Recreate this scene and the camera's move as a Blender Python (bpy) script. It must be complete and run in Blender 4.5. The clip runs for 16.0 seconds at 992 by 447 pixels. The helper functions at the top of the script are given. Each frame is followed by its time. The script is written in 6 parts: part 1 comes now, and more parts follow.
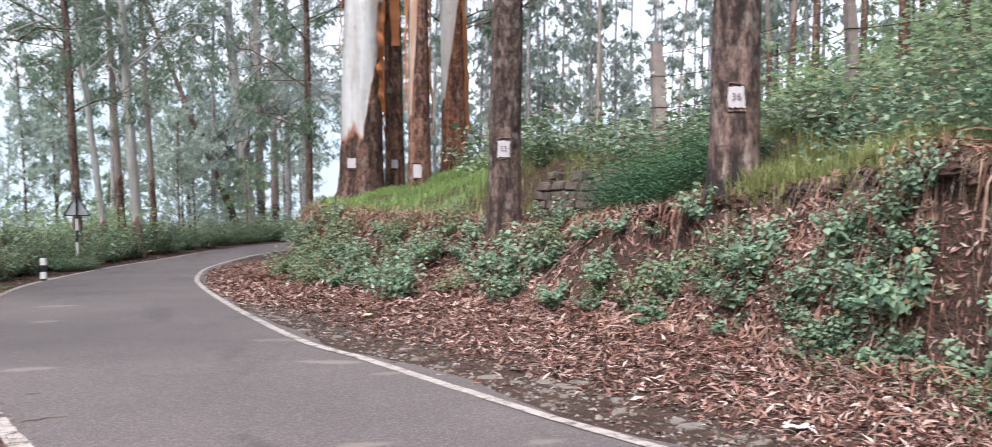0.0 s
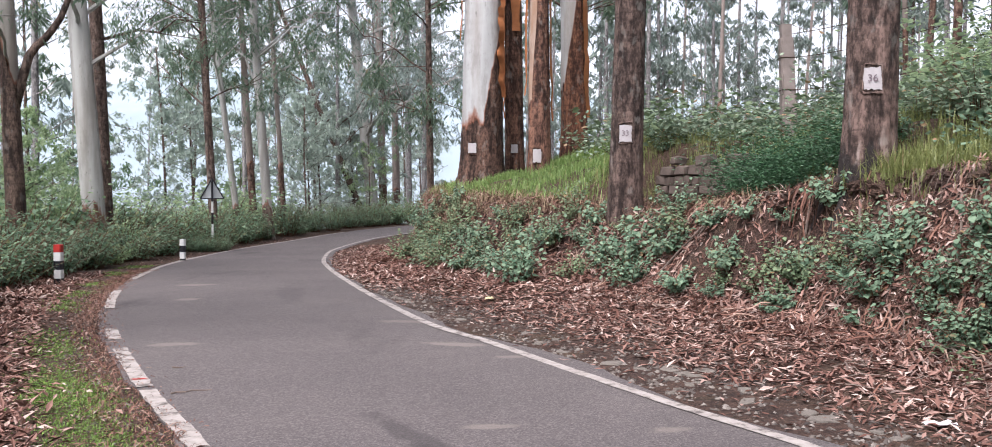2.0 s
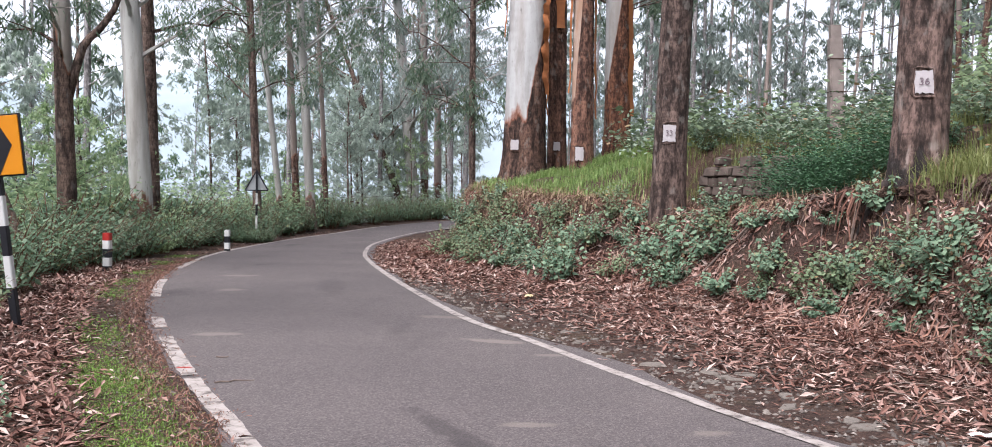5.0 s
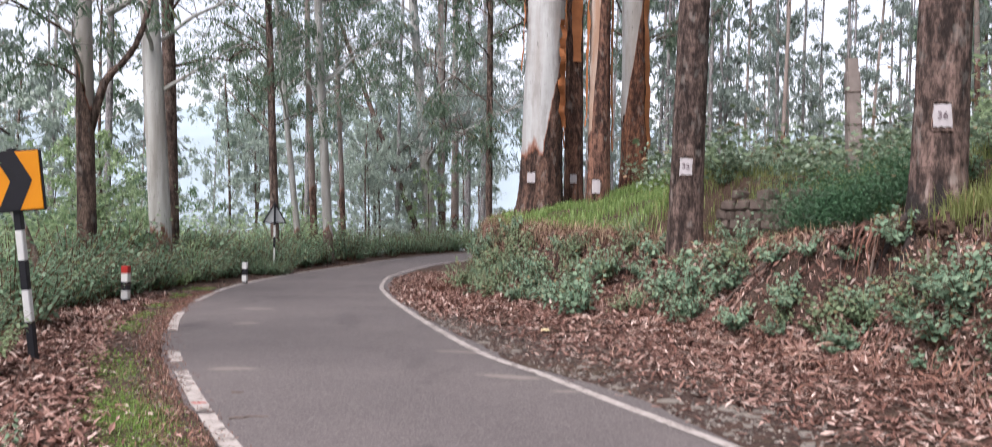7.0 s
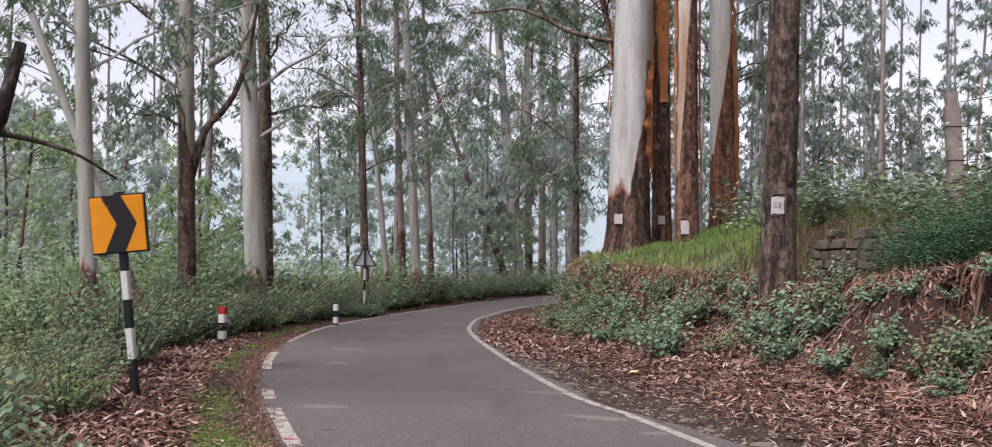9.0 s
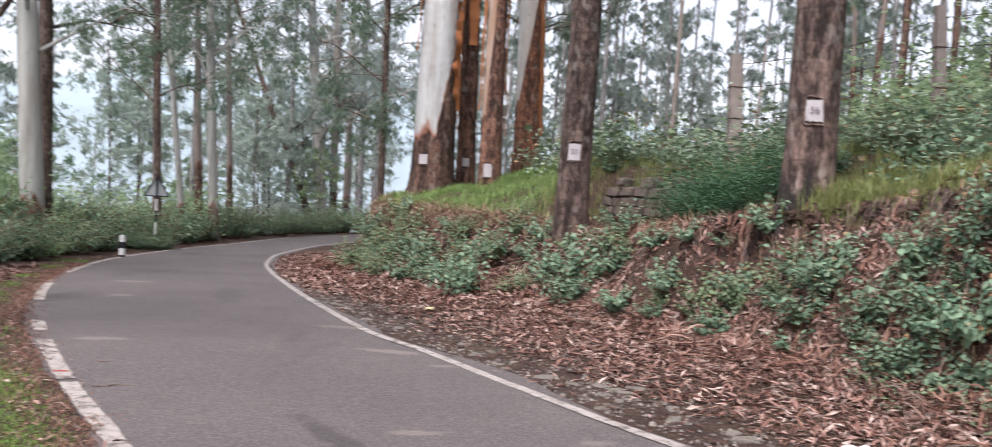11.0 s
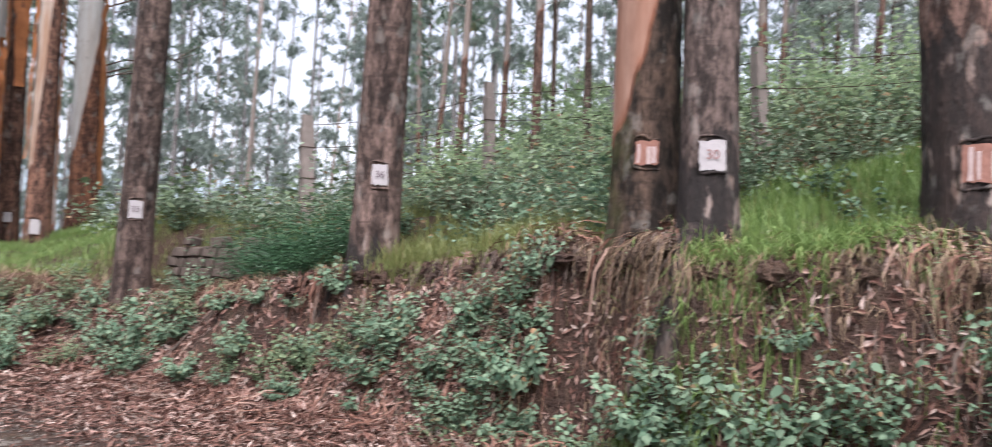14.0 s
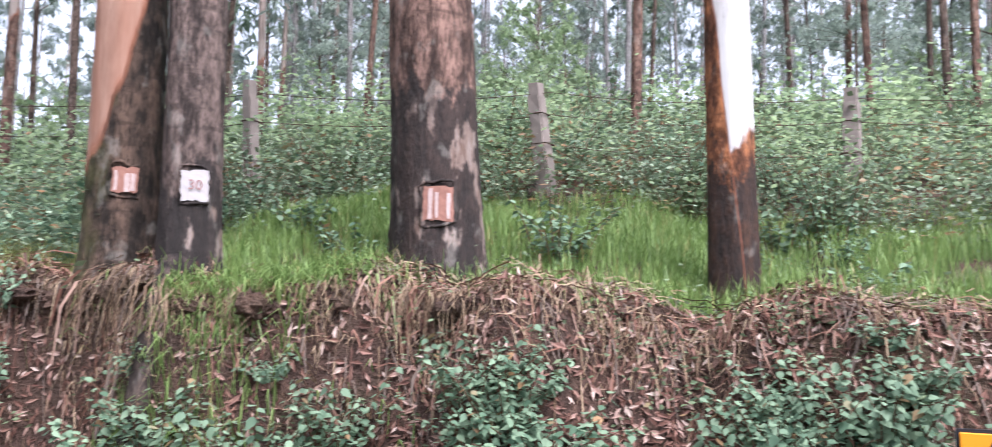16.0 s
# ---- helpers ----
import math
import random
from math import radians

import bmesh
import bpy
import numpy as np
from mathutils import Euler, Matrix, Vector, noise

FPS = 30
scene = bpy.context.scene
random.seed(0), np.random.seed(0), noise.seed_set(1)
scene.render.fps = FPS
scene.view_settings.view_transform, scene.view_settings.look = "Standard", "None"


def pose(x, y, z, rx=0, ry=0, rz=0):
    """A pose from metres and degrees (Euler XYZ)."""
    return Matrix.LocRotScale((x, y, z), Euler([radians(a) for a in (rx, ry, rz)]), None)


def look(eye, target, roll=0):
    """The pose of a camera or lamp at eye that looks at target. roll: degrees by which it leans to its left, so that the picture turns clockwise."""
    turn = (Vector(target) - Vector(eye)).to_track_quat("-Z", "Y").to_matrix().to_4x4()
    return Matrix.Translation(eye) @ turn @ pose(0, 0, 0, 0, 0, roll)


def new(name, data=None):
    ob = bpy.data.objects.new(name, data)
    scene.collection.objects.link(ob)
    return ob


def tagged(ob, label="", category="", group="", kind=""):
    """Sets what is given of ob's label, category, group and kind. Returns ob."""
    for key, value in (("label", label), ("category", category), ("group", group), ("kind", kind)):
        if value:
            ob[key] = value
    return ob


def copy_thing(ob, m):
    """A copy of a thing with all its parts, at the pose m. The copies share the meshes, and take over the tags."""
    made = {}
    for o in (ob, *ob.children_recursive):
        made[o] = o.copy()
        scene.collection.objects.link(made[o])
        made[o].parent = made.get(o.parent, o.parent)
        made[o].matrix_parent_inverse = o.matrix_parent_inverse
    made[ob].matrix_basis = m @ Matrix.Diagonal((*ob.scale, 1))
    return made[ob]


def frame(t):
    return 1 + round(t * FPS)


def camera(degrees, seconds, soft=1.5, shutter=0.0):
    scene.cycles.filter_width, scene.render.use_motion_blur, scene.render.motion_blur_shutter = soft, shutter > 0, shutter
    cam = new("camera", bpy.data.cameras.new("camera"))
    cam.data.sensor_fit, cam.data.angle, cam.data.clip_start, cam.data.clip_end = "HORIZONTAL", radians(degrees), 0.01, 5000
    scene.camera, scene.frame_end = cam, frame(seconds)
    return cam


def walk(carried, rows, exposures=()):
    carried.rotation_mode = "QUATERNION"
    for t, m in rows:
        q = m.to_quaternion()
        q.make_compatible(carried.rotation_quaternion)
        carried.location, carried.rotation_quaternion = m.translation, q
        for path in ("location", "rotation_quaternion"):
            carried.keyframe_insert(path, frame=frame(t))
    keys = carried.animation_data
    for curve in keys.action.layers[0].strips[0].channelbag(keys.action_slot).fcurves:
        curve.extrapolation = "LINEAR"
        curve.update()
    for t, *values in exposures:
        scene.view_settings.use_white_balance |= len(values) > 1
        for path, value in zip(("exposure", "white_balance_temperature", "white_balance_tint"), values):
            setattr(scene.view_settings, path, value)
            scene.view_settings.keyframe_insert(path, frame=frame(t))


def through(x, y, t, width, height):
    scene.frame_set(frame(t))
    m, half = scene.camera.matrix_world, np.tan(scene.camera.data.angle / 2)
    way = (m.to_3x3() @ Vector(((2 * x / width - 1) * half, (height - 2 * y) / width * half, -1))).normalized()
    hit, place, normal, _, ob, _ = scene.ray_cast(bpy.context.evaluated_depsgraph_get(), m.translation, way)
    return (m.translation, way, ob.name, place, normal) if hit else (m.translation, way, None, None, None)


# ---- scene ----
cam = camera(56.25, 16.0, soft=0.9, shutter=0.4)
# seconds, eye, yaw to the left, pitch up, lean to the right
ROWS = [
    (0, 0.048, 0.007, 1.499, -5.65, -1.51, 0.00),
    (0.5, 0.015, -0.000, 1.505, -1.62, -1.81, 0.17),
    (1, 0.006, 0.011, 1.500, -0.32, -2.07, 0.13),
    (1.5, -0.000, 0.000, 1.500, 0.01, -2.30, -0.00),
    (2, -0.017, -0.013, 1.509, 1.54, -2.49, -0.11),
    (2.5, -0.025, -0.007, 1.508, 2.23, -2.67, -0.19),
    (3, -0.026, -0.017, 1.511, 2.60, -2.79, -0.31),
    (3.5, -0.027, -0.019, 1.517, 2.93, -2.80, -0.54),
    (4, -0.030, -0.029, 1.522, 3.19, -2.74, -0.89),
    (6.5, -0.022, -0.023, 1.526, 5.02, -2.77, -1.05),
    (7, -0.015, -0.012, 1.552, 5.13, -0.82, -1.15),
    (7.5, -0.050, 0.004, 1.610, 8.04, 5.50, -0.36),
    (8, -0.041, -0.012, 1.582, 8.37, 5.46, -0.31),
    (8.2, -0.033, -0.017, 1.564, 8.51, 4.53, -0.26),
    (9.2, 0.0, -0.025, 1.50, 11.6, 1.4, -1.2),
    (9.9, 0.018, -0.03, 1.475, 14.9, 0.2, -1.9),
    (10.3, 0.026, -0.035, 1.472, 12.40, -0.19, -2.34),
    (10.5, 0.035, -0.051, 1.478, 7.80, -0.84, -2.71),
    (11, 0.070, -0.017, 1.460, -1.46, -1.42, -3.25),
    (11.5, 0.088, 0.029, 1.460, -6.18, -1.85, -3.78),
    (12, 0.103, 0.017, 1.476, -8.90, -1.98, -3.86),
    (12.5, 0.091, 0.062, 1.460, -9.30, -1.98, -3.69),
    (13, 0.091, 0.069, 1.480, -13.64, -1.47, -3.48),
    (13.5, 0.104, 0.078, 1.535, -19.57, 1.95, -3.07),
    (14, 0.187, 0.099, 1.536, -26.87, 3.29, -2.56),
    (14.5, 0.162, 0.086, 1.512, -33.95, 4.09, -2.08),
    (15, 0.174, 0.065, 1.520, -40.41, 4.69, -1.68),
    (15.5, 0.247, 0.035, 1.546, -50.34, 5.55, -1.77),
    (16, 0.291, 0.001, 1.551, -56.94, 6.13, -0.99),
]


def eye_pose(x, y, z, yaw, pitch, lean):
    a, b = radians(yaw), radians(pitch)
    ahead = Vector((-math.sin(a) * math.cos(b), math.cos(a) * math.cos(b), math.sin(b)))
    return look((x, y, z), Vector((x, y, z)) + ahead, -lean)


# stops, kelvin, tint: the clip's camera darkens while it looks up to the sky
EXPOSURES = [(0, 1.72, 6250, 16), (0.6, 1.62, 6300, 18), (1.5, 1.56, 6300, 18), (6.5, 1.53, 6250, 18), (7.0, 1.46, 6400, 19), (7.5, 1.12, 6550, 21), (8.2, 1.05, 6600, 21), (10.3, 1.33, 6450, 18), (11.0, 1.45, 6350, 17), (12.0, 1.57, 6300, 17), (13.0, 1.62, 6300, 17), (14.0, 1.57, 6250, 18), (14.5, 1.55, 6150, 18), (15.0, 1.71, 6150, 19), (16.0, 1.95, 6000, 19)]
walk(cam, [(r[0], eye_pose(*r[1:])) for r in ROWS], EXPOSURES)

# ---- sky and sun: a bright overcast morning ----
world = bpy.data.worlds.new("overcast_sky")
scene.world = world
world.use_nodes = True
wn, wl = world.node_tree.nodes, world.node_tree.links
wn.clear()
sky = wn.new("ShaderNodeTexSky")
sky.sky_type = "NISHITA"
sky.sun_disc = False
sky.sun_elevation, sky.sun_rotation = radians(56), radians(-153.4)
sky.air_density, sky.dust_density, sky.ozone_density = 1.0, 2.0, 1.0
pale = wn.new("ShaderNodeHueSaturation")
pale.inputs["Saturation"].default_value = 0.36
bg = wn.new("ShaderNodeBackground")
bg.inputs["Strength"].default_value = 0.10
wo = wn.new("ShaderNodeOutputWorld")
wl.new(sky.outputs[0], pale.inputs["Color"])
wl.new(pale.outputs[0], bg.inputs["Color"])
wl.new(bg.outputs[0], wo.inputs["Surface"])
sun = new("sun", bpy.data.lights.new("sun", "SUN"))
sun.data.energy, sun.data.angle, sun.data.color = 2.05, radians(35), (1.0, 0.975, 0.95)
sun.matrix_world = look((-12, -24, 40), (0, 0, 0))


# ---- materials ----
class Mat:
    """A small helper round one principled material."""

    def __init__(self, name, rough=0.85, metal=0.0):
        self.m = bpy.data.materials.new(name)
        self.m.use_nodes = True
        self.t = self.m.node_tree
        self.b = self.t.nodes["Principled BSDF"]
        self.b.inputs["Roughness"].default_value = rough
        self.b.inputs["Metallic"].default_value = metal
        self.b.inputs["Specular IOR Level"].default_value = 0.25
        self.co = self.n("ShaderNodeTexCoord")

    def n(self, kind, **values):
        node = self.t.nodes.new(kind)
        for k, v in values.items():
            node.inputs[k].default_value = v
        return node

    def link(self, a, b):
        self.t.links.new(a, b)

    def noise(self, scale, detail=4.0, stretch=None, coord="Object", rough=0.55):
        node = self.n("ShaderNodeTexNoise", Scale=scale, Detail=detail, Roughness=rough)
        if stretch:
            mp = self.n("ShaderNodeMapping", Scale=stretch)
            self.link(self.co.outputs[coord], mp.inputs["Vector"])
            self.link(mp.outputs[0], node.inputs["Vector"])
        else:
            self.link(self.co.outputs[coord], node.inputs["Vector"])
        return node.outputs["Fac"]

    def ramp(self, fac, stops, hard=False):
        r = self.n("ShaderNodeValToRGB")
        e = r.color_ramp.elements
        while len(e) < len(stops):
            e.new(0.5)
        for el, (p, c) in zip(e, stops):
            el.position = p
            el.color = (*c, 1) if len(c) == 3 else c
        if hard:
            r.color_ramp.interpolation = "CONSTANT"
        self.link(fac, r.inputs["Fac"])
        return r.outputs["Color"]

    def mix(self, fac, a, b, mode="MIX"):
        x = self.t.nodes.new("ShaderNodeMix")
        x.data_type, x.blend_type = "RGBA", mode
        for sock, v in ((x.inputs["Factor"], fac), (x.inputs["A"], a), (x.inputs["B"], b)):
            if isinstance(v, (int, float)):
                sock.default_value = v
            elif isinstance(v, tuple):
                sock.default_value = (*v, 1)
            else:
                self.link(v, sock)
        return x.outputs["Result"]

    def math(self, op, a, b=0.0, c=0.0):
        x = self.t.nodes.new("ShaderNodeMath")
        x.operation = op
        for sock, v in zip(x.inputs, (a, b, c)):
            if isinstance(v, (int, float)):
                sock.default_value = v
            else:
                self.link(v, sock)
        return x.outputs[0]

    def bump(self, height, strength=0.4, distance=0.02):
        x = self.n("ShaderNodeBump", Strength=strength, Distance=distance)
        self.link(height, x.inputs["Height"])
        self.link(x.outputs[0], self.b.inputs["Normal"])

    def colour(self, c):
        if isinstance(c, tuple):
            self.b.inputs["Base Color"].default_value = (*c, 1)
        else:
            self.link(c, self.b.inputs["Base Color"])
        return self


def plain(name, c, rough=0.7, metal=0.0, vary=0.15, scale=12.0, bump=0.15):
    m = Mat(name, rough, metal)
    f = m.noise(scale, 5)
    m.colour(m.mix(f, tuple(v * (1 - vary) for v in c), tuple(min(1, v * (1 + vary)) for v in c)))
    m.bump(f, bump, 0.01)
    return m.m


def leafy(name, dark, light, brown=None, through=0.25, rough=0.5):
    """Foliage whose leaves differ one by one; some light passes through."""
    m = Mat(name, rough)
    m.b.inputs["Specular IOR Level"].default_value = 0.5 if rough < 0.6 else 0.22
    geo = m.n("ShaderNodeNewGeometry")
    info = m.n("ShaderNodeObjectInfo")
    stops = [(0.0, dark), (0.8, light)]
    if brown:
        stops = [(0.0, dark), (0.9, light), (0.955, light), (0.97, brown)]
    c = m.ramp(geo.outputs["Random Per Island"], stops)
    c = m.mix(m.math("MULTIPLY", info.outputs["Random"], 0.35), c, tuple(v * 0.6 for v in light))
    m.colour(c)
    tr = m.n("ShaderNodeBsdfTranslucent")
    m.link(c, tr.inputs["Color"])
    mx = m.n("ShaderNodeMixShader", Fac=through)
    m.link(m.b.outputs[0], mx.inputs[1])
    m.link(tr.outputs[0], mx.inputs[2])
    m.link(mx.outputs[0], m.t.nodes["Material Output"].inputs["Surface"])
    return m.m


def bark(name, rough_dark, rough_light, smooth_a=None, smooth_b=None, height=99.0, side=(0, 0), ragged=1.2, char=0.0, moss=0.0, floor=-9.0, flank=None, scars=0.0):
    """Rough bark below a ragged line and smooth pale bark above it. side leans the line to one flank; char: metres of blackened foot."""
    m = Mat(name, 0.9)
    furrow = m.noise(7.0, 6, (1, 1, 0.16))
    fine = m.noise(38.0, 4, (1, 1, 0.35))
    plate = m.noise(13.0, 6, (1, 1, 0.42), rough=0.65)
    mid = tuple((a + b) / 2 for a, b in zip(rough_dark, rough_light))
    c = m.ramp(m.math("ADD", m.math("MULTIPLY", furrow, 0.5), m.math("MULTIPLY", plate, 0.5)), [(0.40, tuple(v * 0.4 for v in rough_dark)), (0.46, rough_dark), (0.52, mid), (0.60, rough_light)])
    c = m.mix(m.ramp(fine, [(0.40, (0.55, 0.55, 0.55)), (0.52, (0, 0, 0))]), c, tuple(v * 0.35 for v in rough_dark))
    sep = m.n("ShaderNodeSeparateXYZ")
    m.link(m.co.outputs["Object"], sep.inputs[0])
    z = sep.outputs["Z"]
    h = m.math("ADD", m.math("MULTIPLY", m.math("ADD", furrow, plate), 0.5), m.math("MULTIPLY", fine, 0.3))
    rings = m.ramp(m.noise(1.6, 5, (1, 1, 9.0)), [(0.57, (0, 0, 0)), (0.63, (1, 1, 1))])
    c = m.mix(m.math("MULTIPLY", rings, 0.4), c, tuple(v * 0.5 for v in rough_dark))
    if char:
        edge = m.math("ADD", m.math("MULTIPLY", m.noise(3.4, 7, (1, 1, 0.5), rough=0.65), 2.2), z)
        k = m.ramp(m.math("SUBTRACT", char + 1.1, edge), [(0.44, (0, 0, 0)), (0.54, (1, 1, 1))])
        c = m.mix(m.math("MULTIPLY", k, 0.88), c, (0.020, 0.017, 0.016))
    if scars:
        low = m.ramp(m.math("SUBTRACT", scars + 0.5, m.math("ADD", z, m.math("MULTIPLY", m.noise(5.0, 4), 0.4))), [(0.2, (0, 0, 0)), (0.5, (1, 1, 1))])
        k = m.ramp(m.noise(4.2, 5, (1, 1, 0.42), rough=0.6), [(0.555, (0, 0, 0)), (0.60, (1, 1, 1))])
        c = m.mix(m.math("MULTIPLY", m.math("MULTIPLY", k, low), 0.8), c, m.ramp(m.noise(17.0, 4, (1, 1, 0.3)), [(0.35, (0.17, 0.112, 0.088)), (0.65, (0.30, 0.24, 0.21))]))
    if moss:
        flank_side = m.math("ADD", m.math("MULTIPLY", sep.outputs["X"], -1.1), m.math("MULTIPLY", sep.outputs["Y"], 0.85))
        k = m.ramp(m.math("ADD", flank_side, m.noise(4.0, 4)), [(0.68, (0, 0, 0)), (0.9, (1, 1, 1))])
        c = m.mix(m.math("MULTIPLY", k, moss), c, (0.07, 0.075, 0.022))
    lich = m.ramp(m.noise(6.0, 6, (1, 1, 0.6)), [(0.58, (0, 0, 0)), (0.66, (1, 1, 1))])
    c = m.mix(m.math("MULTIPLY", lich, 0.27), c, (0.30, 0.28, 0.25))
    if smooth_a:
        streak = m.noise(2.6, 5, (1, 1, 0.12))
        s = m.ramp(streak, [(0.36, smooth_b), (0.55, smooth_a), (0.8, tuple(v * 0.8 for v in smooth_a))])
        blotch = m.ramp(m.noise(3.1, 7, (1, 1, 0.22), rough=0.7), [(0.50, (0, 0, 0)), (0.62, (1, 1, 1))])
        s = m.mix(m.math("MULTIPLY", blotch, 0.5), s, tuple(v * 0.72 for v in smooth_b))
        fleck = m.ramp(m.noise(24.0, 4, (1, 1, 0.22)), [(0.66, (0, 0, 0)), (0.70, (1, 1, 1))])
        s = m.mix(m.math("MULTIPLY", fleck, 0.6), s, tuple(v * 0.45 for v in smooth_b))
        line = m.math("ADD", z, m.math("MULTIPLY", m.math("SUBTRACT", m.noise(1.9, 6, (1, 1, 0.3)), 0.5), ragged * 2.4))
        line = m.math("ADD", line, m.math("MULTIPLY", sep.outputs["X"], side[0]))
        line = m.math("ADD", line, m.math("MULTIPLY", sep.outputs["Y"], side[1]))
        if flank:
            line = m.math("SUBTRACT", line, m.math("MULTIPLY", m.math("MAXIMUM", m.math("SUBTRACT", sep.outputs["X"], flank[0]), 0.0), flank[1]))
        k = m.ramp(m.math("SUBTRACT", line, height - 0.5), [(0.46, (0, 0, 0)), (0.54, (1, 1, 1))])
        if floor > -5:
            low = m.math("ADD", z, m.math("MULTIPLY", m.math("SUBTRACT", m.noise(3.0, 6, (1, 1, 0.3)), 0.5), 1.2))
            k = m.math("MULTIPLY", k, m.ramp(m.math("SUBTRACT", low, floor - 0.5), [(0.46, (0, 0, 0)), (0.54, (1, 1, 1))]))
        edge = m.ramp(m.math("SUBTRACT", line, height - 0.5), [(0.40, (0, 0, 0)), (0.47, (1, 1, 1)), (0.53, (1, 1, 1)), (0.62, (0, 0, 0))])
        c = m.mix(k, c, s)
        c = m.mix(m.math("MULTIPLY", edge, 0.6), c, (0.23, 0.085, 0.045))
        h = m.mix(k, h, m.math("MULTIPLY", streak, 0.25))
    m.colour(c)
    m.bump(h, 1.0, 0.05)
    return m.m


def make_ground():
    m = Mat("leaf_mould_soil", 0.95)
    big, mid, fine = m.noise(0.5, 5), m.noise(4.0, 6), m.noise(45.0, 5)
    c = m.ramp(mid, [(0.3, (0.020, 0.013, 0.011)), (0.52, (0.054, 0.031, 0.024)), (0.75, (0.120, 0.070, 0.053))])
    c = m.mix(m.ramp(big, [(0.45, (0, 0, 0)), (0.65, (1, 1, 1))]), c, (0.085, 0.055, 0.035))
    c = m.mix(m.math("MULTIPLY", m.ramp(m.noise(1.7, 5), [(0.55, (0, 0, 0)), (0.68, (1, 1, 1))]), 0.4), c, (0.05, 0.052, 0.022))
    m.colour(m.mix(0.45, c, m.ramp(fine, [(0.35, (0.022, 0.015, 0.012)), (0.7, (0.135, 0.082, 0.062))])))
    m.bump(m.math("ADD", m.math("ADD", mid, m.noise(14.0, 5)), m.math("MULTIPLY", fine, 0.5)), 1.0, 0.07)
    return m.m


def make_asphalt():
    m = Mat("worn_asphalt", 0.8)
    big, mid, fine = m.noise(0.45, 4), m.noise(2.5, 6), m.noise(160.0, 3)
    speck = m.n("ShaderNodeTexVoronoi", Scale=95.0)
    m.link(m.co.outputs["Object"], speck.inputs["Vector"])
    c = m.ramp(big, [(0.34, (0.082, 0.070, 0.069)), (0.5, (0.117, 0.100, 0.097)), (0.66, (0.146, 0.124, 0.117))])
    c = m.mix(m.ramp(mid, [(0.42, (0, 0, 0)), (0.75, (0.7, 0.7, 0.7))]), c, (0.10, 0.088, 0.083))
    c = m.mix(0.6, c, m.ramp(speck.outputs["Color"], [(0.15, (0.04, 0.035, 0.035)), (0.6, (0.105, 0.091, 0.088)), (0.95, (0.20, 0.175, 0.168))]))
    dry = m.ramp(m.noise(1.3, 5), [(0.68, (0, 0, 0)), (0.74, (1, 1, 1))])
    c = m.mix(m.math("MULTIPLY", dry, 0.5), c, (0.165, 0.138, 0.118))
    stain = m.ramp(m.noise(0.8, 6, (1, 0.35, 1)), [(0.58, (0, 0, 0)), (0.72, (1, 1, 1))])
    c = m.mix(m.math("MULTIPLY", stain, 0.7), c, (0.036, 0.032, 0.032))
    blur = m.math("MULTIPLY", m.math("SUBTRACT", m.noise(5.0, 6, rough=0.65), 0.5), 1.7)
    for (x, y, length, width, yaw), tint, amount in (
        ((-0.62, 8.66, 0.70, 0.30, -10), (0.20, 0.170, 0.150), 0.75), ((-0.1, 8.02, 0.36, 0.16, 20), (0.20, 0.17, 0.15), 0.6),
        ((-0.2, 5.6, 0.40, 0.16, 10), (0.20, 0.17, 0.15), 0.6), ((-3.3, 8.6, 0.6, 0.24, 5), (0.20, 0.17, 0.15), 0.7),
        ((-4.64, 12.66, 0.5, 0.36, 0), (0.20, 0.17, 0.15), 0.6), ((-5.4, 15.2, 0.8, 0.45, 0), (0.20, 0.17, 0.15), 0.6),
        ((-1.3, 10.25, 0.8, 0.28, 0), (0.19, 0.16, 0.14), 0.5), ((0.9, 5.6, 0.36, 0.16, 30), (0.20, 0.17, 0.15), 0.6),
        ((-0.60, 5.30, 1.7, 0.24, -58), (0.045, 0.039, 0.039), 0.6), ((-0.35, 4.7, 1.2, 0.3, -60), (0.045, 0.039, 0.039), 0.6),
        ((-3.4, 13.5, 3.0, 0.5, 105), (0.055, 0.048, 0.048), 0.4),
    ):
        move = m.n("ShaderNodeMapping", Location=(x, y, 0), Rotation=(0, 0, radians(yaw)), Scale=(length / 2, width / 2, 1.0))
        move.vector_type = "TEXTURE"
        m.link(m.co.outputs["Object"], move.inputs["Vector"])
        flat = m.n("ShaderNodeVectorMath")
        flat.operation = "MULTIPLY"
        flat.inputs[1].default_value = (1, 1, 0)
        m.link(move.outputs[0], flat.inputs[0])
        far = m.n("ShaderNodeVectorMath")
        far.operation = "LENGTH"
        m.link(flat.outputs[0], far.inputs[0])
        k = m.ramp(m.math("ADD", far.outputs["Value"], blur), [(0.55, (amount,) * 3), (1.0, (0, 0, 0))])
        c = m.mix(k, c, tint)
    m.colour(c)
    m.bump(m.math("ADD", fine, speck.outputs["Distance"]), 0.35, 0.006)
    return m.m


def make_line():
    m = Mat("worn_road_paint", 0.75)
    wear = m.noise(7.0, 8, rough=0.7)
    c = m.ramp(wear, [(0.40, (0.08, 0.073, 0.07)), (0.46, (0.27, 0.245, 0.225)), (0.6, (0.38, 0.35, 0.325)), (0.8, (0.25, 0.22, 0.19))])
    m.colour(m.mix(m.math("MULTIPLY", m.noise(60.0, 4), 0.35), c, (0.30, 0.24, 0.2)))
    m.bump(wear, 0.3, 0.004)
    return m.m


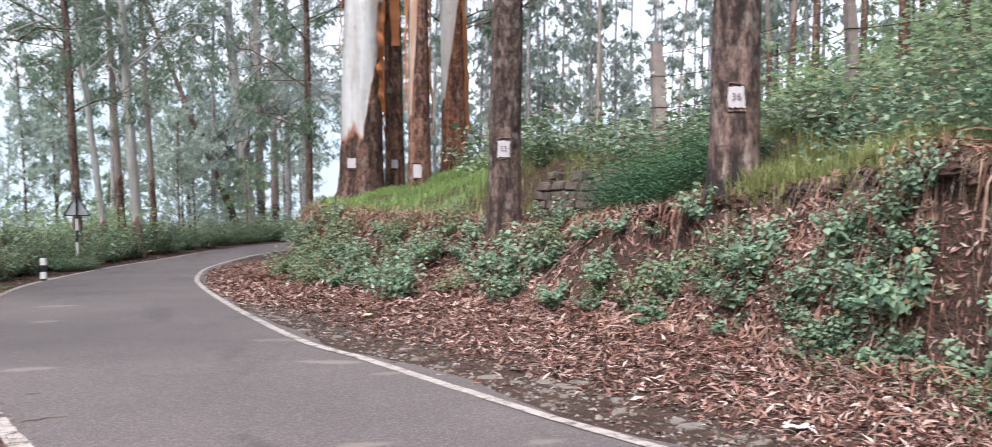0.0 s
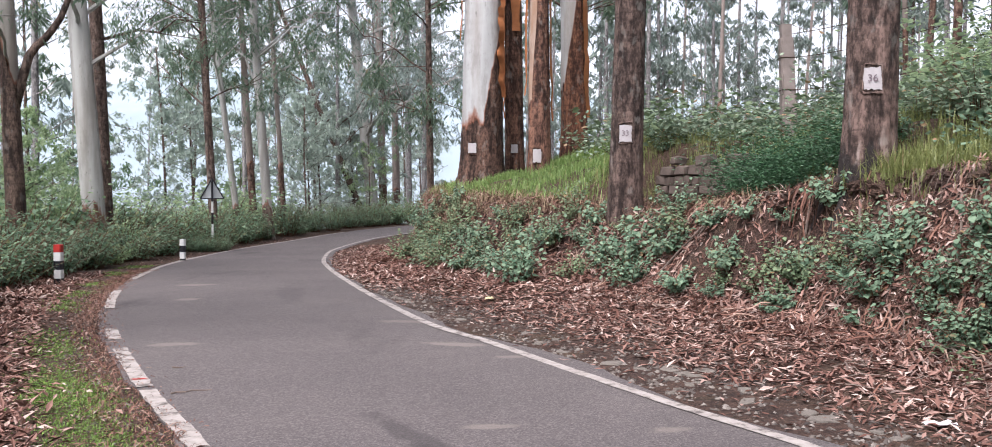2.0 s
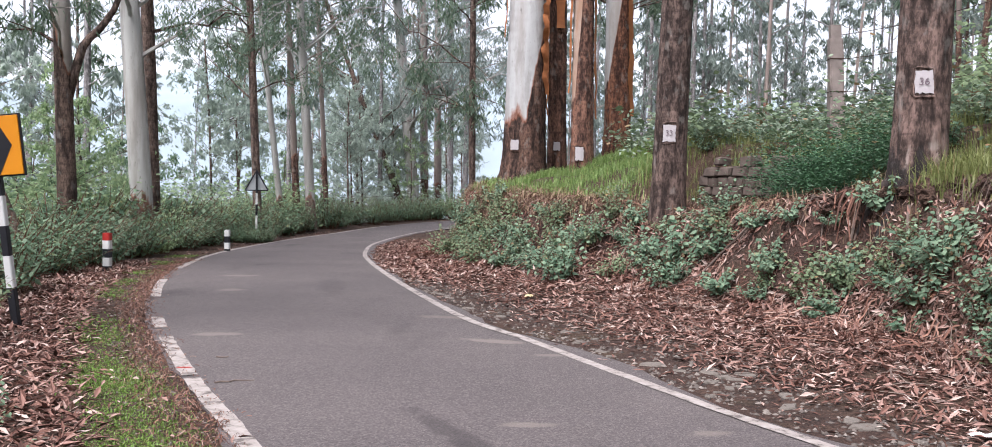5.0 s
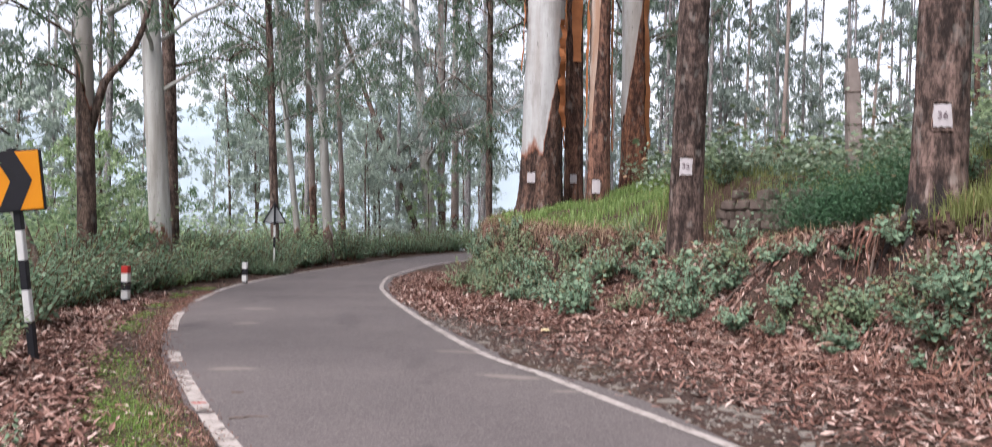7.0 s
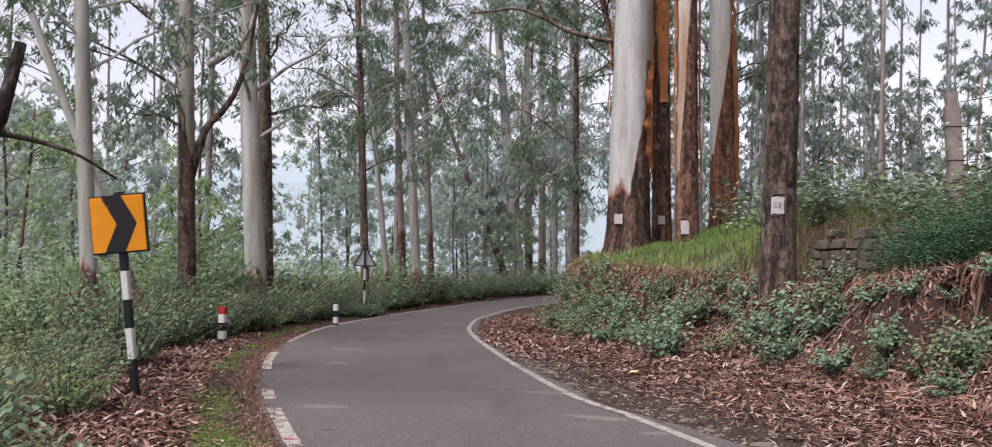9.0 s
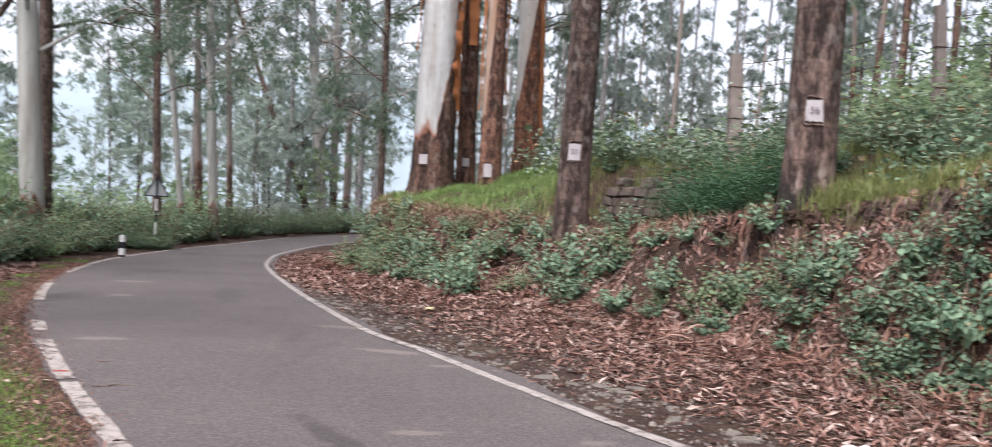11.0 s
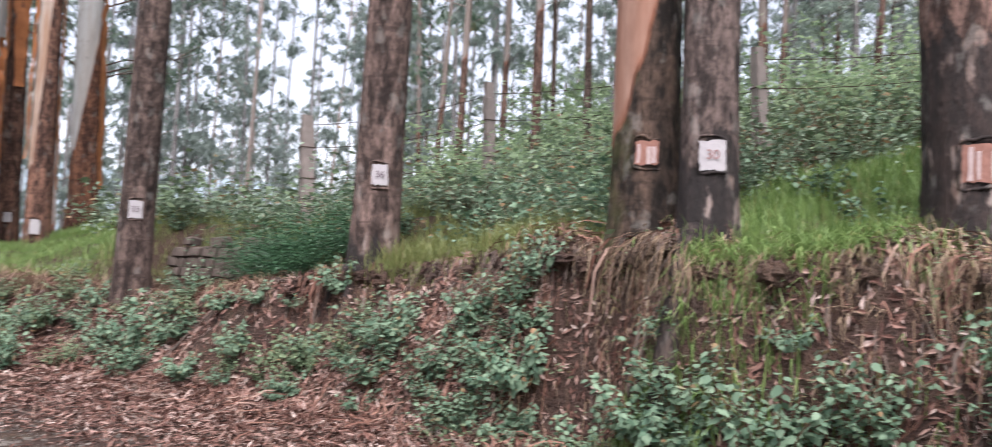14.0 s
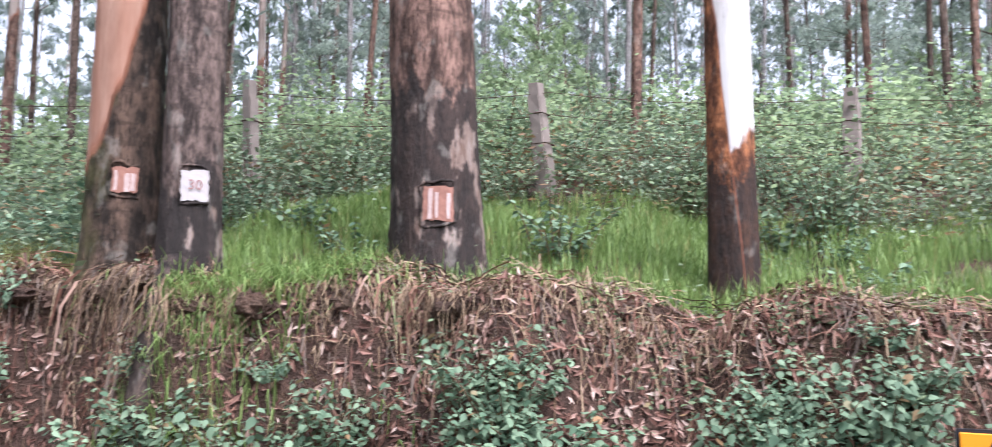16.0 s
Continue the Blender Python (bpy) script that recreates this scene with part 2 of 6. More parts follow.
def make_island(name, stops, rough=0.85, through=0.0):
    """Loose small pieces, each of its own shade."""
    m = Mat(name, rough)
    geo = m.n("ShaderNodeNewGeometry")
    c = m.ramp(geo.outputs["Random Per Island"], stops)
    m.colour(m.mix(m.math("MULTIPLY", m.noise(30.0, 3), 0.25), c, (0.05, 0.035, 0.028)))
    return m.m


M_GROUND, M_ASPHALT, M_LINE = make_ground(), make_asphalt(), make_line()
M_LITTER = make_island("fallen_leaves", [(0.0, (0.050, 0.024, 0.018)), (0.33, (0.150, 0.072, 0.054)), (0.62, (0.275, 0.155, 0.123)), (0.86, (0.41, 0.28, 0.235)), (1.0, (0.58, 0.465, 0.405))])
M_STRIP = make_island("shed_bark_strips", [(0.0, (0.055, 0.032, 0.025)), (0.4, (0.165, 0.076, 0.053)), (0.75, (0.275, 0.145, 0.104)), (1.0, (0.38, 0.265, 0.21))])
M_STRAW = make_island("dry_grass", [(0.0, (0.11, 0.068, 0.042)), (0.5, (0.25, 0.17, 0.11)), (1.0, (0.38, 0.29, 0.19))])
M_YELLOWING = leafy("yellowing_grass", (0.12, 0.15, 0.04), (0.31, 0.34, 0.13), (0.36, 0.27, 0.14), 0.4)
M_GRASS = leafy("fresh_grass", (0.095, 0.175, 0.04), (0.28, 0.40, 0.13), (0.38, 0.34, 0.14), 0.4)
M_TURF = leafy("short_turf", (0.08, 0.16, 0.025), (0.22, 0.35, 0.07), (0.36, 0.26, 0.13), 0.35)
M_NETTLE = leafy("bluish_green_leaves", (0.065, 0.13, 0.08), (0.25, 0.352, 0.23), (0.32, 0.19, 0.10), 0.3, 0.6)
M_NETTLE_2 = leafy("yellowish_green_leaves", (0.075, 0.115, 0.06), (0.215, 0.285, 0.16), (0.30, 0.17, 0.09), 0.28, 0.6)
M_HILL = leafy("undergrowth_leaves", (0.095, 0.155, 0.09), (0.35, 0.435, 0.31), (0.32, 0.19, 0.10), 0.3, 0.65)
M_RUST = leafy("withered_leaves", (0.14, 0.075, 0.035), (0.34, 0.21, 0.11), None, 0.3)
M_CREEPER = leafy("dark_creeper_leaves", (0.02, 0.065, 0.03), (0.07, 0.165, 0.075), None, 0.2)
M_HEDGE = leafy("hedge_leaves", (0.07, 0.145, 0.08), (0.27, 0.39, 0.245), (0.30, 0.30, 0.13), 0.45)
# light green young foliage, its colour lifted further to stand in for haze
M_SAPLING = leafy("light_green_leaves", (0.17, 0.27, 0.135), (0.43, 0.55, 0.31), None, 0.58)
M_GUM = leafy("gum_leaves", (0.075, 0.13, 0.085), (0.225, 0.31, 0.21), (0.24, 0.22, 0.12), 0.55)
# leaves of the far trees, paled and greyed to stand in for haze
M_FAR = leafy("haze_tinted_gum_leaves", (0.15, 0.205, 0.175), (0.31, 0.37, 0.325), None, 0.5)
# valley foliage, paler still: distance haze is mixed into the leaf colour
M_VALLEY = leafy("haze_tinted_valley_leaves", (0.30, 0.38, 0.32), (0.52, 0.60, 0.52), None, 0.6)
M_STEM = plain("brown_stems", (0.13, 0.07, 0.045), 0.8)
M_TWIG = plain("grey_twigs", (0.15, 0.115, 0.095), 0.9)
M_CONCRETE = plain("mossy_concrete", (0.22, 0.185, 0.165), 0.9, 0, 0.4, 7.0, 0.5)
M_WIRE = plain("rusty_wire", (0.08, 0.05, 0.04), 0.6, 0.6)
M_STONE = plain("wall_stone", (0.085, 0.066, 0.055), 0.9, 0, 0.7, 5.0, 0.9)
M_RUBBLE = plain("broken_road_edge", (0.16, 0.14, 0.12), 0.95, 0, 0.45, 9.0, 0.8)
M_YELLOW = plain("sign_amber", (0.70, 0.26, 0.012), 0.45, 0, 0.06, 4.0, 0.02)
M_BLACK = plain("black_paint", (0.018, 0.018, 0.022), 0.5, 0, 0.3, 9.0, 0.1)
M_WHITE = plain("white_paint", (0.60, 0.60, 0.58), 0.55, 0, 0.08, 9.0, 0.1)
M_RED = plain("red_paint", (0.36, 0.03, 0.024), 0.5, 0, 0.2, 9.0, 0.1)
M_GREY = plain("bare_sign_back", (0.46, 0.48, 0.48), 0.45, 0.3, 0.1, 6.0, 0.05)
M_PATCH = plain("whitewashed_wood", (0.37, 0.345, 0.345), 0.8, 0, 0.16, 14.0, 0.3)
M_FAINT = plain("faint_whitewash", (0.40, 0.31, 0.29), 0.85, 0, 0.4, 30.0, 0.3)
M_CUT = plain("bare_reddish_wood", (0.25, 0.125, 0.095), 0.85, 0, 0.4, 18.0, 0.5)
M_INK = plain("red_brown_ink", (0.27, 0.15, 0.14), 0.8)
M_DIGIT = plain("faded_ink", (0.14, 0.105, 0.12), 0.8)
M_PLASTIC = plain("crumpled_wrapper", (0.66, 0.58, 0.60), 0.35, 0, 0.2, 20.0, 0.3)
M_PALE = plain("pale_yellow_leaf", (0.52, 0.43, 0.25), 0.7)

# ---- mesh helpers ----
rng = np.random.default_rng(7)


def mesh_of(name, verts, faces, material, smooth=False):
    me = bpy.data.meshes.new(name)
    me.from_pydata([tuple(v) for v in np.asarray(verts, float).tolist()] if len(verts) else [], [], faces)
    me.materials.append(material)
    if smooth:
        me.shade_smooth()
    return me


def mesh_obj(name, verts, faces, material, parent=None, label="", smooth=False):
    ob = new(name, mesh_of(name, verts, faces, material, smooth))
    if parent is not None:
        ob.parent = parent
    return tagged(ob, label) if label else ob


def part(name, bm, material, parent, label=""):
    me = bpy.data.meshes.new(name)
    bm.to_mesh(me)
    bm.free()
    me.materials.append(material)
    ob = new(name, me)
    ob.parent = parent
    return tagged(ob, label) if label else ob


class Soup:
    """Collects vertices and faces."""

    def __init__(self):
        self.v, self.f, self.count = [], [], 0

    def add(self, verts, faces):
        self.v.append(np.asarray(verts, float))
        k = self.count
        self.f.extend([tuple(i + k for i in f) for f in faces])
        self.count += len(verts)

    def tube(self, path, radii, sides=7, cap=True, bumpy=0.0, rs=None):
        path, radii = np.asarray(path, float), np.asarray(radii, float)
        tang = np.gradient(path, axis=0)
        tang /= np.linalg.norm(tang, axis=1, keepdims=True) + 1e-9
        ref = np.where(np.abs(tang[:, 2:3]) < 0.95, [[0.0, 0, 1]], [[1.0, 0, 0]])
        a = np.cross(ref, tang)
        if np.abs(tang[0, 2]) >= 0.6:
            a = np.cross(np.broadcast_to([0.0, 1, 0], tang.shape), tang)
        a /= np.linalg.norm(a, axis=1, keepdims=True) + 1e-9
        b = np.cross(tang, a)
        ang = np.linspace(0, 2 * np.pi, sides, endpoint=False)
        rr = radii[:, None] * (1 + (bumpy * rs.standard_normal((len(path), sides)) if bumpy else 0))
        ring = path[:, None] + rr[..., None] * (np.cos(ang)[None, :, None] * a[:, None] + np.sin(ang)[None, :, None] * b[:, None])
        faces = []
        for i in range(len(path) - 1):
            for j in range(sides):
                k = (j + 1) % sides
                faces.append((i * sides + j, i * sides + k, (i + 1) * sides + k, (i + 1) * sides + j))
        if cap:
            faces.append(tuple(range(sides - 1, -1, -1)))
            faces.append(tuple((len(path) - 1) * sides + j for j in range(sides)))
        self.add(ring.reshape(-1, 3), faces)

    def box(self, centre, size, m=None):
        x, y, z = (np.array(size) / 2)
        v = np.array([(i, j, k) for k in (-z, z) for j in (-y, y) for i in (-x, x)])
        if m is not None:
            v = v @ np.array(m).T
        self.add(v + np.array(centre), [(0, 2, 3, 1), (4, 5, 7, 6), (0, 1, 5, 4), (2, 6, 7, 3), (0, 4, 6, 2), (1, 3, 7, 5)])

    def verts(self):
        return np.concatenate(self.v) if self.v else np.zeros((0, 3))

    def obj(self, name, material, parent=None, label="", smooth=False):
        return mesh_obj(name, self.verts(), self.f, material, parent, label, smooth)


def unit(v):
    return v / (np.linalg.norm(v, axis=-1, keepdims=True) + 1e-9)


def leaves(pos, way, normal, length, width, fold=0.18, droop=0.0):
    """Many folded, pointed leaves: arrays of foot, direction, upper side, length, width. Returns vertices and faces."""
    n = len(pos)
    way = unit(way)
    side = unit(np.cross(way, normal))
    up = np.cross(side, way)
    length, width = np.broadcast_to(length, n)[:, None], np.broadcast_to(width, n)[:, None]
    mid = pos + way * length * 0.42
    tip = pos + way * length - np.array([0, 0, 1.0]) * droop * length
    v = np.stack([pos, mid - side * width / 2 + up * fold * width, tip, mid + side * width / 2 + up * fold * width], 1).reshape(-1, 3)
    k = 4 * np.arange(n)
    f = np.concatenate([np.stack([k, k + 1, k + 2], 1), np.stack([k, k + 2, k + 3], 1)])
    return v, f.tolist()


def broad_leaves(pos, way, normal, length, width, fold=-0.16, droop=0.16):
    """Like leaves(), but heart-shaped, with shoulders near the stalk."""
    n = len(pos)
    way = unit(way)
    side = unit(np.cross(way, normal))
    up = np.cross(side, way)
    length, width = np.broadcast_to(length, n)[:, None], np.broadcast_to(width, n)[:, None]
    down = np.array([0, 0, 1.0]) * droop * length
    rim = []
    for a, b in ((0.12, 0.40), (0.42, 0.5)):
        rim.append((pos + way * length * a - down * a * a, side * width * b, up * fold * width * 2 * b))
    tip = pos + way * length - down
    (c0, s0, u0), (c1, s1, u1) = rim
    v = np.stack([pos, c0 - s0 + u0, c1 - s1 + u1, tip, c1 + s1 + u1, c0 + s0 + u0], 1).reshape(-1, 3)
    k = 6 * np.arange(n)
    f = np.concatenate([np.stack([k, k + 1, k + 2, k + 3], 1), np.stack([k, k + 3, k + 4, k + 5], 1)])
    return v, f.tolist()


def smooth_line(points, step):
    """A Catmull-Rom line through the points, at even steps."""
    p = np.asarray(points, float)
    p = np.vstack([2 * p[0] - p[1], p, 2 * p[-1] - p[-2]])
    out = []
    for i in range(1, len(p) - 2):
        t = np.linspace(0, 1, 40, endpoint=False)[:, None]
        a, b, c, d = p[i - 1], p[i], p[i + 1], p[i + 2]
        out.append(0.5 * (2 * b + (c - a) * t + (2 * a - 5 * b + 4 * c - d) * t**2 + (3 * b - a - 3 * c + d) * t**3))
    out = np.vstack(out + [p[-2:-1]])
    s = np.r_[0, np.cumsum(np.linalg.norm(np.diff(out[:, :2], axis=0), axis=1))]
    q = np.arange(0, s[-1], step)
    return np.stack([np.interp(q, s, out[:, k]) for k in range(out.shape[1])], 1)


def to_line(x, y, line):
    """Distance to a line, side (plus: to its right as it runs) and the nearest row's place on it."""
    x, y = np.ravel(x), np.ravel(y)
    best, side, idx = np.full(x.shape, 1e9), np.zeros(x.shape), np.zeros(x.shape)
    for i in range(len(line) - 1):
        a, b = line[i, :2], line[i + 1, :2]
        ab = b - a
        t = np.clip(((x - a[0]) * ab[0] + (y - a[1]) * ab[1]) / (ab @ ab), 0, 1)
        dx, dy = x - a[0] - t * ab[0], y - a[1] - t * ab[1]
        d = np.hypot(dx, dy)
        better = d < best - 1e-9
        best = np.where(better, d, best)
        side = np.where(better, np.sign(-(ab[0] * dy - ab[1] * dx)), side)
        idx = np.where(better, i + t, idx)
    return best, side, idx


def along(line, idx, k):
    return np.interp(idx, np.arange(len(line)), line[:, k])


def softplus(v, w=2.0):
    return w * np.log1p(np.exp(np.clip(v / w, -30, 30)))


# ---- the lie of the land ----
RIGHT_LINE = smooth_line([(5.2, -60), (4.6, -12), (4.2, -3), (3.8, 0), (3.3, 2), (2.5, 3.75), (1.59, 5.36), (1.02, 6.3), (0.21, 7.8), (-0.38, 8.94), (-1.15, 10.4), (-2.5, 14.3), (-4.08, 19.6), (-5.15, 24.0), (-6.15, 30.3), (-6.35, 36.9), (-5.5, 42.2), (-2.2, 50), (6, 62), (20, 75)], 0.5)
LEFT_LINE = smooth_line([(1.7, -60), (1.1, -12), (0.75, -3), (0.4, 0), (-0.1, 1.9), (-0.9, 3.5), (-1.79, 5.07), (-2.82, 6.77), (-4.1, 9.14), (-5.13, 11.33), (-6.23, 14.03), (-7.4, 17.67), (-8.7, 23.2), (-9.6, 31.6), (-9.2, 38.0), (-8.4, 44.0), (-6.2, 51), (3, 66), (17, 79)], 0.5)
# the foot of the bank, and its lip with the height above the road's level
FOOT = smooth_line([(9, -60), (6.6, -12), (5.7, -4), (5.3, 0), (4.9, 2.5), (4.3, 4.4), (4.0, 6.0), (3.5, 7.4), (2.95, 8.8), (2.3, 10.4), (1.3, 11.9), (0.1, 13.6), (-1.3, 16.0), (-2.6, 20.5), (-3.0, 23), (-2.9, 30), (-2.4, 36), (0, 43), (6, 52), (22, 66)], 0.6)
LIP = smooth_line([(12, -60, 1.6), (9.0, -8, 1.6), (7.5, -2, 1.55), (6.8, 1.3, 1.6), (6.0, 3.2, 1.72), (5.0, 4.7, 1.75), (4.55, 6.2, 1.8), (4.4, 7.3, 1.78), (4.2, 8.4, 1.7), (3.5, 9.8, 1.5), (2.75, 11.5, 1.3), (2.35, 13.4, 1.15), (1.75, 14.7, 1.0), (0.6, 16.2, 1.15), (-0.8, 19.0, 1.2), (-2.05, 21.6, 1.25), (-1.7, 24, 1.4), (-0.9, 30, 1.2), (0.5, 38, 1.0), (8, 48, 1.0), (24, 62, 1.0)], 0.6)


LIP_WAY = unit(np.gradient(LIP[:, :2], axis=0))
# the lip is uneven where it has crumbled
bite = np.clip((8.5 - LIP[:, 1]) / 1.5, 0, 1) * np.clip((LIP[:, 1] + 4) / 2, 0, 1)
LIP[:, 0] += bite * (0.20 * np.sin(3.1 * LIP[:, 1] + 0.6) + 0.14 * np.sin(5.3 * LIP[:, 1]))
LIP[:, 2] += bite * (0.10 * np.sin(4.3 * LIP[:, 1] + 1.0) + 0.06 * np.sin(2.1 * LIP[:, 1]))


def road_level(x, y):
    s = -0.35 * x + 0.94 * y
    return -0.034 * (softplus(s - 10) - softplus(s - 35))


def lumps(x, y, scale, seed):
    """Cheap smooth noise from a few turned sine waves, about -1 to 1."""
    r = np.random.default_rng(seed)
    out = 0
    for k in range(7):
        a, ph, f = r.uniform(0, 2 * np.pi), r.uniform(0, 2 * np.pi), scale * r.uniform(0.6, 1.9)
        out = out + np.sin(f * (x * np.cos(a) + y * np.sin(a)) + ph)
    return out / 3.5


def land(x, y):
    shape = np.shape(x)
    x, y = np.ravel(np.asarray(x, float)), np.ravel(np.asarray(y, float))
    base = road_level(x, y)
    df, sf, _ = to_line(x, y, FOOT)
    dl, sl, il = to_line(x, y, LIP)
    dr, sr, _ = to_line(x, y, RIGHT_LINE)
    de, se, _ = to_line(x, y, LEFT_LINE)
    lip = along(LIP, il, 2)
    wob = np.clip(np.abs(y - 10) / 30, 0, 1)
    dl = np.maximum(dl + (1 - wob) * 0.16 * lumps(x, y, 2.1, 6) * np.clip(dl / 0.6, 0, 1), 0)
    z = base - 0.012
    # right verge: a litter slope towards the foot
    verge = (sf < 0) & (sr > 0)
    u = np.clip(dr / (dr + df + 1e-6), 0, 1)
    z = np.where(verge, base - 0.012 + 0.16 * np.clip((u - 0.12) / 0.88, 0, 1) ** 1.5 + 0.02 * lumps(x, y, 3.0, 1) * u, z)
    # the face
    face = (sf > 0) & (sl < 0)
    v = np.clip(df / (df + dl + 1e-6) + 0.05 * lumps(x, y, 2.4, 2), 0, 1)
    cut = np.clip((v - 0.22) / 0.68, 0, 1)
    prof = 0.42 * v + 0.58 * cut * cut * (3 - 2 * cut)
    steep = np.clip((v - 0.36) / 0.52, 0, 1)
    prof = np.where((y > 7.0) & (y < 10.0), 0.75 * v + 0.25 * v * v * (3 - 2 * v), prof)
    prof = np.where(y < 7.0, 0.36 * v + 0.64 * steep * steep * (3 - 2 * steep), prof)
    z = np.where(face, base + 0.15 + (lip - base - 0.15) * prof + (np.where(y < 7.5, 0.17, 0.10) * lumps(x, y, 3.2, 3) + np.where(y < 7.5, 0.12, 0.07) * lumps(x, y, 9.0, 8) - 0.5 * np.exp(-(((y - 6.5) / 0.36) ** 2)) - 0.15 * np.exp(-(((y - 3.9) / 0.3) ** 2))) * np.sin(np.pi * v), z)
    crumble = 0.05 * lumps(x, y, 17.0, 9) + 0.035 * lumps(x, y, 27.0, 10) - 0.10 * np.clip(lumps(x, y, 6.5, 11) - 0.25, 0, 1)
    z = np.where(face, z + crumble * np.clip((10 - y) / 1.5, 0.35, 1) * np.sin(np.pi * v), z)
    # above the lip
    top = (sf > 0) & (sl >= 0)
    k = np.clip((x / np.maximum(y + 1.0, 1.0) - 0.12) / 0.50, 0, 1)
    k = np.where(y < 0, 1.0, k * k * (3 - 2 * k))
    far = 45 * (1 - np.exp(-dl / 45))
    rise = 0.10 * np.minimum(dl, 1.5) + 0.32 * np.maximum(far - 0.9, 0) * k
    step = np.clip((dl - np.interp(y, [11, 12.6, 15, 16.5], [0.35, 0.7, 0.7, 0.35])) / 1.7, 0, 1)
    amount = np.interp(y, [8, 10.5, 16.5, 18.5, 30, 40], [0, 1.15, 1.15, 0.85, 0.7, 0.2])
    amount = np.where(y > 15.5, amount * np.interp(x + 0.12 * (y - 20), [0.4, 2.3], [0.22, 1.0]), amount)
    rise = rise + (1 - k) * (amount * step * step * (3 - 2 * step) - 0.06 * np.maximum(dl - 5, 0))
    z = np.where(top, lip + np.maximum(rise, -6) + 0.08 * lumps(x, y, 1.6, 4) * np.clip(dl, 0, 1), z)
    # left side: a flat verge, then the ground drops into the valley
    left = se < 0
    drop = np.maximum(de - 3.0, 0)
    z = np.where(left, base - 0.012 + 0.03 * lumps(x, y, 2.2, 5) * np.clip(de, 0, 1) - np.minimum(0.16 * drop, 26 * (1 - np.exp(-drop / 120))), z)
    on_road = (sr < 0) & (se > 0)
    z = np.where(on_road, base - 0.03, z)
    z = np.where((np.hypot(x, y) > 160) & ~left, np.minimum(z, 20), z)
    return z.reshape(shape)




def spaced(lo, hi, step, limit, growth=1.22):
    """Even steps from lo to hi, then ever longer ones out to the limit on both sides."""
    mid = list(np.arange(lo, hi + 1e-6, step))
    a, s = [lo], step
    while a[-1] > -limit:
        s *= growth
        a.append(a[-1] - s)
    b, s = [mid[-1]], step
    while b[-1] < limit:
        s *= growth
        b.append(b[-1] + s)
    return np.array(a[:0:-1] + mid + b[1:])


def grid_mesh(xs, ys, height):
    gx, gy = np.meshgrid(xs, ys)
    z = height(gx, gy)
    v = np.stack([gx.ravel(), gy.ravel(), z.ravel()], 1)
    nx, ny = len(xs), len(ys)
    i = (np.arange(ny - 1)[:, None] * nx + np.arange(nx - 1)[None]).ravel()
    return v, np.stack([i, i + 1, i + nx + 1, i + nx], 1).tolist()


GX, GY = spaced(-6.0, 9.0, 0.09, 1500), spaced(-1.5, 26.0, 0.09, 1500)
v, f = grid_mesh(GX, GY, land)
GZ = v[:, 2].reshape(len(GY), len(GX))
ground = tagged(mesh_obj("ground", v, f, M_GROUND, smooth=True), "reddish brown soil with leaf mould, banks and hillside", "ground", kind="structure")



def lay(x, y):
    """The ground's height, read off the built sheet."""
    x, y = np.asarray(x, float), np.asarray(y, float)
    i = np.clip(np.searchsorted(GX, x) - 1, 0, len(GX) - 2)
    j = np.clip(np.searchsorted(GY, y) - 1, 0, len(GY) - 2)
    u, w = (x - GX[i]) / (GX[i + 1] - GX[i]), (y - GY[j]) / (GY[j + 1] - GY[j])
    return (GZ[j, i] * (1 - u) + GZ[j, i + 1] * u) * (1 - w) + (GZ[j + 1, i] * (1 - u) + GZ[j + 1, i + 1] * u) * w


def land_at(x, y):
    return float(lay(x, y))


# road: a strip between and a little past the edge lines, with a slight crown
n = min(len(RIGHT_LINE), len(LEFT_LINE))
q = np.linspace(0, 1, 420)
ra = np.stack([np.interp(q, np.linspace(0, 1, len(RIGHT_LINE)), RIGHT_LINE[:, k]) for k in (0, 1)], 1)
la = []
for p in ra:  # the opposite point of the left line
    d = np.hypot(*(LEFT_LINE[:, :2] - p).T)
    la.append(LEFT_LINE[int(np.argmin(d)), :2])
la = np.array(la)
ker = np.ones(9) / 9
for k in (0, 1):
    la[:, k] = np.convolve(np.pad(la[:, k], 4, mode="edge"), ker, "valid")
wr = np.random.default_rng(3)
over_r = 0.18 + 0.07 * np.convolve(wr.standard_normal(len(ra) + 4), np.ones(5) / 2.2, "valid")
over_l = 0.10 + 0.03 * np.convolve(wr.standard_normal(len(ra) + 4), np.ones(5) / 2.2, "valid")
across = unit(ra - la)
pr, pl = ra + across * over_r[:, None], la - across * over_l[:, None]
cols = 9
verts, faces = [], []
for i in range(len(ra)):
    for j in range(cols):
        u = j / (cols - 1)
        p = pl[i] * (1 - u) + pr[i] * u
        verts.append((p[0], p[1], float(road_level(p[0], p[1])) + 0.025 * (1 - (2 * u - 1) ** 2) + 0.004))
for i in range(len(ra)):
    for u, pp in ((0, pl[i]), (1, pr[i])):
        verts.append((pp[0], pp[1], float(road_level(pp[0], pp[1])) - 0.08))
for i in range(len(ra) - 1):
    for j in range(cols - 1):
        a = i * cols + j
        faces.append((a, a + 1, a + cols + 1, a + cols))
    e = len(ra) * cols + 2 * i
    faces.append((e, i * cols, (i + 1) * cols, e + 2))
    faces.append((i * cols + cols - 1, e + 1, e + 3, (i + 1) * cols + cols - 1))
road = tagged(mesh_obj("road", verts, faces, M_ASPHALT), "worn grey single-lane asphalt road with a bend", "road", kind="structure")


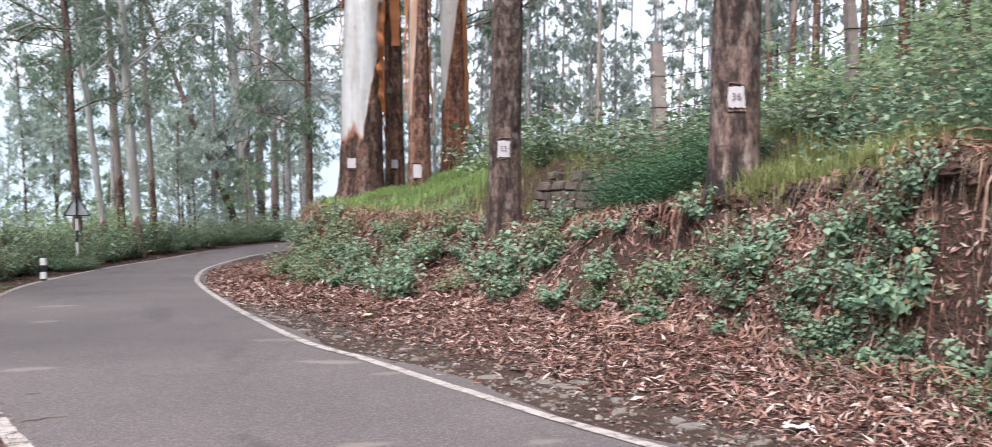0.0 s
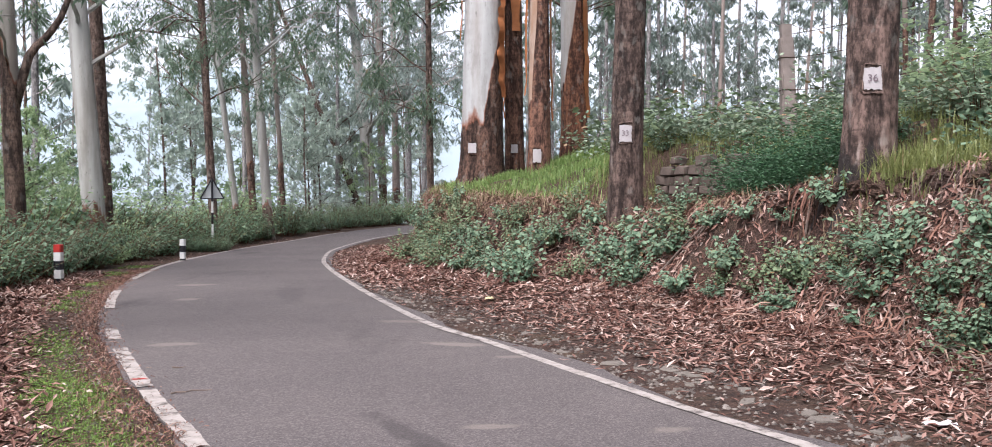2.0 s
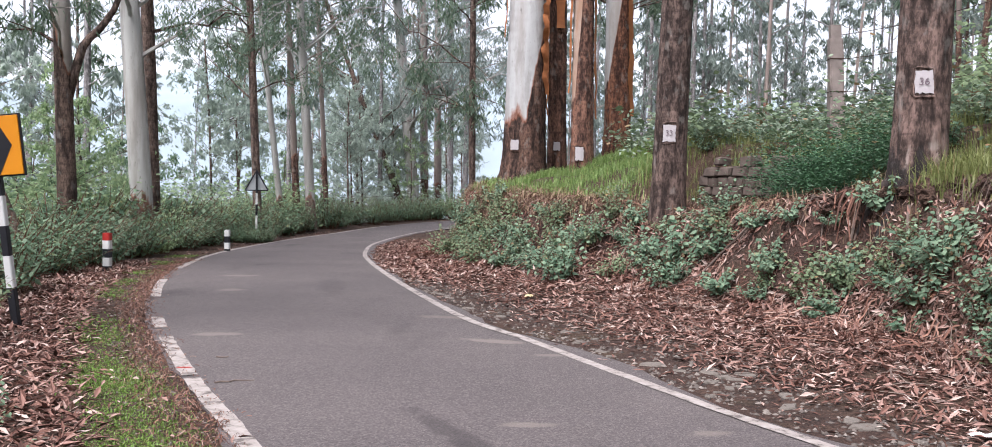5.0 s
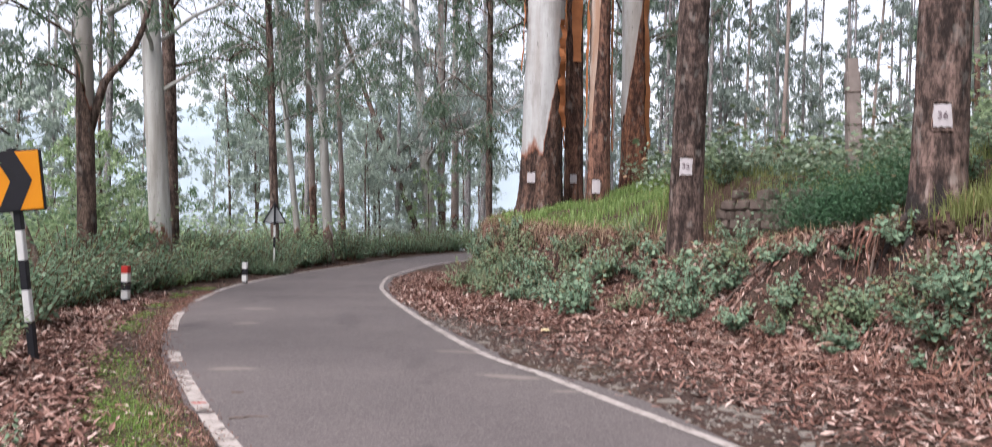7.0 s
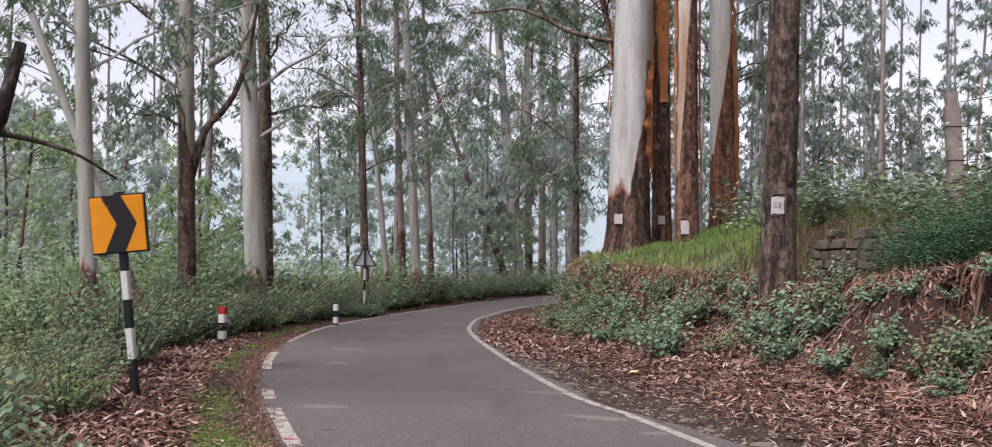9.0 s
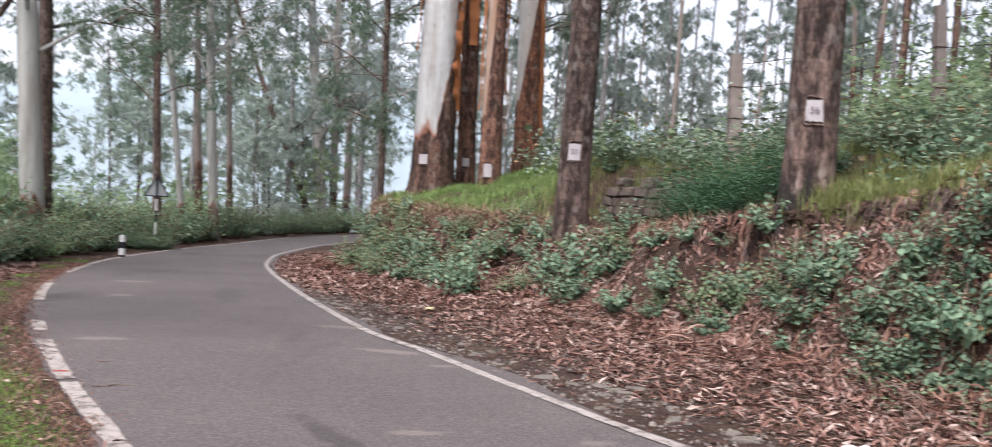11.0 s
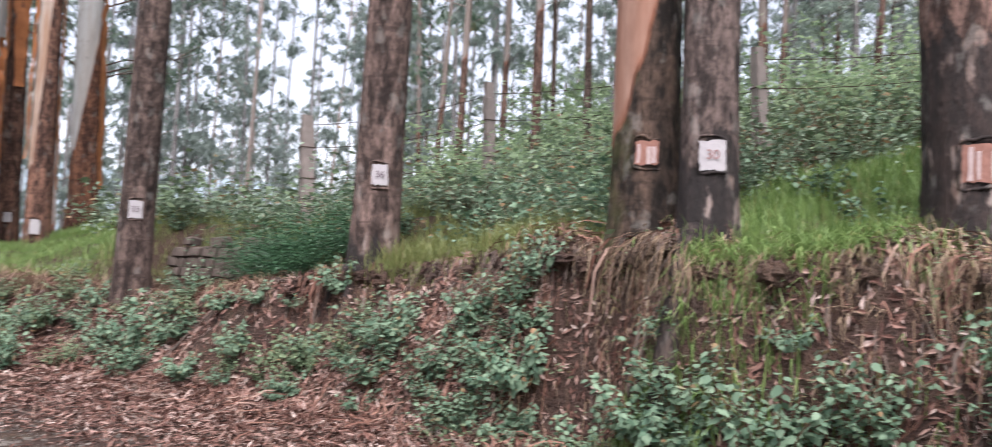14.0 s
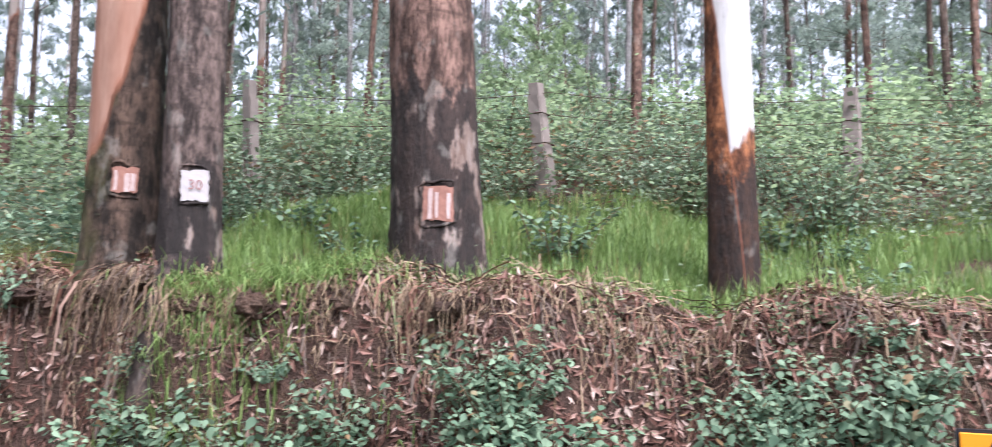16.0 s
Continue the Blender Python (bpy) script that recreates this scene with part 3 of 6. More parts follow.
def road_height(x, y):
    dr, _, _ = to_line(np.array([x]), np.array([y]), RIGHT_LINE)
    de, _, _ = to_line(np.array([x]), np.array([y]), LEFT_LINE)
    u = float(np.clip((de[0] + 0.1) / (de[0] + dr[0] + 0.28), 0, 1))
    return float(road_level(x, y)) + 0.025 * (1 - (2 * u - 1) ** 2) + 0.004


def edge_line(line, lo, hi, width, seed):
    r = np.random.default_rng(seed)
    fine = smooth_line(line, 0.12)
    sel = fine[(np.arange(len(fine)) * 0.12 >= lo) & (np.arange(len(fine)) * 0.12 <= hi)]
    t = unit(np.gradient(sel, axis=0))
    nrm = np.stack([-t[:, 1], t[:, 0]], 1)
    vv, ff = [], []
    for i, (p, m) in enumerate(zip(sel, nrm)):
        for sgn in (-1, 1):
            w = width / 2 + r.normal(0, 0.004)
            e = p + sgn * w * m
            vv.append((e[0], e[1], road_height(*e) + 0.005))
        if i:
            k = 2 * i
            ff.append((k - 2, k - 1, k + 1, k))
    return tagged(mesh_obj("edge_line", vv, ff, M_LINE), "worn white painted line along the road edge", "road marking", kind="structure")


s_right = np.r_[0, np.cumsum(np.linalg.norm(np.diff(RIGHT_LINE, axis=0), axis=1))]
s_left = np.r_[0, np.cumsum(np.linalg.norm(np.diff(LEFT_LINE, axis=0), axis=1))]


def s_at(line, s, y):
    return float(s[np.argmin(np.abs(line[:, 1] - y))])


edge_line(RIGHT_LINE, s_at(RIGHT_LINE, s_right, -12), s_at(RIGHT_LINE, s_right, 60), 0.105, 1)
for y0, y1 in ((-12, 6.6), (6.75, 8.5), (8.9, 9.9), (11.7, 14.6), (16.8, 44)):
    edge_line(LEFT_LINE, s_at(LEFT_LINE, s_left, y0), s_at(LEFT_LINE, s_left, y1), 0.125, 2)


# ---- trees ----
def trunk_path(base, lean, height, bend, seed, n):
    """Points of a trunk from its foot upwards; lean in metres a metre."""
    r = np.random.default_rng(seed)
    t = np.linspace(0, 1, n)
    ph = r.uniform(0, 6.28, 2)
    x = lean[0] * height * t + bend * np.sin(2.2 * t * 2 + ph[0]) * t
    y = lean[1] * height * t + bend * np.sin(1.8 * t * 2 + ph[1]) * t
    return np.stack([x, y, height * t], 1)


def trunk_mesh(path, r0, r1, sides, flare, rough, seed, sink=0.35, rows_low=0):
    """A tapered, furrowed trunk with a flared foot."""
    r = np.random.default_rng(seed)
    z = path[:, 2]
    h = z[-1]
    if rows_low:
        zz = np.r_[np.linspace(-sink, 5.0, rows_low), np.linspace(5.2, h, 24)]
    else:
        zz = np.r_[-sink, np.linspace(0, min(2, h), 6), np.linspace(2.5, h, 14)]
    px, py = np.interp(zz, z, path[:, 0]), np.interp(zz, z, path[:, 1])
    rad = r0 + (r1 - r0) * np.clip(zz / h, 0, 1) ** 0.9
    ang = np.linspace(0, 2 * np.pi, sides, endpoint=False)
    lobes = np.sum([r.uniform(0.3, 1) * np.cos(k * ang + r.uniform(0, 6.28)) for k in (2, 3, 5)], 0) / 2
    fl = flare * np.exp(-np.maximum(zz, 0) / 0.35)
    R = rad[:, None] * (1 + 0.04 * lobes[None] + fl[:, None] * (0.6 + 0.5 * np.maximum(lobes, 0)[None]))
    furrow = r.standard_normal((max(4, len(zz) // 5), sides))
    furrow = np.stack([np.interp(zz, np.linspace(zz[0], zz[-1], len(furrow)), furrow[:, j]) for j in range(sides)], 1)
    lump = r.standard_normal((len(zz), sides))
    R = R * (1 + rough * (0.7 * furrow + 0.5 * lump))
    v = np.stack([px[:, None] + R * np.cos(ang), py[:, None] + R * np.sin(ang), np.broadcast_to(zz[:, None], R.shape)], -1).reshape(-1, 3)
    f = []
    for i in range(len(zz) - 1):
        for j in range(sides):
            k = (j + 1) % sides
            f.append((i * sides + j, i * sides + k, (i + 1) * sides + k, (i + 1) * sides + j))
    f.append(tuple((len(zz) - 1) * sides + j for j in range(sides)))
    return v, f


def limbs_and_leaves(path, r_top, start, spread, limb_len, n_limbs, per, leaf, seed, low_bias=1.0, cheap=False):
    """Limbs from a trunk with hanging leaf sprays. start: the height of the lowest; leaf: (length, width)."""
    r = np.random.default_rng(seed)
    h = path[-1, 2]
    woods = []
    P, W, N = [], [], []
    for i in range(n_limbs):
        wood = Soup()
        woods.append(wood)
        z = start + (h - start) * r.uniform(0, 1) ** low_bias
        o = np.array([np.interp(z, path[:, 2], path[:, k]) for k in range(3)])
        a = r.uniform(0, 2 * np.pi)
        L = limb_len * r.uniform(0.55, 1.15) * (1.15 - 0.6 * (z - start) / (h - start + 1e-6))
        up = r.uniform(0.35, 0.95)
        t = np.linspace(0, 1, 7)[:, None]
        d = np.array([np.cos(a), np.sin(a), 0])
        line = o + d * L * t * spread + np.array([0, 0, 1.0]) * L * up * (t - 0.28 * t**2) + r.normal(0, 0.05 * L, (7, 3)) * t
        if cheap:
            wood.tube(line[::3], np.linspace(r_top * 0.55, 0.012, 3) * (0.6 + 0.1 * L), 3, False)
        else:
            wood.tube(line, np.linspace(r_top * 0.55, 0.012, 7) * (0.6 + 0.1 * L), 5, False)
        for k in range(3 if cheap else 5):
            j = r.integers(3, 7)
            tip = line[j] + r.normal(0, 0.22 * L, 3)
            if not cheap:
                wood.tube(np.linspace(line[j - 1], tip, 3), [0.018, 0.012, 0.006], 4, False)
            m = int(per * (r.uniform(0.5, 1.4) if cheap else r.uniform(0.4, 1.35)))
            c = tip + r.normal(0, 1, (m, 3)) * np.array([0.07, 0.07, 0.075]) * L * r.uniform(0.7, 1.2)
            P.append(c)
            dw = unit(r.normal(0, 1, (m, 3)))
            dw[:, 2] = -np.abs(dw[:, 2]) - 0.55
            W.append(dw)
            N.append(unit(r.normal(0, 1, (m, 3))))
    P, W, N = np.vstack(P), np.vstack(W), np.vstack(N)
    s = r.uniform(0.65, 1.3, len(P))
    lv, lf = leaves(P, W, N, leaf[0] * s, leaf[1] * s, 0.15)
    return woods, lv, lf


def tree(name, base, lean, height, dia, m_bark, label, seed, crown=(7, 16, 1.0, 3.0, 60), leaf=(0.16, 0.035), m_leaf=None, detail=False, group="", bend=0.12, flare=0.35, top=0.45, low_bias=1.0, joined=False):
    """crown: (lowest limb, limbs, spread, limb length, leaves a spray)."""
    root = new(name)
    root.location = base
    path = trunk_path(base, lean, height, bend, seed, 24)
    v, f = trunk_mesh(path, dia / 2, dia / 2 * top, 40 if detail else 8 if joined else 12, flare, 0.022 if detail else 0.012, seed, rows_low=90 if detail else 0)
    mesh_obj("trunk", v, f, m_bark, root, smooth=True)
    if crown:
        woods, lv, lf = limbs_and_leaves(path, dia / 2 * top, crown[0], crown[2], crown[3], crown[1], crown[4], leaf, seed + 1, low_bias, joined)
        if joined:
            every = Soup()
            for w in woods:
                every.add(w.verts(), w.f)
            tagged(every.obj("limb", m_bark, root), kind="stuff")
        else:
            for w in woods:
                w.obj("limb", m_bark, root)
        mesh_obj("crown", lv, lf, m_leaf or M_GUM, root)
    return tagged(root, label, "tree", group)


B_WHITE = bark("white_gum_bark", (0.042, 0.025, 0.019), (0.155, 0.088, 0.063), (0.40, 0.405, 0.395), (0.30, 0.28, 0.26), 1.5, (-0.4, 0), 0.7, flank=(0.05, 4.6))
B_RED = bark("red_fibrous_bark", (0.062, 0.033, 0.024), (0.215, 0.112, 0.076))
B_MIXED = bark("pinkish_gum_bark", (0.065, 0.034, 0.025), (0.24, 0.125, 0.085), (0.43, 0.385, 0.34), (0.30, 0.19, 0.13), 5.2, (-19.0, 0), 0.7, floor=1.7)
B_HALF = bark("half_peeled_bark", (0.070, 0.032, 0.021), (0.245, 0.112, 0.064), (0.42, 0.42, 0.405), (0.33, 0.30, 0.27), 3.9, (-7.6, 0), 0.5, floor=1.8)
B_DARK = bark("dark_brown_bark", (0.042, 0.028, 0.023), (0.165, 0.115, 0.095))
B_BROWN = bark("brown_pinkish_bark", (0.05, 0.034, 0.028), (0.20, 0.135, 0.112), char=0.75, scars=0.6)
B_SALMON = bark("salmon_and_dark_bark", (0.022, 0.016, 0.012), (0.095, 0.062, 0.045), (0.40, 0.265, 0.205), (0.25, 0.13, 0.09), 1.8, (-2.6, 2.0), 0.5, 0.0, 0.4)
B_LICHEN = bark("grey_brown_lichened_bark", (0.050, 0.037, 0.032), (0.20, 0.145, 0.125), char=1.15, scars=0.6)
B_BURNT = bark("brown_bark_charred_foot", (0.075, 0.046, 0.036), (0.27, 0.165, 0.13), char=2.0, scars=1.45)
B_ORANGE = bark("orange_and_white_bark", (0.12, 0.048, 0.025), (0.40, 0.16, 0.07), (0.55, 0.55, 0.55), (0.45, 0.42, 0.40), 0.55, (5.6, -8.8), 0.3, 1.75, floor=1.3)
B_POLE = bark("grey_gum_bark", (0.09, 0.065, 0.052), (0.24, 0.18, 0.145), (0.40, 0.40, 0.375), (0.28, 0.265, 0.24), 1.2, (0, 0), 1.3)
B_FORK = bark("dark_foot_pale_top_bark", (0.06, 0.04, 0.032), (0.19, 0.13, 0.10), (0.36, 0.35, 0.32), (0.26, 0.23, 0.20), 4.2, (3.0, 0), 0.8)
B_BLACK = bark("near_black_bark", (0.022, 0.017, 0.015), (0.075, 0.055, 0.046))
B_GREYBROWN = bark("grey_brown_bark", (0.075, 0.052, 0.042), (0.22, 0.155, 0.125))
B_SLIM = bark("slim_reddish_bark", (0.10, 0.058, 0.045), (0.27, 0.165, 0.125), (0.33, 0.28, 0.25), (0.24, 0.19, 0.165), 3.5, (0, 0), 1.5)
# bark of distant trunks; the haze over them is put into its pale colour
B_HAZY = bark("haze_paled_slim_bark", (0.22, 0.205, 0.20), (0.36, 0.345, 0.34))

high = (11.0, 14, 0.9, 3.6, 50)
BANK = "numbered roadside trees on the bank"
bank_trees = {}
for key, base, lean, dia, mb, label, flare in (
    ("a", (-0.99, 22.97), (0.011, 0.002), 1.06, B_WHITE, "huge gum tree, smooth white trunk over dark rough foot", 0.28),
    ("b", (-0.18, 24.20), (-0.012, 0.0), 0.50, B_RED, "slender gum tree with reddish fibrous bark", 0.2),
    ("c", (0.42, 22.40), (-0.007, 0.0), 0.56, B_MIXED, "gum tree with pinkish half-shed bark", 0.2),
    ("d", (1.39, 24.36), (-0.022, 0.002), 0.70, B_HALF, "gum tree, white trunk with a red-brown rough flank", 0.25),
    ("e", (1.61, 14.5), (0.017, -0.003), 0.53, B_DARK, "straight dark brown tree on the bank's edge", 0.22),
    ("f", (3.69, 10.03), (0.014, -0.010), 0.55, B_BROWN, "brown tree with roots over the bank's lip", 0.22),
    ("g", (4.85, 6.51), (-0.014, 0.005), 0.58, B_SALMON, "mossy dark tree with salmon peeled flank", 0.35),
    ("h", (4.93, 5.81), (-0.005, 0.005), 0.46, B_LICHEN, "grey-brown tree with lichen spots", 0.25),
    ("i", (6.24, 4.40), (-0.030, 0.039), 0.72, B_BURNT, "thick brown tree with charred foot", 0.3),
    ("j", (7.50, 2.42), (-0.008, 0.017), 0.39, B_ORANGE, "young gum tree, orange and white peeling bark", 0.2),
):
    z = land_at(*base)
    bank_trees[key] = tree("gum_tree", (base[0], base[1], z), lean, 24.0, dia, mb, label, 100 + ord(key), high, (0.30, 0.07), None, True, BANK, 0.05, flare, 0.42)


def patch(parent, yaw, level, width, tall, m_face, text="", seed=0, streaks=0, ink=None):
    """A squared blaze cut into the bark and whitewashed, with its swollen rim; yaw: the way it faces, degrees from +x."""
    height = level - parent.location.z
    trunk = [c for c in parent.children if c.name.startswith("trunk")][0]
    vs = np.array([w.co for w in trunk.data.vertices])
    near = vs[np.abs(vs[:, 2] - height) < 0.25]
    cx, cy = near[:, 0].mean(), near[:, 1].mean()
    a = radians(yaw)
    facing = near[((near[:, 0] - cx) * math.cos(a) + (near[:, 1] - cy) * math.sin(a)) > 0.6 * np.hypot(near[:, 0] - cx, near[:, 1] - cy).max()]
    rad = np.percentile(np.hypot(facing[:, 0] - cx, facing[:, 1] - cy), 90) + 0.008
    r = np.random.default_rng(seed)

    def on(u, w, out):
        b = a - u / rad
        return (cx + (rad + out) * math.cos(b), cy + (rad + out) * math.sin(b), height + w)

    nu, nw = 8, 9
    vv, ff = [], []
    for j in range(nw):
        for i in range(nu):
            u, w = (i / (nu - 1) - 0.5) * width, (j / (nw - 1) - 0.5) * tall
            if i in (0, nu - 1):
                u += r.normal(0, 0.004)
            if j in (0, nw - 1):
                w += r.normal(0, 0.006)
            vv.append(on(u, w, 0.004 + r.normal(0, 0.001)))
    for j in range(nw - 1):
        for i in range(nu - 1):
            k = j * nu + i
            ff.append((k, k + 1, k + nu + 1, k + nu))
    face = mesh_obj("painted_patch", vv, ff, m_face, parent, "whitewashed number patch cut in the bark" if m_face is M_PATCH else "bare reddish blaze cut in the bark")
    s = Soup()
    ring = [(-0.5, -0.5), (0, -0.53), (0.5, -0.5), (0.52, 0), (0.5, 0.5), (0.2, 0.56), (-0.2, 0.55), (-0.5, 0.5), (-0.53, 0), (-0.5, -0.5)]
    pts = [on(u * (width + 0.03) + r.normal(0, 0.01), w * (tall + 0.035) + r.normal(0, 0.012), -0.004 + r.normal(0, 0.005)) for u, w in ring]
    s.tube(smooth_line(pts, 0.03), np.full(len(smooth_line(pts, 0.03)), 0.012), 6, False, 0.4, r)
    s.obj("bark_rim", trunk.data.materials[0], parent, smooth=True)
    for i in range(streaks):
        s = Soup()
        u = (i - (streaks - 1) / 2) * width * 0.3 + r.normal(0, 0.008)
        w = width * r.uniform(0.05, 0.11)
        lo_, hi_ = r.uniform(-0.47, -0.4), r.uniform(0.25, 0.45)
        s.add([on(u + sx * w * r.uniform(0.6, 1.2), t * tall, 0.009) for t in (lo_, lo_ / 3, hi_ / 2, hi_) for sx in (-1, 1)], [(0, 1, 3, 2), (2, 3, 5, 4), (4, 5, 7, 6)])
        s.obj("paint_streak", M_FAINT, face, "streak of white paint")
    if text:
        cu = bpy.data.curves.new("number", "FONT")
        cu.body, cu.size, cu.align_x, cu.align_y, cu.extrude = text, tall * 0.46, "CENTER", "CENTER", 0.001
        ob = new("number", cu)
        ob.data.materials.append(ink or M_DIGIT)
        ob.parent = face
        p = Vector(on(0, 0, 0.012))
        ob.matrix_local = Matrix.Translation(p) @ Euler((radians(90), 0, a + radians(90))).to_matrix().to_4x4()


patch(bank_trees["a"], -114, 2.36, 0.22, 0.24, M_PATCH, seed=1)
patch(bank_trees["b"], -90, 2.40, 0.17, 0.22, M_PATCH, seed=2)
patch(bank_trees["c"], -100, 2.16, 0.20, 0.32, M_PATCH, seed=3)
patch(bank_trees["e"], -103, 2.27, 0.19, 0.255, M_PATCH, "33", seed=4)
patch(bank_trees["f"], -108, 2.60, 0.18, 0.23, M_PATCH, "36", seed=5)
patch(bank_trees["g"], -125, 2.60, 0.19, 0.20, M_CUT, seed=6, streaks=3)
patch(bank_trees["h"], -123, 2.53, 0.20, 0.23, M_PATCH, "30", seed=7, ink=M_INK)
patch(bank_trees["i"], -142, 2.45, 0.23, 0.27, M_CUT, seed=8, streaks=3)

# the left side: roadside trees and the row along the far bend
LEFT = "roadside trees on the valley side"
left_trees = {}
for name, base, d, lean, dia, h, mb, label, crown, leaf in (
    ("gum_tree", (-5.93, 6.62), 0, (0.01, 0.01), 0.42, 13.0, B_BLACK, "dark-barked forked tree beside the chevron sign", (3.6, 14, 1.1, 3.0, 70), (0.16, 0.045)),
    ("gum_tree", (-9.7, 14.4), 0, (-0.048, -0.034), 0.29, 20, B_POLE, "slender pale gum tree in the hedge", (4.2, 24, 1.0, 2.8, 75), (0.2, 0.045)),
    ("gum_tree", (-9.5, 16.0), 0, (-0.307, -0.197), 0.21, 13, B_POLE, "leaning pale gum tree in the hedge", (4.5, 10, 1.0, 2.4, 60), (0.2, 0.045)),
    ("gum_tree", (-10.3, 18.7), 0, (-0.031, -0.017), 0.40, 20, B_FORK, "dark-footed forked gum tree in the hedge", (4.0, 24, 1.0, 3.2, 75), (0.2, 0.045)),
    ("gum_tree", (-11.6, 25.0), 0, (-0.051, -0.024), 0.63, 24, B_POLE, "pale smooth gum tree in the hedge", (4.6, 26, 1.0, 3.4, 80), (0.18, 0.038)),
    ("gum_tree", (-11.77, 26.0), 0, (-0.035, -0.01), 0.46, 20, B_GREYBROWN, "brown gum tree close beside a pale one", (5.0, 14, 1.0, 3.0, 70), (0.18, 0.038)),
    ("gum_tree", (-0.55, 27.0), 0, (-0.19, 0.0), 0.26, 14, B_RED, "slanting red-barked gum tree behind the bank", (3.5, 18, 1.1, 3.6, 85), (0.22, 0.045)),
    ("gum_tree", (-3.4, 35.0), 0, (-0.02, 0.0), 0.30, 20, B_GREYBROWN, "leafy gum tree behind the bank", (4.0, 24, 1.1, 3.6, 90), (0.26, 0.055)),
    ("gum_tree", (1.6, 33.0), 0, (0.01, 0.0), 0.28, 20, B_GREYBROWN, "leafy gum tree behind the bank", (5.0, 22, 1.1, 3.4, 90), (0.26, 0.055)),
    ("gum_tree", (-11.39, 34.15), 0, (-0.046, -0.016), 0.34, 22, B_GREYBROWN, "dark straight gum tree behind the warning sign", (5.0, 24, 1.0, 3.4, 75), (0.24, 0.05)),
    ("gum_tree", (-11.71, 38.25), 0, (-0.102, -0.033), 0.30, 20, B_POLE, "pale leaning gum tree by the road", (5.0, 24, 1.0, 3.4, 75), (0.24, 0.05)),
    ("gum_tree", (-10.56, 38.58), 0, (-0.058, -0.016), 0.44, 26, B_POLE, "tall pale gum tree by the road", (6, 26, 1.0, 4.0, 75), (0.26, 0.055)),
    ("gum_tree", (-11.95, 41.30), 0, (-0.051, -0.015), 0.35, 22, B_SLIM, "slim gum tree in the roadside row", (5.5, 24, 1.0, 3.6, 75), (0.26, 0.055)),
    ("gum_tree", (-11.45, 44.55), 0, (-0.044, -0.012), 0.28, 22, B_SLIM, "slim gum tree in the roadside row", (5.5, 24, 1.0, 3.6, 75), (0.26, 0.055)),
    ("gum_tree", (-9.69, 61.2), 0, (-0.093, -0.016), 0.85, 30, B_POLE, "big spreading gum tree at the far bend", (4.0, 34, 1.25, 6.5, 100), (0.36, 0.075)),
    ("gum_tree", (-10.03, 61.18), 0, (-0.39, -0.075), 0.50, 18, B_GREYBROWN, "leaning brown stem at the far bend", (5.0, 14, 1.1, 4.5, 60), (0.34, 0.07)),
    ("gum_tree", (-9.55, 64.3), 0, (-0.02, -0.003), 0.62, 28, B_SLIM, "gum tree in the far roadside row", (9.0, 18, 1.0, 5.0, 60), (0.34, 0.07)),
    ("gum_tree", (-9.61, 71.3), 0, (-0.013, -0.002), 0.66, 30, B_SLIM, "gum tree in the far roadside row", (9.0, 18, 1.0, 5.0, 60), (0.36, 0.08)),
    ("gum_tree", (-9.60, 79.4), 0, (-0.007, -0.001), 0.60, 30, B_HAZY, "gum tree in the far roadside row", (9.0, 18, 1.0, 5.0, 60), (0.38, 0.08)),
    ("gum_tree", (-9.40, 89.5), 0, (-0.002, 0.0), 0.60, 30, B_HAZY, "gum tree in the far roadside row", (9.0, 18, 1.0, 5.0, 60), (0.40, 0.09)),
):
    z = land_at(*base)
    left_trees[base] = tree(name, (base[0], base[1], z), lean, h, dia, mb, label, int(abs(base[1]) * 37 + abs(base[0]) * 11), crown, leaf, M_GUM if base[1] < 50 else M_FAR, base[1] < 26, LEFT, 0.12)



def big_limb(parent, points, r0, r1, m):
    """A single stout limb through given places."""
    line = smooth_line(np.array(points) - np.array(parent.location), 0.15)
    s = Soup()
    s.tube(line, np.linspace(r0, r1, len(line)), 9, True, 0.03, np.random.default_rng(5))
    s.obj("limb", m, parent, "", True)


big_limb(left_trees[(-10.3, 18.7)], [(-10.32, 18.65, 2.9), (-10.07, 18.78, 4.06), (-9.76, 18.94, 4.5), (-9.45, 19.1, 5.1), (-9.2, 19.24, 6.3), (-9.1, 19.26, 7.3), (-9.16, 19.24, 8.3), (-9.4, 19.2, 10)], 0.10, 0.035, B_GREYBROWN)
big_limb(left_trees[(-11.6, 25.0)], [(-12.73, 23.82, 6.6), (-12.27, 24.06, 6.97), (-11.83, 24.28, 7.46), (-11.57, 24.4, 8.21), (-11.48, 24.44, 9.33), (-11.76, 24.31, 10.4), (-12.2, 24.2, 12)], 0.12, 0.05, B_POLE)
big_limb(bank_trees["a"], [(-0.95, 22.9, 6.7), (-1.49, 22.94, 6.79), (-2.52, 22.85, 7.04), (-3.1, 22.75, 7.35), (-3.79, 22.68, 7.6), (-4.5, 22.5, 7.5), (-5.04, 22.44, 7.47)], 0.07, 0.025, B_GREYBROWN)
big_limb(bank_trees["a"], [(-3.0, 22.75, 7.3), (-3.5, 22.7, 8.2), (-3.9, 22.6, 9.4)], 0.035, 0.012, B_GREYBROWN)
big_limb(left_trees[(-5.93, 6.62)], [(-5.85, 6.75, 2.15), (-5.7, 6.91, 2.42), (-5.62, 6.96, 2.62), (-5.58, 7.01, 2.9), (-5.5, 7.1, 3.5)], 0.10, 0.05, B_BLACK)
big_limb(left_trees[(-5.93, 6.62)], [(-5.72, 6.9, 2.47), (-5.43, 7.12, 2.42), (-5.14, 7.34, 2.31), (-4.87, 7.52, 2.11)], 0.028, 0.010, B_BLACK)


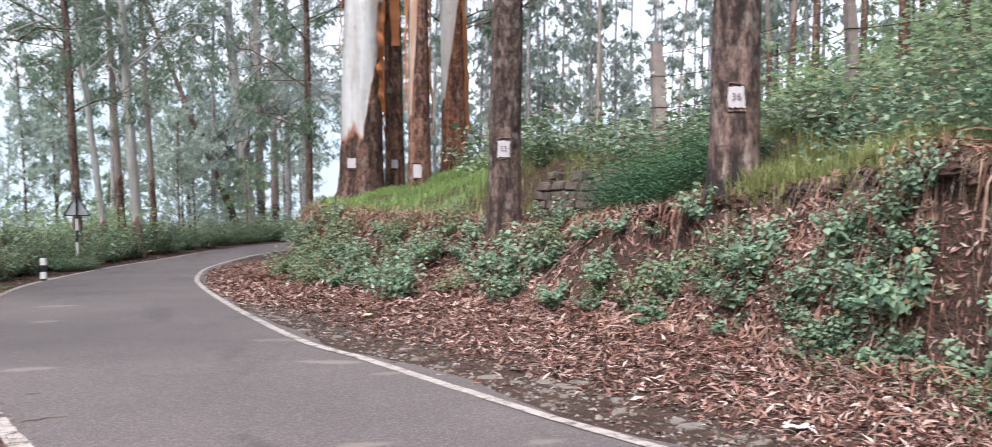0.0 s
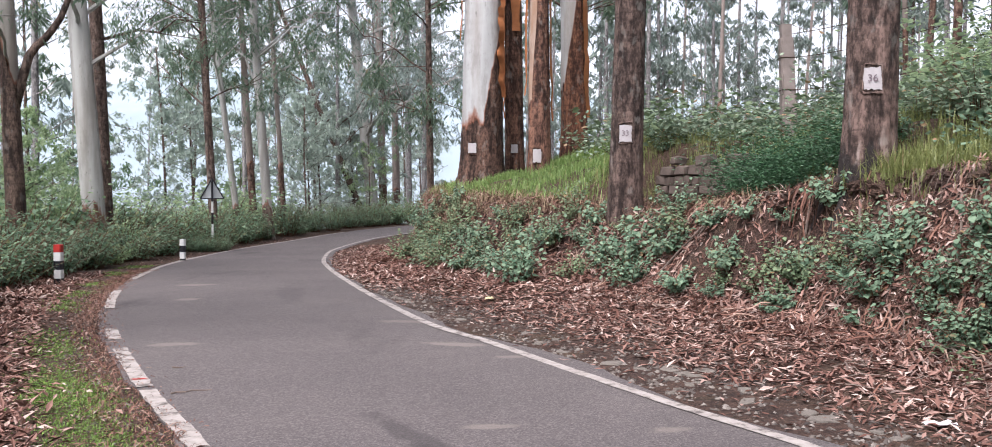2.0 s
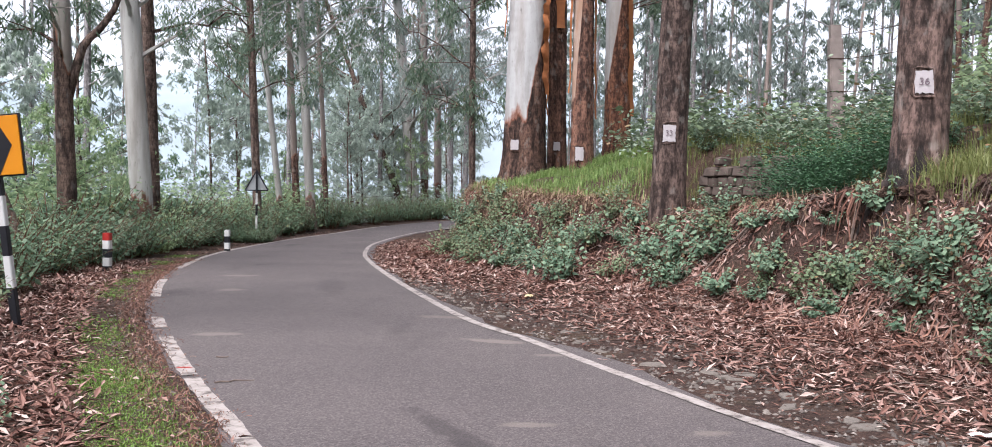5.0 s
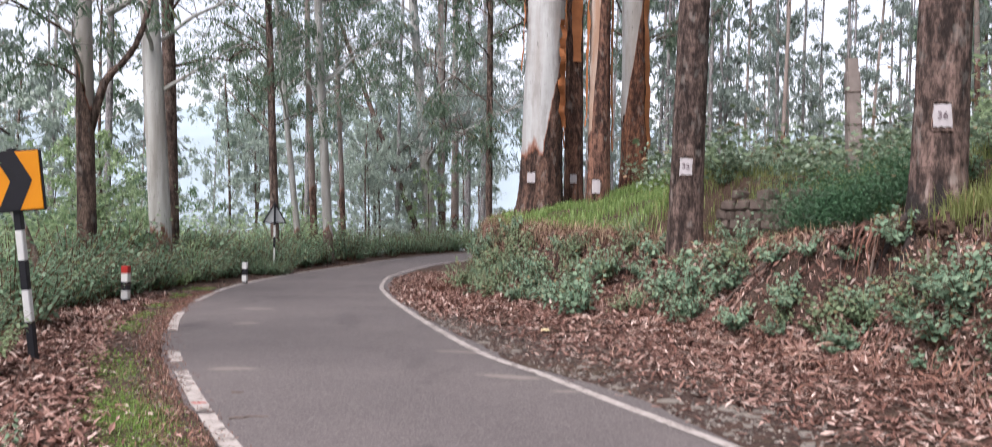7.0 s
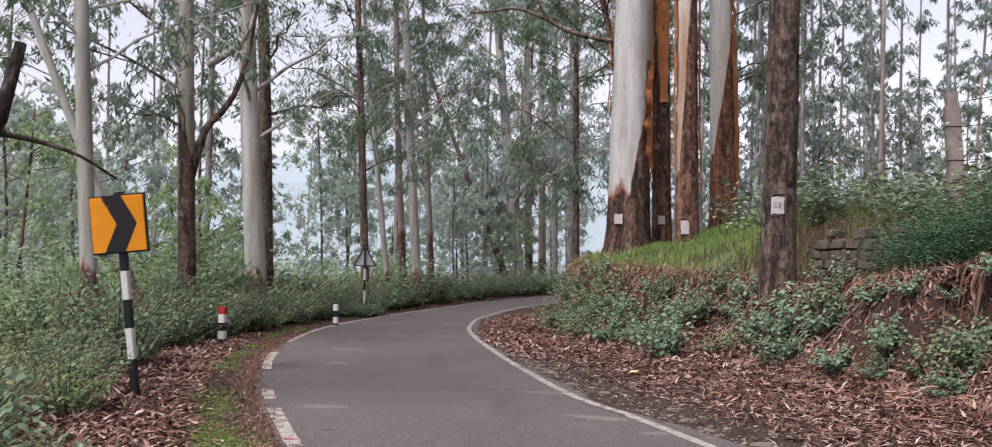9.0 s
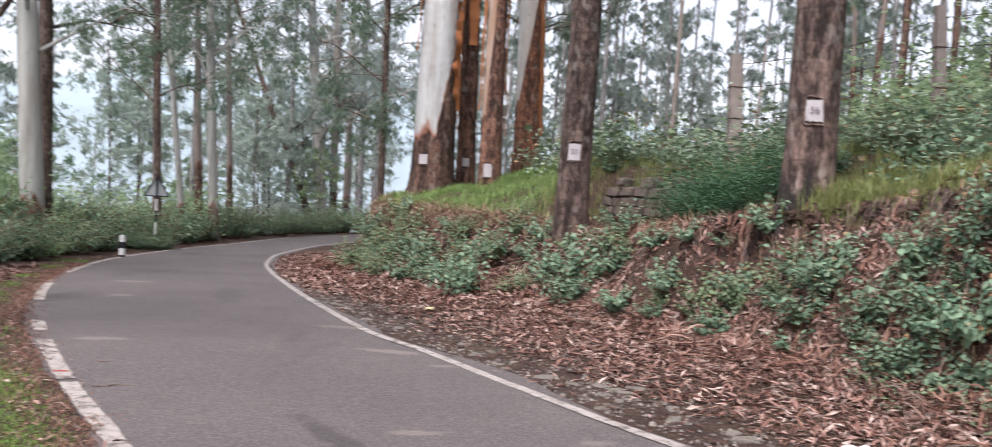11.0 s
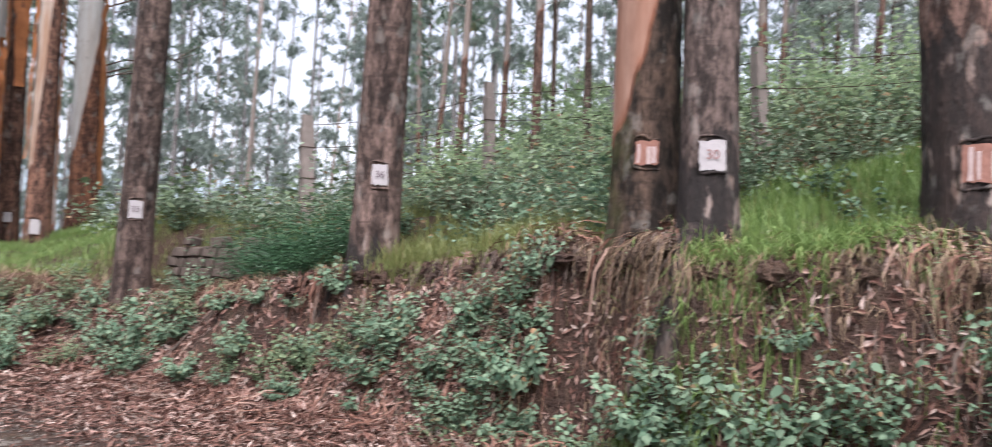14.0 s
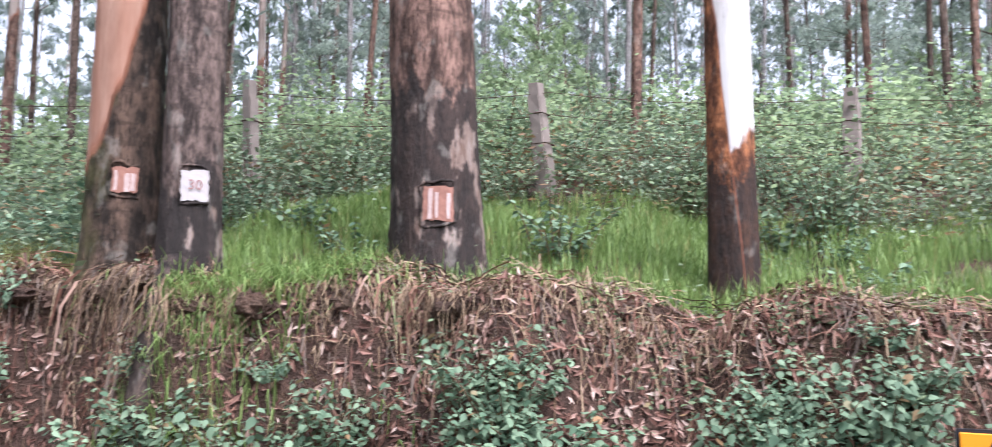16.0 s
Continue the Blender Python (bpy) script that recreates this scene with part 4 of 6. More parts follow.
M_PEEL = plain("orange_peeling_bark", (0.34, 0.13, 0.05), 0.75, 0, 0.5, 6.0, 0.6)


def peel(parent, yaw, low, high, width, seed, out=0.012):
    """A long ragged ribbon of loose bark that hugs the trunk between two levels."""
    trunk = [c for c in parent.children if c.name.startswith("trunk")][0]
    vs = np.array([w.co for w in trunk.data.vertices])
    r = np.random.default_rng(seed)
    a0 = radians(yaw)
    zs = np.linspace(low, high, 22) - parent.location.z
    vv, ff = [], []
    for i, z in enumerate(zs):
        near = vs[np.argsort(np.abs(vs[:, 2] - z))[:60]]
        cx, cy = near[:, 0].mean(), near[:, 1].mean()
        rad = np.percentile(np.hypot(near[:, 0] - cx, near[:, 1] - cy), 88)
        t = i / 21
        w = width * (0.35 + 0.65 * math.sin(math.pi * (0.15 + 0.7 * t))) * r.uniform(0.75, 1.2)
        for k in (-1, -0.33, 0.33, 1):
            b = a0 + (k * w / 2 + r.normal(0, 0.008)) / rad
            o = rad + out + 0.02 * abs(k) * r.uniform(0, 1)
            vv.append((cx + o * math.cos(b), cy + o * math.sin(b), z))
        if i:
            for k in range(3):
                q = 4 * (i - 1) + k
                ff.append((q, q + 1, q + 5, q + 4))
    mesh_obj("peeling_bark", vv, ff, M_PEEL, parent, "ribbon of loose orange-brown bark", True)


peel(bank_trees["b"], -75, 5.4, 11, 0.34, 1)
peel(bank_trees["b"], -150, 3.2, 9, 0.10, 2)
peel(bank_trees["c"], -160, 3.6, 11, 0.16, 3)
peel(bank_trees["c"], -22, 3.0, 11, 0.15, 4)
peel(bank_trees["d"], -28, 3.2, 9.5, 0.28, 5)
peel(bank_trees["a"], -165, 5.0, 12, 0.14, 6)
peel(bank_trees["a"], -38, 3.6, 6.2, 0.22, 7)

# forest on the hillside and in the valley: a few grown trees, set out again and again
HILLS = "slender trees of the hillside forest"
models = []
for k in range(5):
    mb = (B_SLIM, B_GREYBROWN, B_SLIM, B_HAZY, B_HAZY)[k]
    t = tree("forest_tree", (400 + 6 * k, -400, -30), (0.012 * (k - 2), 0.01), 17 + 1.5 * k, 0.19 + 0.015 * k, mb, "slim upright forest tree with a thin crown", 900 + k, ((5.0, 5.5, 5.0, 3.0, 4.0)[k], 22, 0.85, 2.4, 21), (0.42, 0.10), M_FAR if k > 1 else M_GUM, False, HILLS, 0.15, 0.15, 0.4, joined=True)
    models.append(t)
placed = []


def set_tree(model, x, y, r, scale=1.0):
    c = copy_thing(model, pose(x, y, land_at(x, y) - 0.05, r.normal(0, 1.0), r.normal(0, 1.0), r.uniform(0, 360)))
    c.scale = (scale * r.uniform(0.85, 1.1),) * 2 + (scale * r.uniform(0.9, 1.15),)
    placed.append((x, y))
    return c


def stand(n, az, dist, power, kinds, gap, seed, scale=1.0, valley=False):
    """Sets out n trees within a sector, clear of the road, the fence and one another."""
    r = np.random.default_rng(seed)
    a = np.radians(r.uniform(az[0], az[1], 5000))
    d = dist[0] + (dist[1] - dist[0]) * r.uniform(0, 1, 5000) ** power
    x, y = -np.sin(a) * d, np.cos(a) * d
    dl, sl, _ = to_line(x, y, LIP)
    dr, sr, _ = to_line(x, y, RIGHT_LINE)
    de, se, _ = to_line(x, y, LEFT_LINE)
    if valley:
        good = (se < 0) & (de > 6)
    else:
        good = ~((sr < 0) & (se > 0)) & (dr > 3.5) & (de > 3.5) & ((y > 26) | ((sl > 0) & (dl > 6.5)))
    done = 0
    for k in np.nonzero(good)[0]:
        if done == n:
            break
        if any((x[k] - p) ** 2 + (y[k] - q) ** 2 < gap * gap for p, q in placed):
            continue
        pool = kinds[0] if d[k] < 32 else kinds[1]
        set_tree(models[pool[int(r.integers(0, len(pool)))]], float(x[k]), float(y[k]), r, scale)
        done += 1


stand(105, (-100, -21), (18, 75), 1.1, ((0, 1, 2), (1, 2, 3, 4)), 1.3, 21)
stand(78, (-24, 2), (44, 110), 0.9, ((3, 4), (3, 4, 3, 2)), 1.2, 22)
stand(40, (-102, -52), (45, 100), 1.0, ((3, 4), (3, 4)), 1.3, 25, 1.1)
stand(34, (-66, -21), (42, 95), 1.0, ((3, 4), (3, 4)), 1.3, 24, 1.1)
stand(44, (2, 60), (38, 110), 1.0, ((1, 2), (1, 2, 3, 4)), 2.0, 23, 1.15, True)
for m in models:
    for o in (m, *m.children_recursive):
        bpy.data.objects.remove(o)


# ---- shrubs ----
def shrub(name, stems, tall, spread, pairs, leaf, m_leaf, seed, label, category="shrub", arch=0.35):
    """Upright stems with opposite leaves in pairs, each pair turned against the last."""
    r = np.random.default_rng(seed)
    wood = Soup()
    P, W, N, S = [], [], [], []
    for i in range(stems):
        a = r.uniform(0, 2 * np.pi)
        foot = np.array([math.cos(a), math.sin(a), 0]) * spread * 0.35 * r.uniform(0, 1)
        h = tall * r.uniform(0.5, 1.1)
        out = np.array([math.cos(a), math.sin(a), 0]) * spread * r.uniform(0.2, 1.0)
        t = np.linspace(0, 1, 6)[:, None]
        line = foot + out * t**1.4 + np.array([0, 0, 1.0]) * h * (t - arch * 0.4 * t**2) + r.normal(0, 0.02 * tall, (6, 3)) * t
        line[0, 2] -= 0.05
        wood.tube(line[[0, 3, 5]], np.linspace(0.006, 0.002, 3) * (0.6 + tall), 3, False)
        m = int(pairs * r.uniform(0.7, 1.2))
        for k in range(m):
            u = 0.22 + 0.78 * (k + r.uniform(-0.3, 0.3)) / m
            p = np.array([np.interp(u, t[:, 0], line[:, c]) for c in range(3)])
            b = k * 1.571 + r.normal(0, 0.35)
            for sgn in (0, np.pi):
                d = np.array([math.cos(b + sgn), math.sin(b + sgn), r.uniform(-0.65, 0.2)])
                P.append(p + unit(d) * 0.02 * tall)
                W.append(d)
                N.append(np.array([0, 0, 1.0]) + r.normal(0, 0.25, 3))
                S.append(r.uniform(0.6, 1.15) * (1.1 - 0.35 * u))
    S = np.array(S)
    lv, lf = broad_leaves(np.array(P), np.array(W), np.array(N), leaf[0] * S, leaf[1] * S, -0.09, 0.2)
    root = new(name)
    tagged(wood.obj("stem", M_STEM, root), kind="stuff")
    mesh_obj("foliage", lv, lf, m_leaf, root)
    return tagged(root, label, category)


def drop_models(models):
    for m in models:
        for o in (m, *m.children_recursive):
            bpy.data.objects.remove(o)


def set_out(model, x, y, r, scale, tilt=(0, 0, 0), group="", sink=0.03):
    turn = Matrix.Rotation(radians(tilt[0]), 4, Vector((-tilt[2], tilt[1], 0))) if tilt[0] else Matrix()
    c = copy_thing(model, Matrix.Translation((x, y, land_at(x, y) - sink)) @ turn @ pose(0, 0, 0, 0, 0, r.uniform(0, 360)))
    c.scale = (scale, scale, scale * r.uniform(0.85, 1.15))
    if group:
        c["group"] = group
    return c


nettles = [
    shrub("bank_shrub", 15, 0.62, 0.50, 10, (0.090, 0.076), M_NETTLE, 31, "leafy bluish-green shrub growing on the bank", "shrub"),
    shrub("bank_shrub", 16, 0.82, 0.56, 12, (0.095, 0.074), M_NETTLE, 32, "tall leafy bluish-green shrub growing on the bank", "shrub"),
    shrub("bank_shrub", 13, 0.48, 0.50, 9, (0.088, 0.076), M_NETTLE, 33, "low leafy bluish-green shrub growing on the bank", "shrub"),
    shrub("bank_shrub", 14, 0.68, 0.54, 11, (0.086, 0.068), M_NETTLE_2, 34, "leafy yellowish-green shrub growing on the bank", "shrub"),
]
r = np.random.default_rng(41)
# (place along the bank's foot by y, metres up the face 0..1, scale, model)
CLUMPS = [(20.6, 0.25, 1.3, 3), (20.2, 0.45, 1.2, 3), (19.3, 0.3, 1.1, 3), (18.6, 0.55, 1.0, 3), (18.0, 0.35, 1.0, 3), (17.2, 0.5, 1.1, 3), (16.6, 0.3, 0.9, 3), (16.0, 0.6, 0.9, 2), (15.2, 0.4, 0.9, 3), (14.6, 0.65, 0.8, 2), (13.9, 0.95, 0.8, 3), (14.4, 1.05, 0.7, 3), (12.9, 0.95, 0.8, 0),
          (13.3, 0.25, 1.35, 1), (13.1, 0.5, 1.2, 1), (12.6, 0.35, 1.1, 1), (12.3, 0.6, 1.0, 0), (11.7, 0.5, 1.0, 0), (11.4, 0.75, 1.0, 0), (11.0, 0.4, 0.95, 0), (10.7, 0.65, 1.0, 3), (10.3, 0.5, 0.9, 2), (10.0, 0.8, 1.0, 0), (9.7, 0.55, 0.9, 0), (9.4, 0.7, 0.8, 2),
          (8.5, 0.55, 1.15, 1), (8.3, 0.75, 1.1, 0), (8.1, 0.35, 1.2, 1), (7.9, 0.55, 1.25, 1), (7.7, 0.3, 1.15, 1), (7.55, 0.75, 1.0, 0), (7.4, 0.45, 1.1, 1), (7.2, 0.25, 1.0, 0),
          (5.0, 0.05, 1.2, 1), (4.75, 0.1, 1.3, 1), (4.5, 0.3, 1.2, 1), (4.25, 0.15, 1.15, 0), (3.9, 0.3, 1.0, 0), (3.55, 0.2, 1.1, 1), (3.1, 0.35, 1.2, 1), (2.8, 0.15, 1.2, 1), (2.6, 0.5, 1.0, 0), (2.2, 0.3, 1.1, 1), (1.9, 0.45, 1.15, 1), (1.6, 0.2, 1.1, 0), (1.3, 0.5, 1.1, 1), (1.0, 0.3, 1.2, 1), (0.7, 0.55, 1.0, 1), (0.3, 0.4, 1.2, 1), (-0.3, 0.3, 1.2, 1)]
BUSH = "shrubs on the bank"


def on_face(y, up):
    """A place on the bank's face: abreast of the foot at y, a part of the way up to the lip."""
    i = int(np.argmin(np.abs(FOOT[:, 1] - y)))
    p = FOOT[i, :2]
    j = int(np.argmin(np.hypot(*(LIP[:, :2] - p).T)))
    return p * (1 - up) + LIP[j, :2] * up


for y, up, sc, k in CLUMPS:
    for again in range(3 if y < 9 else 1):
        p = on_face(y + r.normal(0, 0.22 if y < 9 else 0.4), np.clip((0.42 + 0.45 * up if y < 5.2 else up * 0.85 if y < 9 else up * 0.95) + r.normal(0, 0.08 if y < 9 else 0.17), 0.02, 1.1))
        q = on_face(y, 1.0) - on_face(y, 0.0)
        q = -q / np.hypot(*q)
        kind = k if again == 0 else int(r.integers(0, 4)) if y > 9 else int(r.integers(0, 3))
        grow = np.interp(y, [4.9, 5.3, 9.0, 11.0, 14.0, 20.0], [0.92, 0.82, 0.85, 0.95, 1.0, 1.1])
        set_out(nettles[kind], p[0] + 0.06 * q[0], p[1] + 0.06 * q[1], r, sc * grow * r.uniform(0.6, 0.95) * (1.0 if again == 0 else 0.8), (r.uniform(8, 24), q[0], q[1]), BUSH)
        if y < 3.4 and again == 0:
            p = on_face(y + r.normal(0, 0.2), r.uniform(0.25, 0.6))
            set_out(nettles[int(r.integers(0, 3))], p[0] + 0.08 * q[0], p[1] + 0.08 * q[1], r, r.uniform(0.75, 1.0), (r.uniform(10, 28), q[0], q[1]), BUSH)
# on the shelf above the lip
for k in range(34):
    y = r.uniform(0.2, 13)
    p = on_face(y, 1.0) + np.array([1.0, 0.35]) * r.uniform(0.5, 2.4)
    if min(math.hypot(p[0] - t.location.x, p[1] - t.location.y) for t in bank_trees.values()) < 0.7:
        continue
    if 2.6 < y < 6.5 and r.uniform() < 0.75:
        continue
    set_out(nettles[int(r.integers(0, 4))], p[0], p[1], r, r.uniform(0.6, 1.0), (0, 0, 0), BUSH)
for k in range(16):
    i = int(r.choice(np.nonzero((LIP[:, 1] > 11.5) & (LIP[:, 1] < 17.0))[0]))
    d = unit(np.gradient(LIP[:, :2], axis=0))[i]
    p = LIP[i, :2] + np.array([d[1], -d[0]]) * r.uniform(1.5, 2.6) + r.normal(0, 0.2, 2)
    set_out(nettles[(3, 3, 0, 2)[k % 4]], p[0], p[1], r, r.uniform(0.5, 0.8), (0, 0, 0), BUSH)
# seedlings on the cut face beside the gully
r2 = np.random.default_rng(43)
for y, up, sc in ((7.3, 0.75, 0.7), (7.1, 0.5, 0.8), (6.95, 0.85, 0.6), (6.8, 0.35, 0.75), (6.6, 0.65, 0.55), (6.1, 0.45, 0.7), (5.8, 0.7, 0.5), (5.5, 0.35, 0.8)):
    p, q = on_face(y, up), on_face(y, 0.0) - on_face(y, 1.0)
    q = q / np.hypot(*q)
    set_out(nettles[int(r2.integers(0, 3))], p[0], p[1], r2, sc, (r2.uniform(20, 45), q[0], q[1]), BUSH)
# lanky plants all over the farther face
for k in range(76):
    y = r2.uniform(9.2, 21.2)
    p, q = on_face(y, r2.uniform(0.12, 0.85)), on_face(y, 0.0) - on_face(y, 1.0)
    q = q / np.hypot(*q)
    set_out(nettles[(3, 1, 0, 3, 2)[k % 5]], p[0] + 0.05 * q[0], p[1] + 0.05 * q[1], r2, r2.uniform(0.55, 0.95) * np.interp(y, [9, 14, 21], [0.75, 0.9, 1.0]), (r2.uniform(10, 35), q[0], q[1]), BUSH)
drop_models(nettles)

# undergrowth of the hillside: one uncountable mass of leaves
def scatter_plants(name, spots, per, tall, leaf, m_leaf, seed, label, category):
    r = np.random.default_rng(seed)
    P, W, N, S = [], [], [], []
    z = lay(spots[:, 0], spots[:, 1])
    d = np.hypot(spots[:, 0], spots[:, 1])
    for (x, y), zz, dd in zip(spots, z, d):
        big = np.clip(dd / 16, 0.62, 2.6)
        m = int(per * r.uniform(0.6, 1.4) / big**0.5)
        h = tall * r.uniform(0.5, 1.35)
        hub = np.stack([r.normal(0, 0.28 * h + 0.08, 6), r.normal(0, 0.28 * h + 0.08, 6), h * r.uniform(0.25, 0.9, 6)], 1)
        c = hub[r.integers(0, 6, m)] + r.normal(0, 1, (m, 3)) * (0.17 * h + 0.04) + (x, y, zz)
        a = r.uniform(0, 2 * np.pi, m)
        P.append(c)
        W.append(np.stack([np.cos(a), np.sin(a), r.uniform(-0.4, 0.5, m)], 1))
        N.append(np.array([0, 0, 1.0]) + r.normal(0, 0.6, (m, 3)))
        S.append(r.uniform(0.6, 1.2, m) * big)
    S = np.concatenate(S)
    lv, lf = leaves(np.vstack(P), np.vstack(W), np.vstack(N), leaf[0] * S, leaf[1] * S, -0.12, 0.12)
    return tagged(mesh_obj(name, lv, lf, m_leaf), label, category, kind="stuff")


def spots_where(n, az, dist, keep, seed, power=1.0):
    r = np.random.default_rng(seed)
    out = []
    while sum(map(len, out)) < n:
        a = np.radians(r.uniform(az[0], az[1], 4000))
        d = dist[0] + (dist[1] - dist[0]) * r.uniform(0, 1, 4000) ** power
        x, y = -np.sin(a) * d, np.cos(a) * d
        out.append(np.stack([x, y], 1)[keep(x, y, r)])
    return np.vstack(out)[:n]


def hill_keep(x, y, r):
    dl, sl, il = to_line(x, y, LIP)
    ly = along(LIP, il, 1)
    lawn = (ly > -3.5) & (ly < 6.3)
    return (sl > 0) & (dl > np.where(lawn, np.where(ly > 1.5, 3.4, 2.3), np.where(ly > 16.5, 3.2, np.where(ly > 9.6, 1.4, 0.9))) + r.normal(0, 0.3, len(x)))


scatter_plants("undergrowth", spots_where(2300, (-104, -2), (6, 56), hill_keep, 51, 1.15), 50, 0.8, (0.105, 0.07), M_HILL, 52, "dense pale-green leafy undergrowth on the hillside", "undergrowth")
scatter_plants("undergrowth", spots_where(750, (-104, -2), (6, 50), hill_keep, 83, 1.1), 44, 0.95, (0.15, 0.10), M_NETTLE_2, 84, "yellowish-green broad-leaved undergrowth on the hillside", "undergrowth")
scatter_plants("dry_undergrowth", spots_where(420, (-104, -10), (6, 45), hill_keep, 85, 1.1), 40, 0.7, (0.14, 0.05), M_RUST, 86, "rusty withered ferns in the undergrowth", "undergrowth")
scatter_plants("undergrowth", spots_where(260, (-102, -20), (10, 42), hill_keep, 57, 1.0), 240, 1.5, (0.13, 0.085), M_SAPLING, 58, "tall light-green bushes between the forest trees", "undergrowth")

hill_models = [
    shrub("hill_shrub", 20, 0.95, 0.75, 13, (0.10, 0.078), M_HILL, 35, "pale-green broad-leaved shrub on the hillside", "shrub"),
    shrub("hill_shrub", 16, 1.25, 0.7, 15, (0.11, 0.08), M_NETTLE, 36, "tall bluish-green shrub on the hillside", "shrub"),
    shrub("hill_shrub", 18, 0.8, 0.8, 12, (0.10, 0.075), M_NETTLE_2, 37, "yellowish-green shrub on the hillside", "shrub"),
]
r3 = np.random.default_rng(59)
for x, y in spots_where(330, (-100, -3), (8, 30), hill_keep, 60, 1.1):
    if min(math.hypot(x - t.location.x, y - t.location.y) for t in bank_trees.values()) > 0.9 and not (x < 0.45 * y and y > 10 and math.hypot(x, y) < 20):
        set_out(hill_models[(0, 0, 1, 2)[int(r3.integers(0, 4))]], x, y, r3, r3.uniform(0.6, 1.15) * np.interp(math.hypot(x, y), [8, 30], [0.8, 1.5]), (0, 0, 0), "shrubs of the hillside")
drop_models(hill_models)


def shelf_spots(n, y0, y1, back, seed):
    return np.stack(lip_spots_of(n, y0, y1, back, seed), 1)


def lip_spots_of(n, y0, y1, back, seed):
    r = np.random.default_rng(seed)
    i = r.choice(np.nonzero((LIP[:, 1] > y0) & (LIP[:, 1] < y1))[0], n)
    t = LIP_WAY[i]
    p = LIP[i, :2] + t * r.uniform(-0.38, 0.38, (n, 1)) + np.stack([t[:, 1], -t[:, 0]], 1) * r.uniform(back[0], back[1], (n, 1))
    return p[:, 0], p[:, 1]


scatter_plants("undergrowth", shelf_spots(170, 9.2, 16.5, (1.9, 4.2), 53), 60, 0.42, (0.085, 0.055), M_HILL, 54, "pale-green leafy plants above the old stone wall", "undergrowth")
scatter_plants("undergrowth", shelf_spots(70, 6.8, 9.4, (0.6, 2.4), 55), 46, 0.6, (0.13, 0.09), M_NETTLE, 56, "bluish-green leafy plants on the bank top", "undergrowth")

scatter_plants("small_ferns", shelf_spots(210, -1.0, 8.0, (-1.1, -0.05), 87), 24, 0.2, (0.09, 0.045), M_NETTLE_2, 88, "small ferns and seedlings on the bank face", "fern")

# hanging creeper over the stone wall
def creeper_keep(x, y, r):
    return (np.hypot((x - 3.42 + 0.25 * (y - 11.9)) / 0.52, (y - 11.9) / 1.25) < 1)


cp = spots_where(560, (-22, -8), (9.5, 14.5), creeper_keep, 61)
scatter_plants("creeper", cp, 40, 0.62, (0.075, 0.022), M_CREEPER, 62, "dark green feathery creeper hanging over the bank", "creeper")

# hedge and saplings along the valley side
hedge_models = [
    shrub("hedge_bush", 48, 0.95, 0.8, 15, (0.10, 0.062), M_HEDGE, 71, "dense dark-green roadside bush", "bush"),
    shrub("hedge_bush", 52, 1.2, 0.9, 16, (0.105, 0.06), M_HEDGE, 72, "dense tall dark-green roadside bush", "bush"),
    shrub("hedge_bush", 50, 0.95, 0.85, 15, (0.095, 0.06), M_SAPLING, 73, "light-green leafy roadside bush", "bush"),
]
sapling_models = [
    tree("bushy_tree", (0, 0, 0), (0.03, 0.02), 4.6, 0.09, B_GREYBROWN, "light-green bushy young tree behind the hedge", 701, (0.5, 26, 1.0, 1.7, 38), (0.14, 0.068), M_SAPLING, joined=True),
    tree("bushy_tree", (0, 0, 0), (-0.03, 0.04), 6.0, 0.11, B_GREYBROWN, "tall light-green bushy young tree behind the hedge", 702, (0.7, 30, 1.0, 1.9, 36), (0.145, 0.068), M_SAPLING, joined=True),
    tree("bushy_tree", (0, 0, 0), (0.02, -0.03), 3.4, 0.08, B_GREYBROWN, "dark-green bushy young tree behind the hedge", 703, (0.4, 24, 1.1, 1.5, 34), (0.13, 0.06), M_HEDGE, joined=True),
    tree("bushy_tree", (0, 0, 0), (0.03, 0.03), 8.0, 0.14, B_GREYBROWN, "haze-tinted green broad young tree of the valley side", 704, (1.2, 28, 1.1, 2.4, 50), (0.17, 0.085), M_VALLEY, joined=True),
]
HEDGE = "bushes of the roadside hedge"
s_h = s_at(LEFT_LINE, s_left, 4.0)
pos = smooth_line(LEFT_LINE, 0.25)
tan = unit(np.gradient(pos, axis=0))
out_left = np.stack([-tan[:, 1], tan[:, 0]], 1)
sel = [i for i in range(len(pos)) if 4.0 < pos[i, 1] < 62 and pos[i, 0] < 4]
i = 0
while i < len(sel):
    p, o = pos[sel[i]], out_left[sel[i]]
    y = p[1]
    off = np.interp(y, [4, 8, 11, 14, 17, 20, 24, 30, 60], [1.9, 1.95, 2.1, 2.1, 2.0, 1.8, 1.5, 1.4, 1.4])
    for row in range(4 if y < 22 else 3):
        e = p + o * (off + row * 0.9 + r.normal(0, 0.15)) + tan[sel[i]] * r.normal(0, 0.3)
        if r.uniform() < 0.14:
            continue
        k = 2 if y > 8 and r.uniform() < (0.3 if y < 20 else 0.1) else int(r.integers(0, 2))
        set_out(hedge_models[k], e[0], e[1], r, r.uniform(0.6, 1.2) * (0.95 if row == 0 else 1.3) * float(np.interp(y, [5, 8, 13, 20, 24], [0.55, 0.66, 0.95, 1.15, 1.25])), (0, 0, 0), HEDGE)
    i += int(r.integers(4, 7)) if y < 30 else int(r.integers(6, 9))
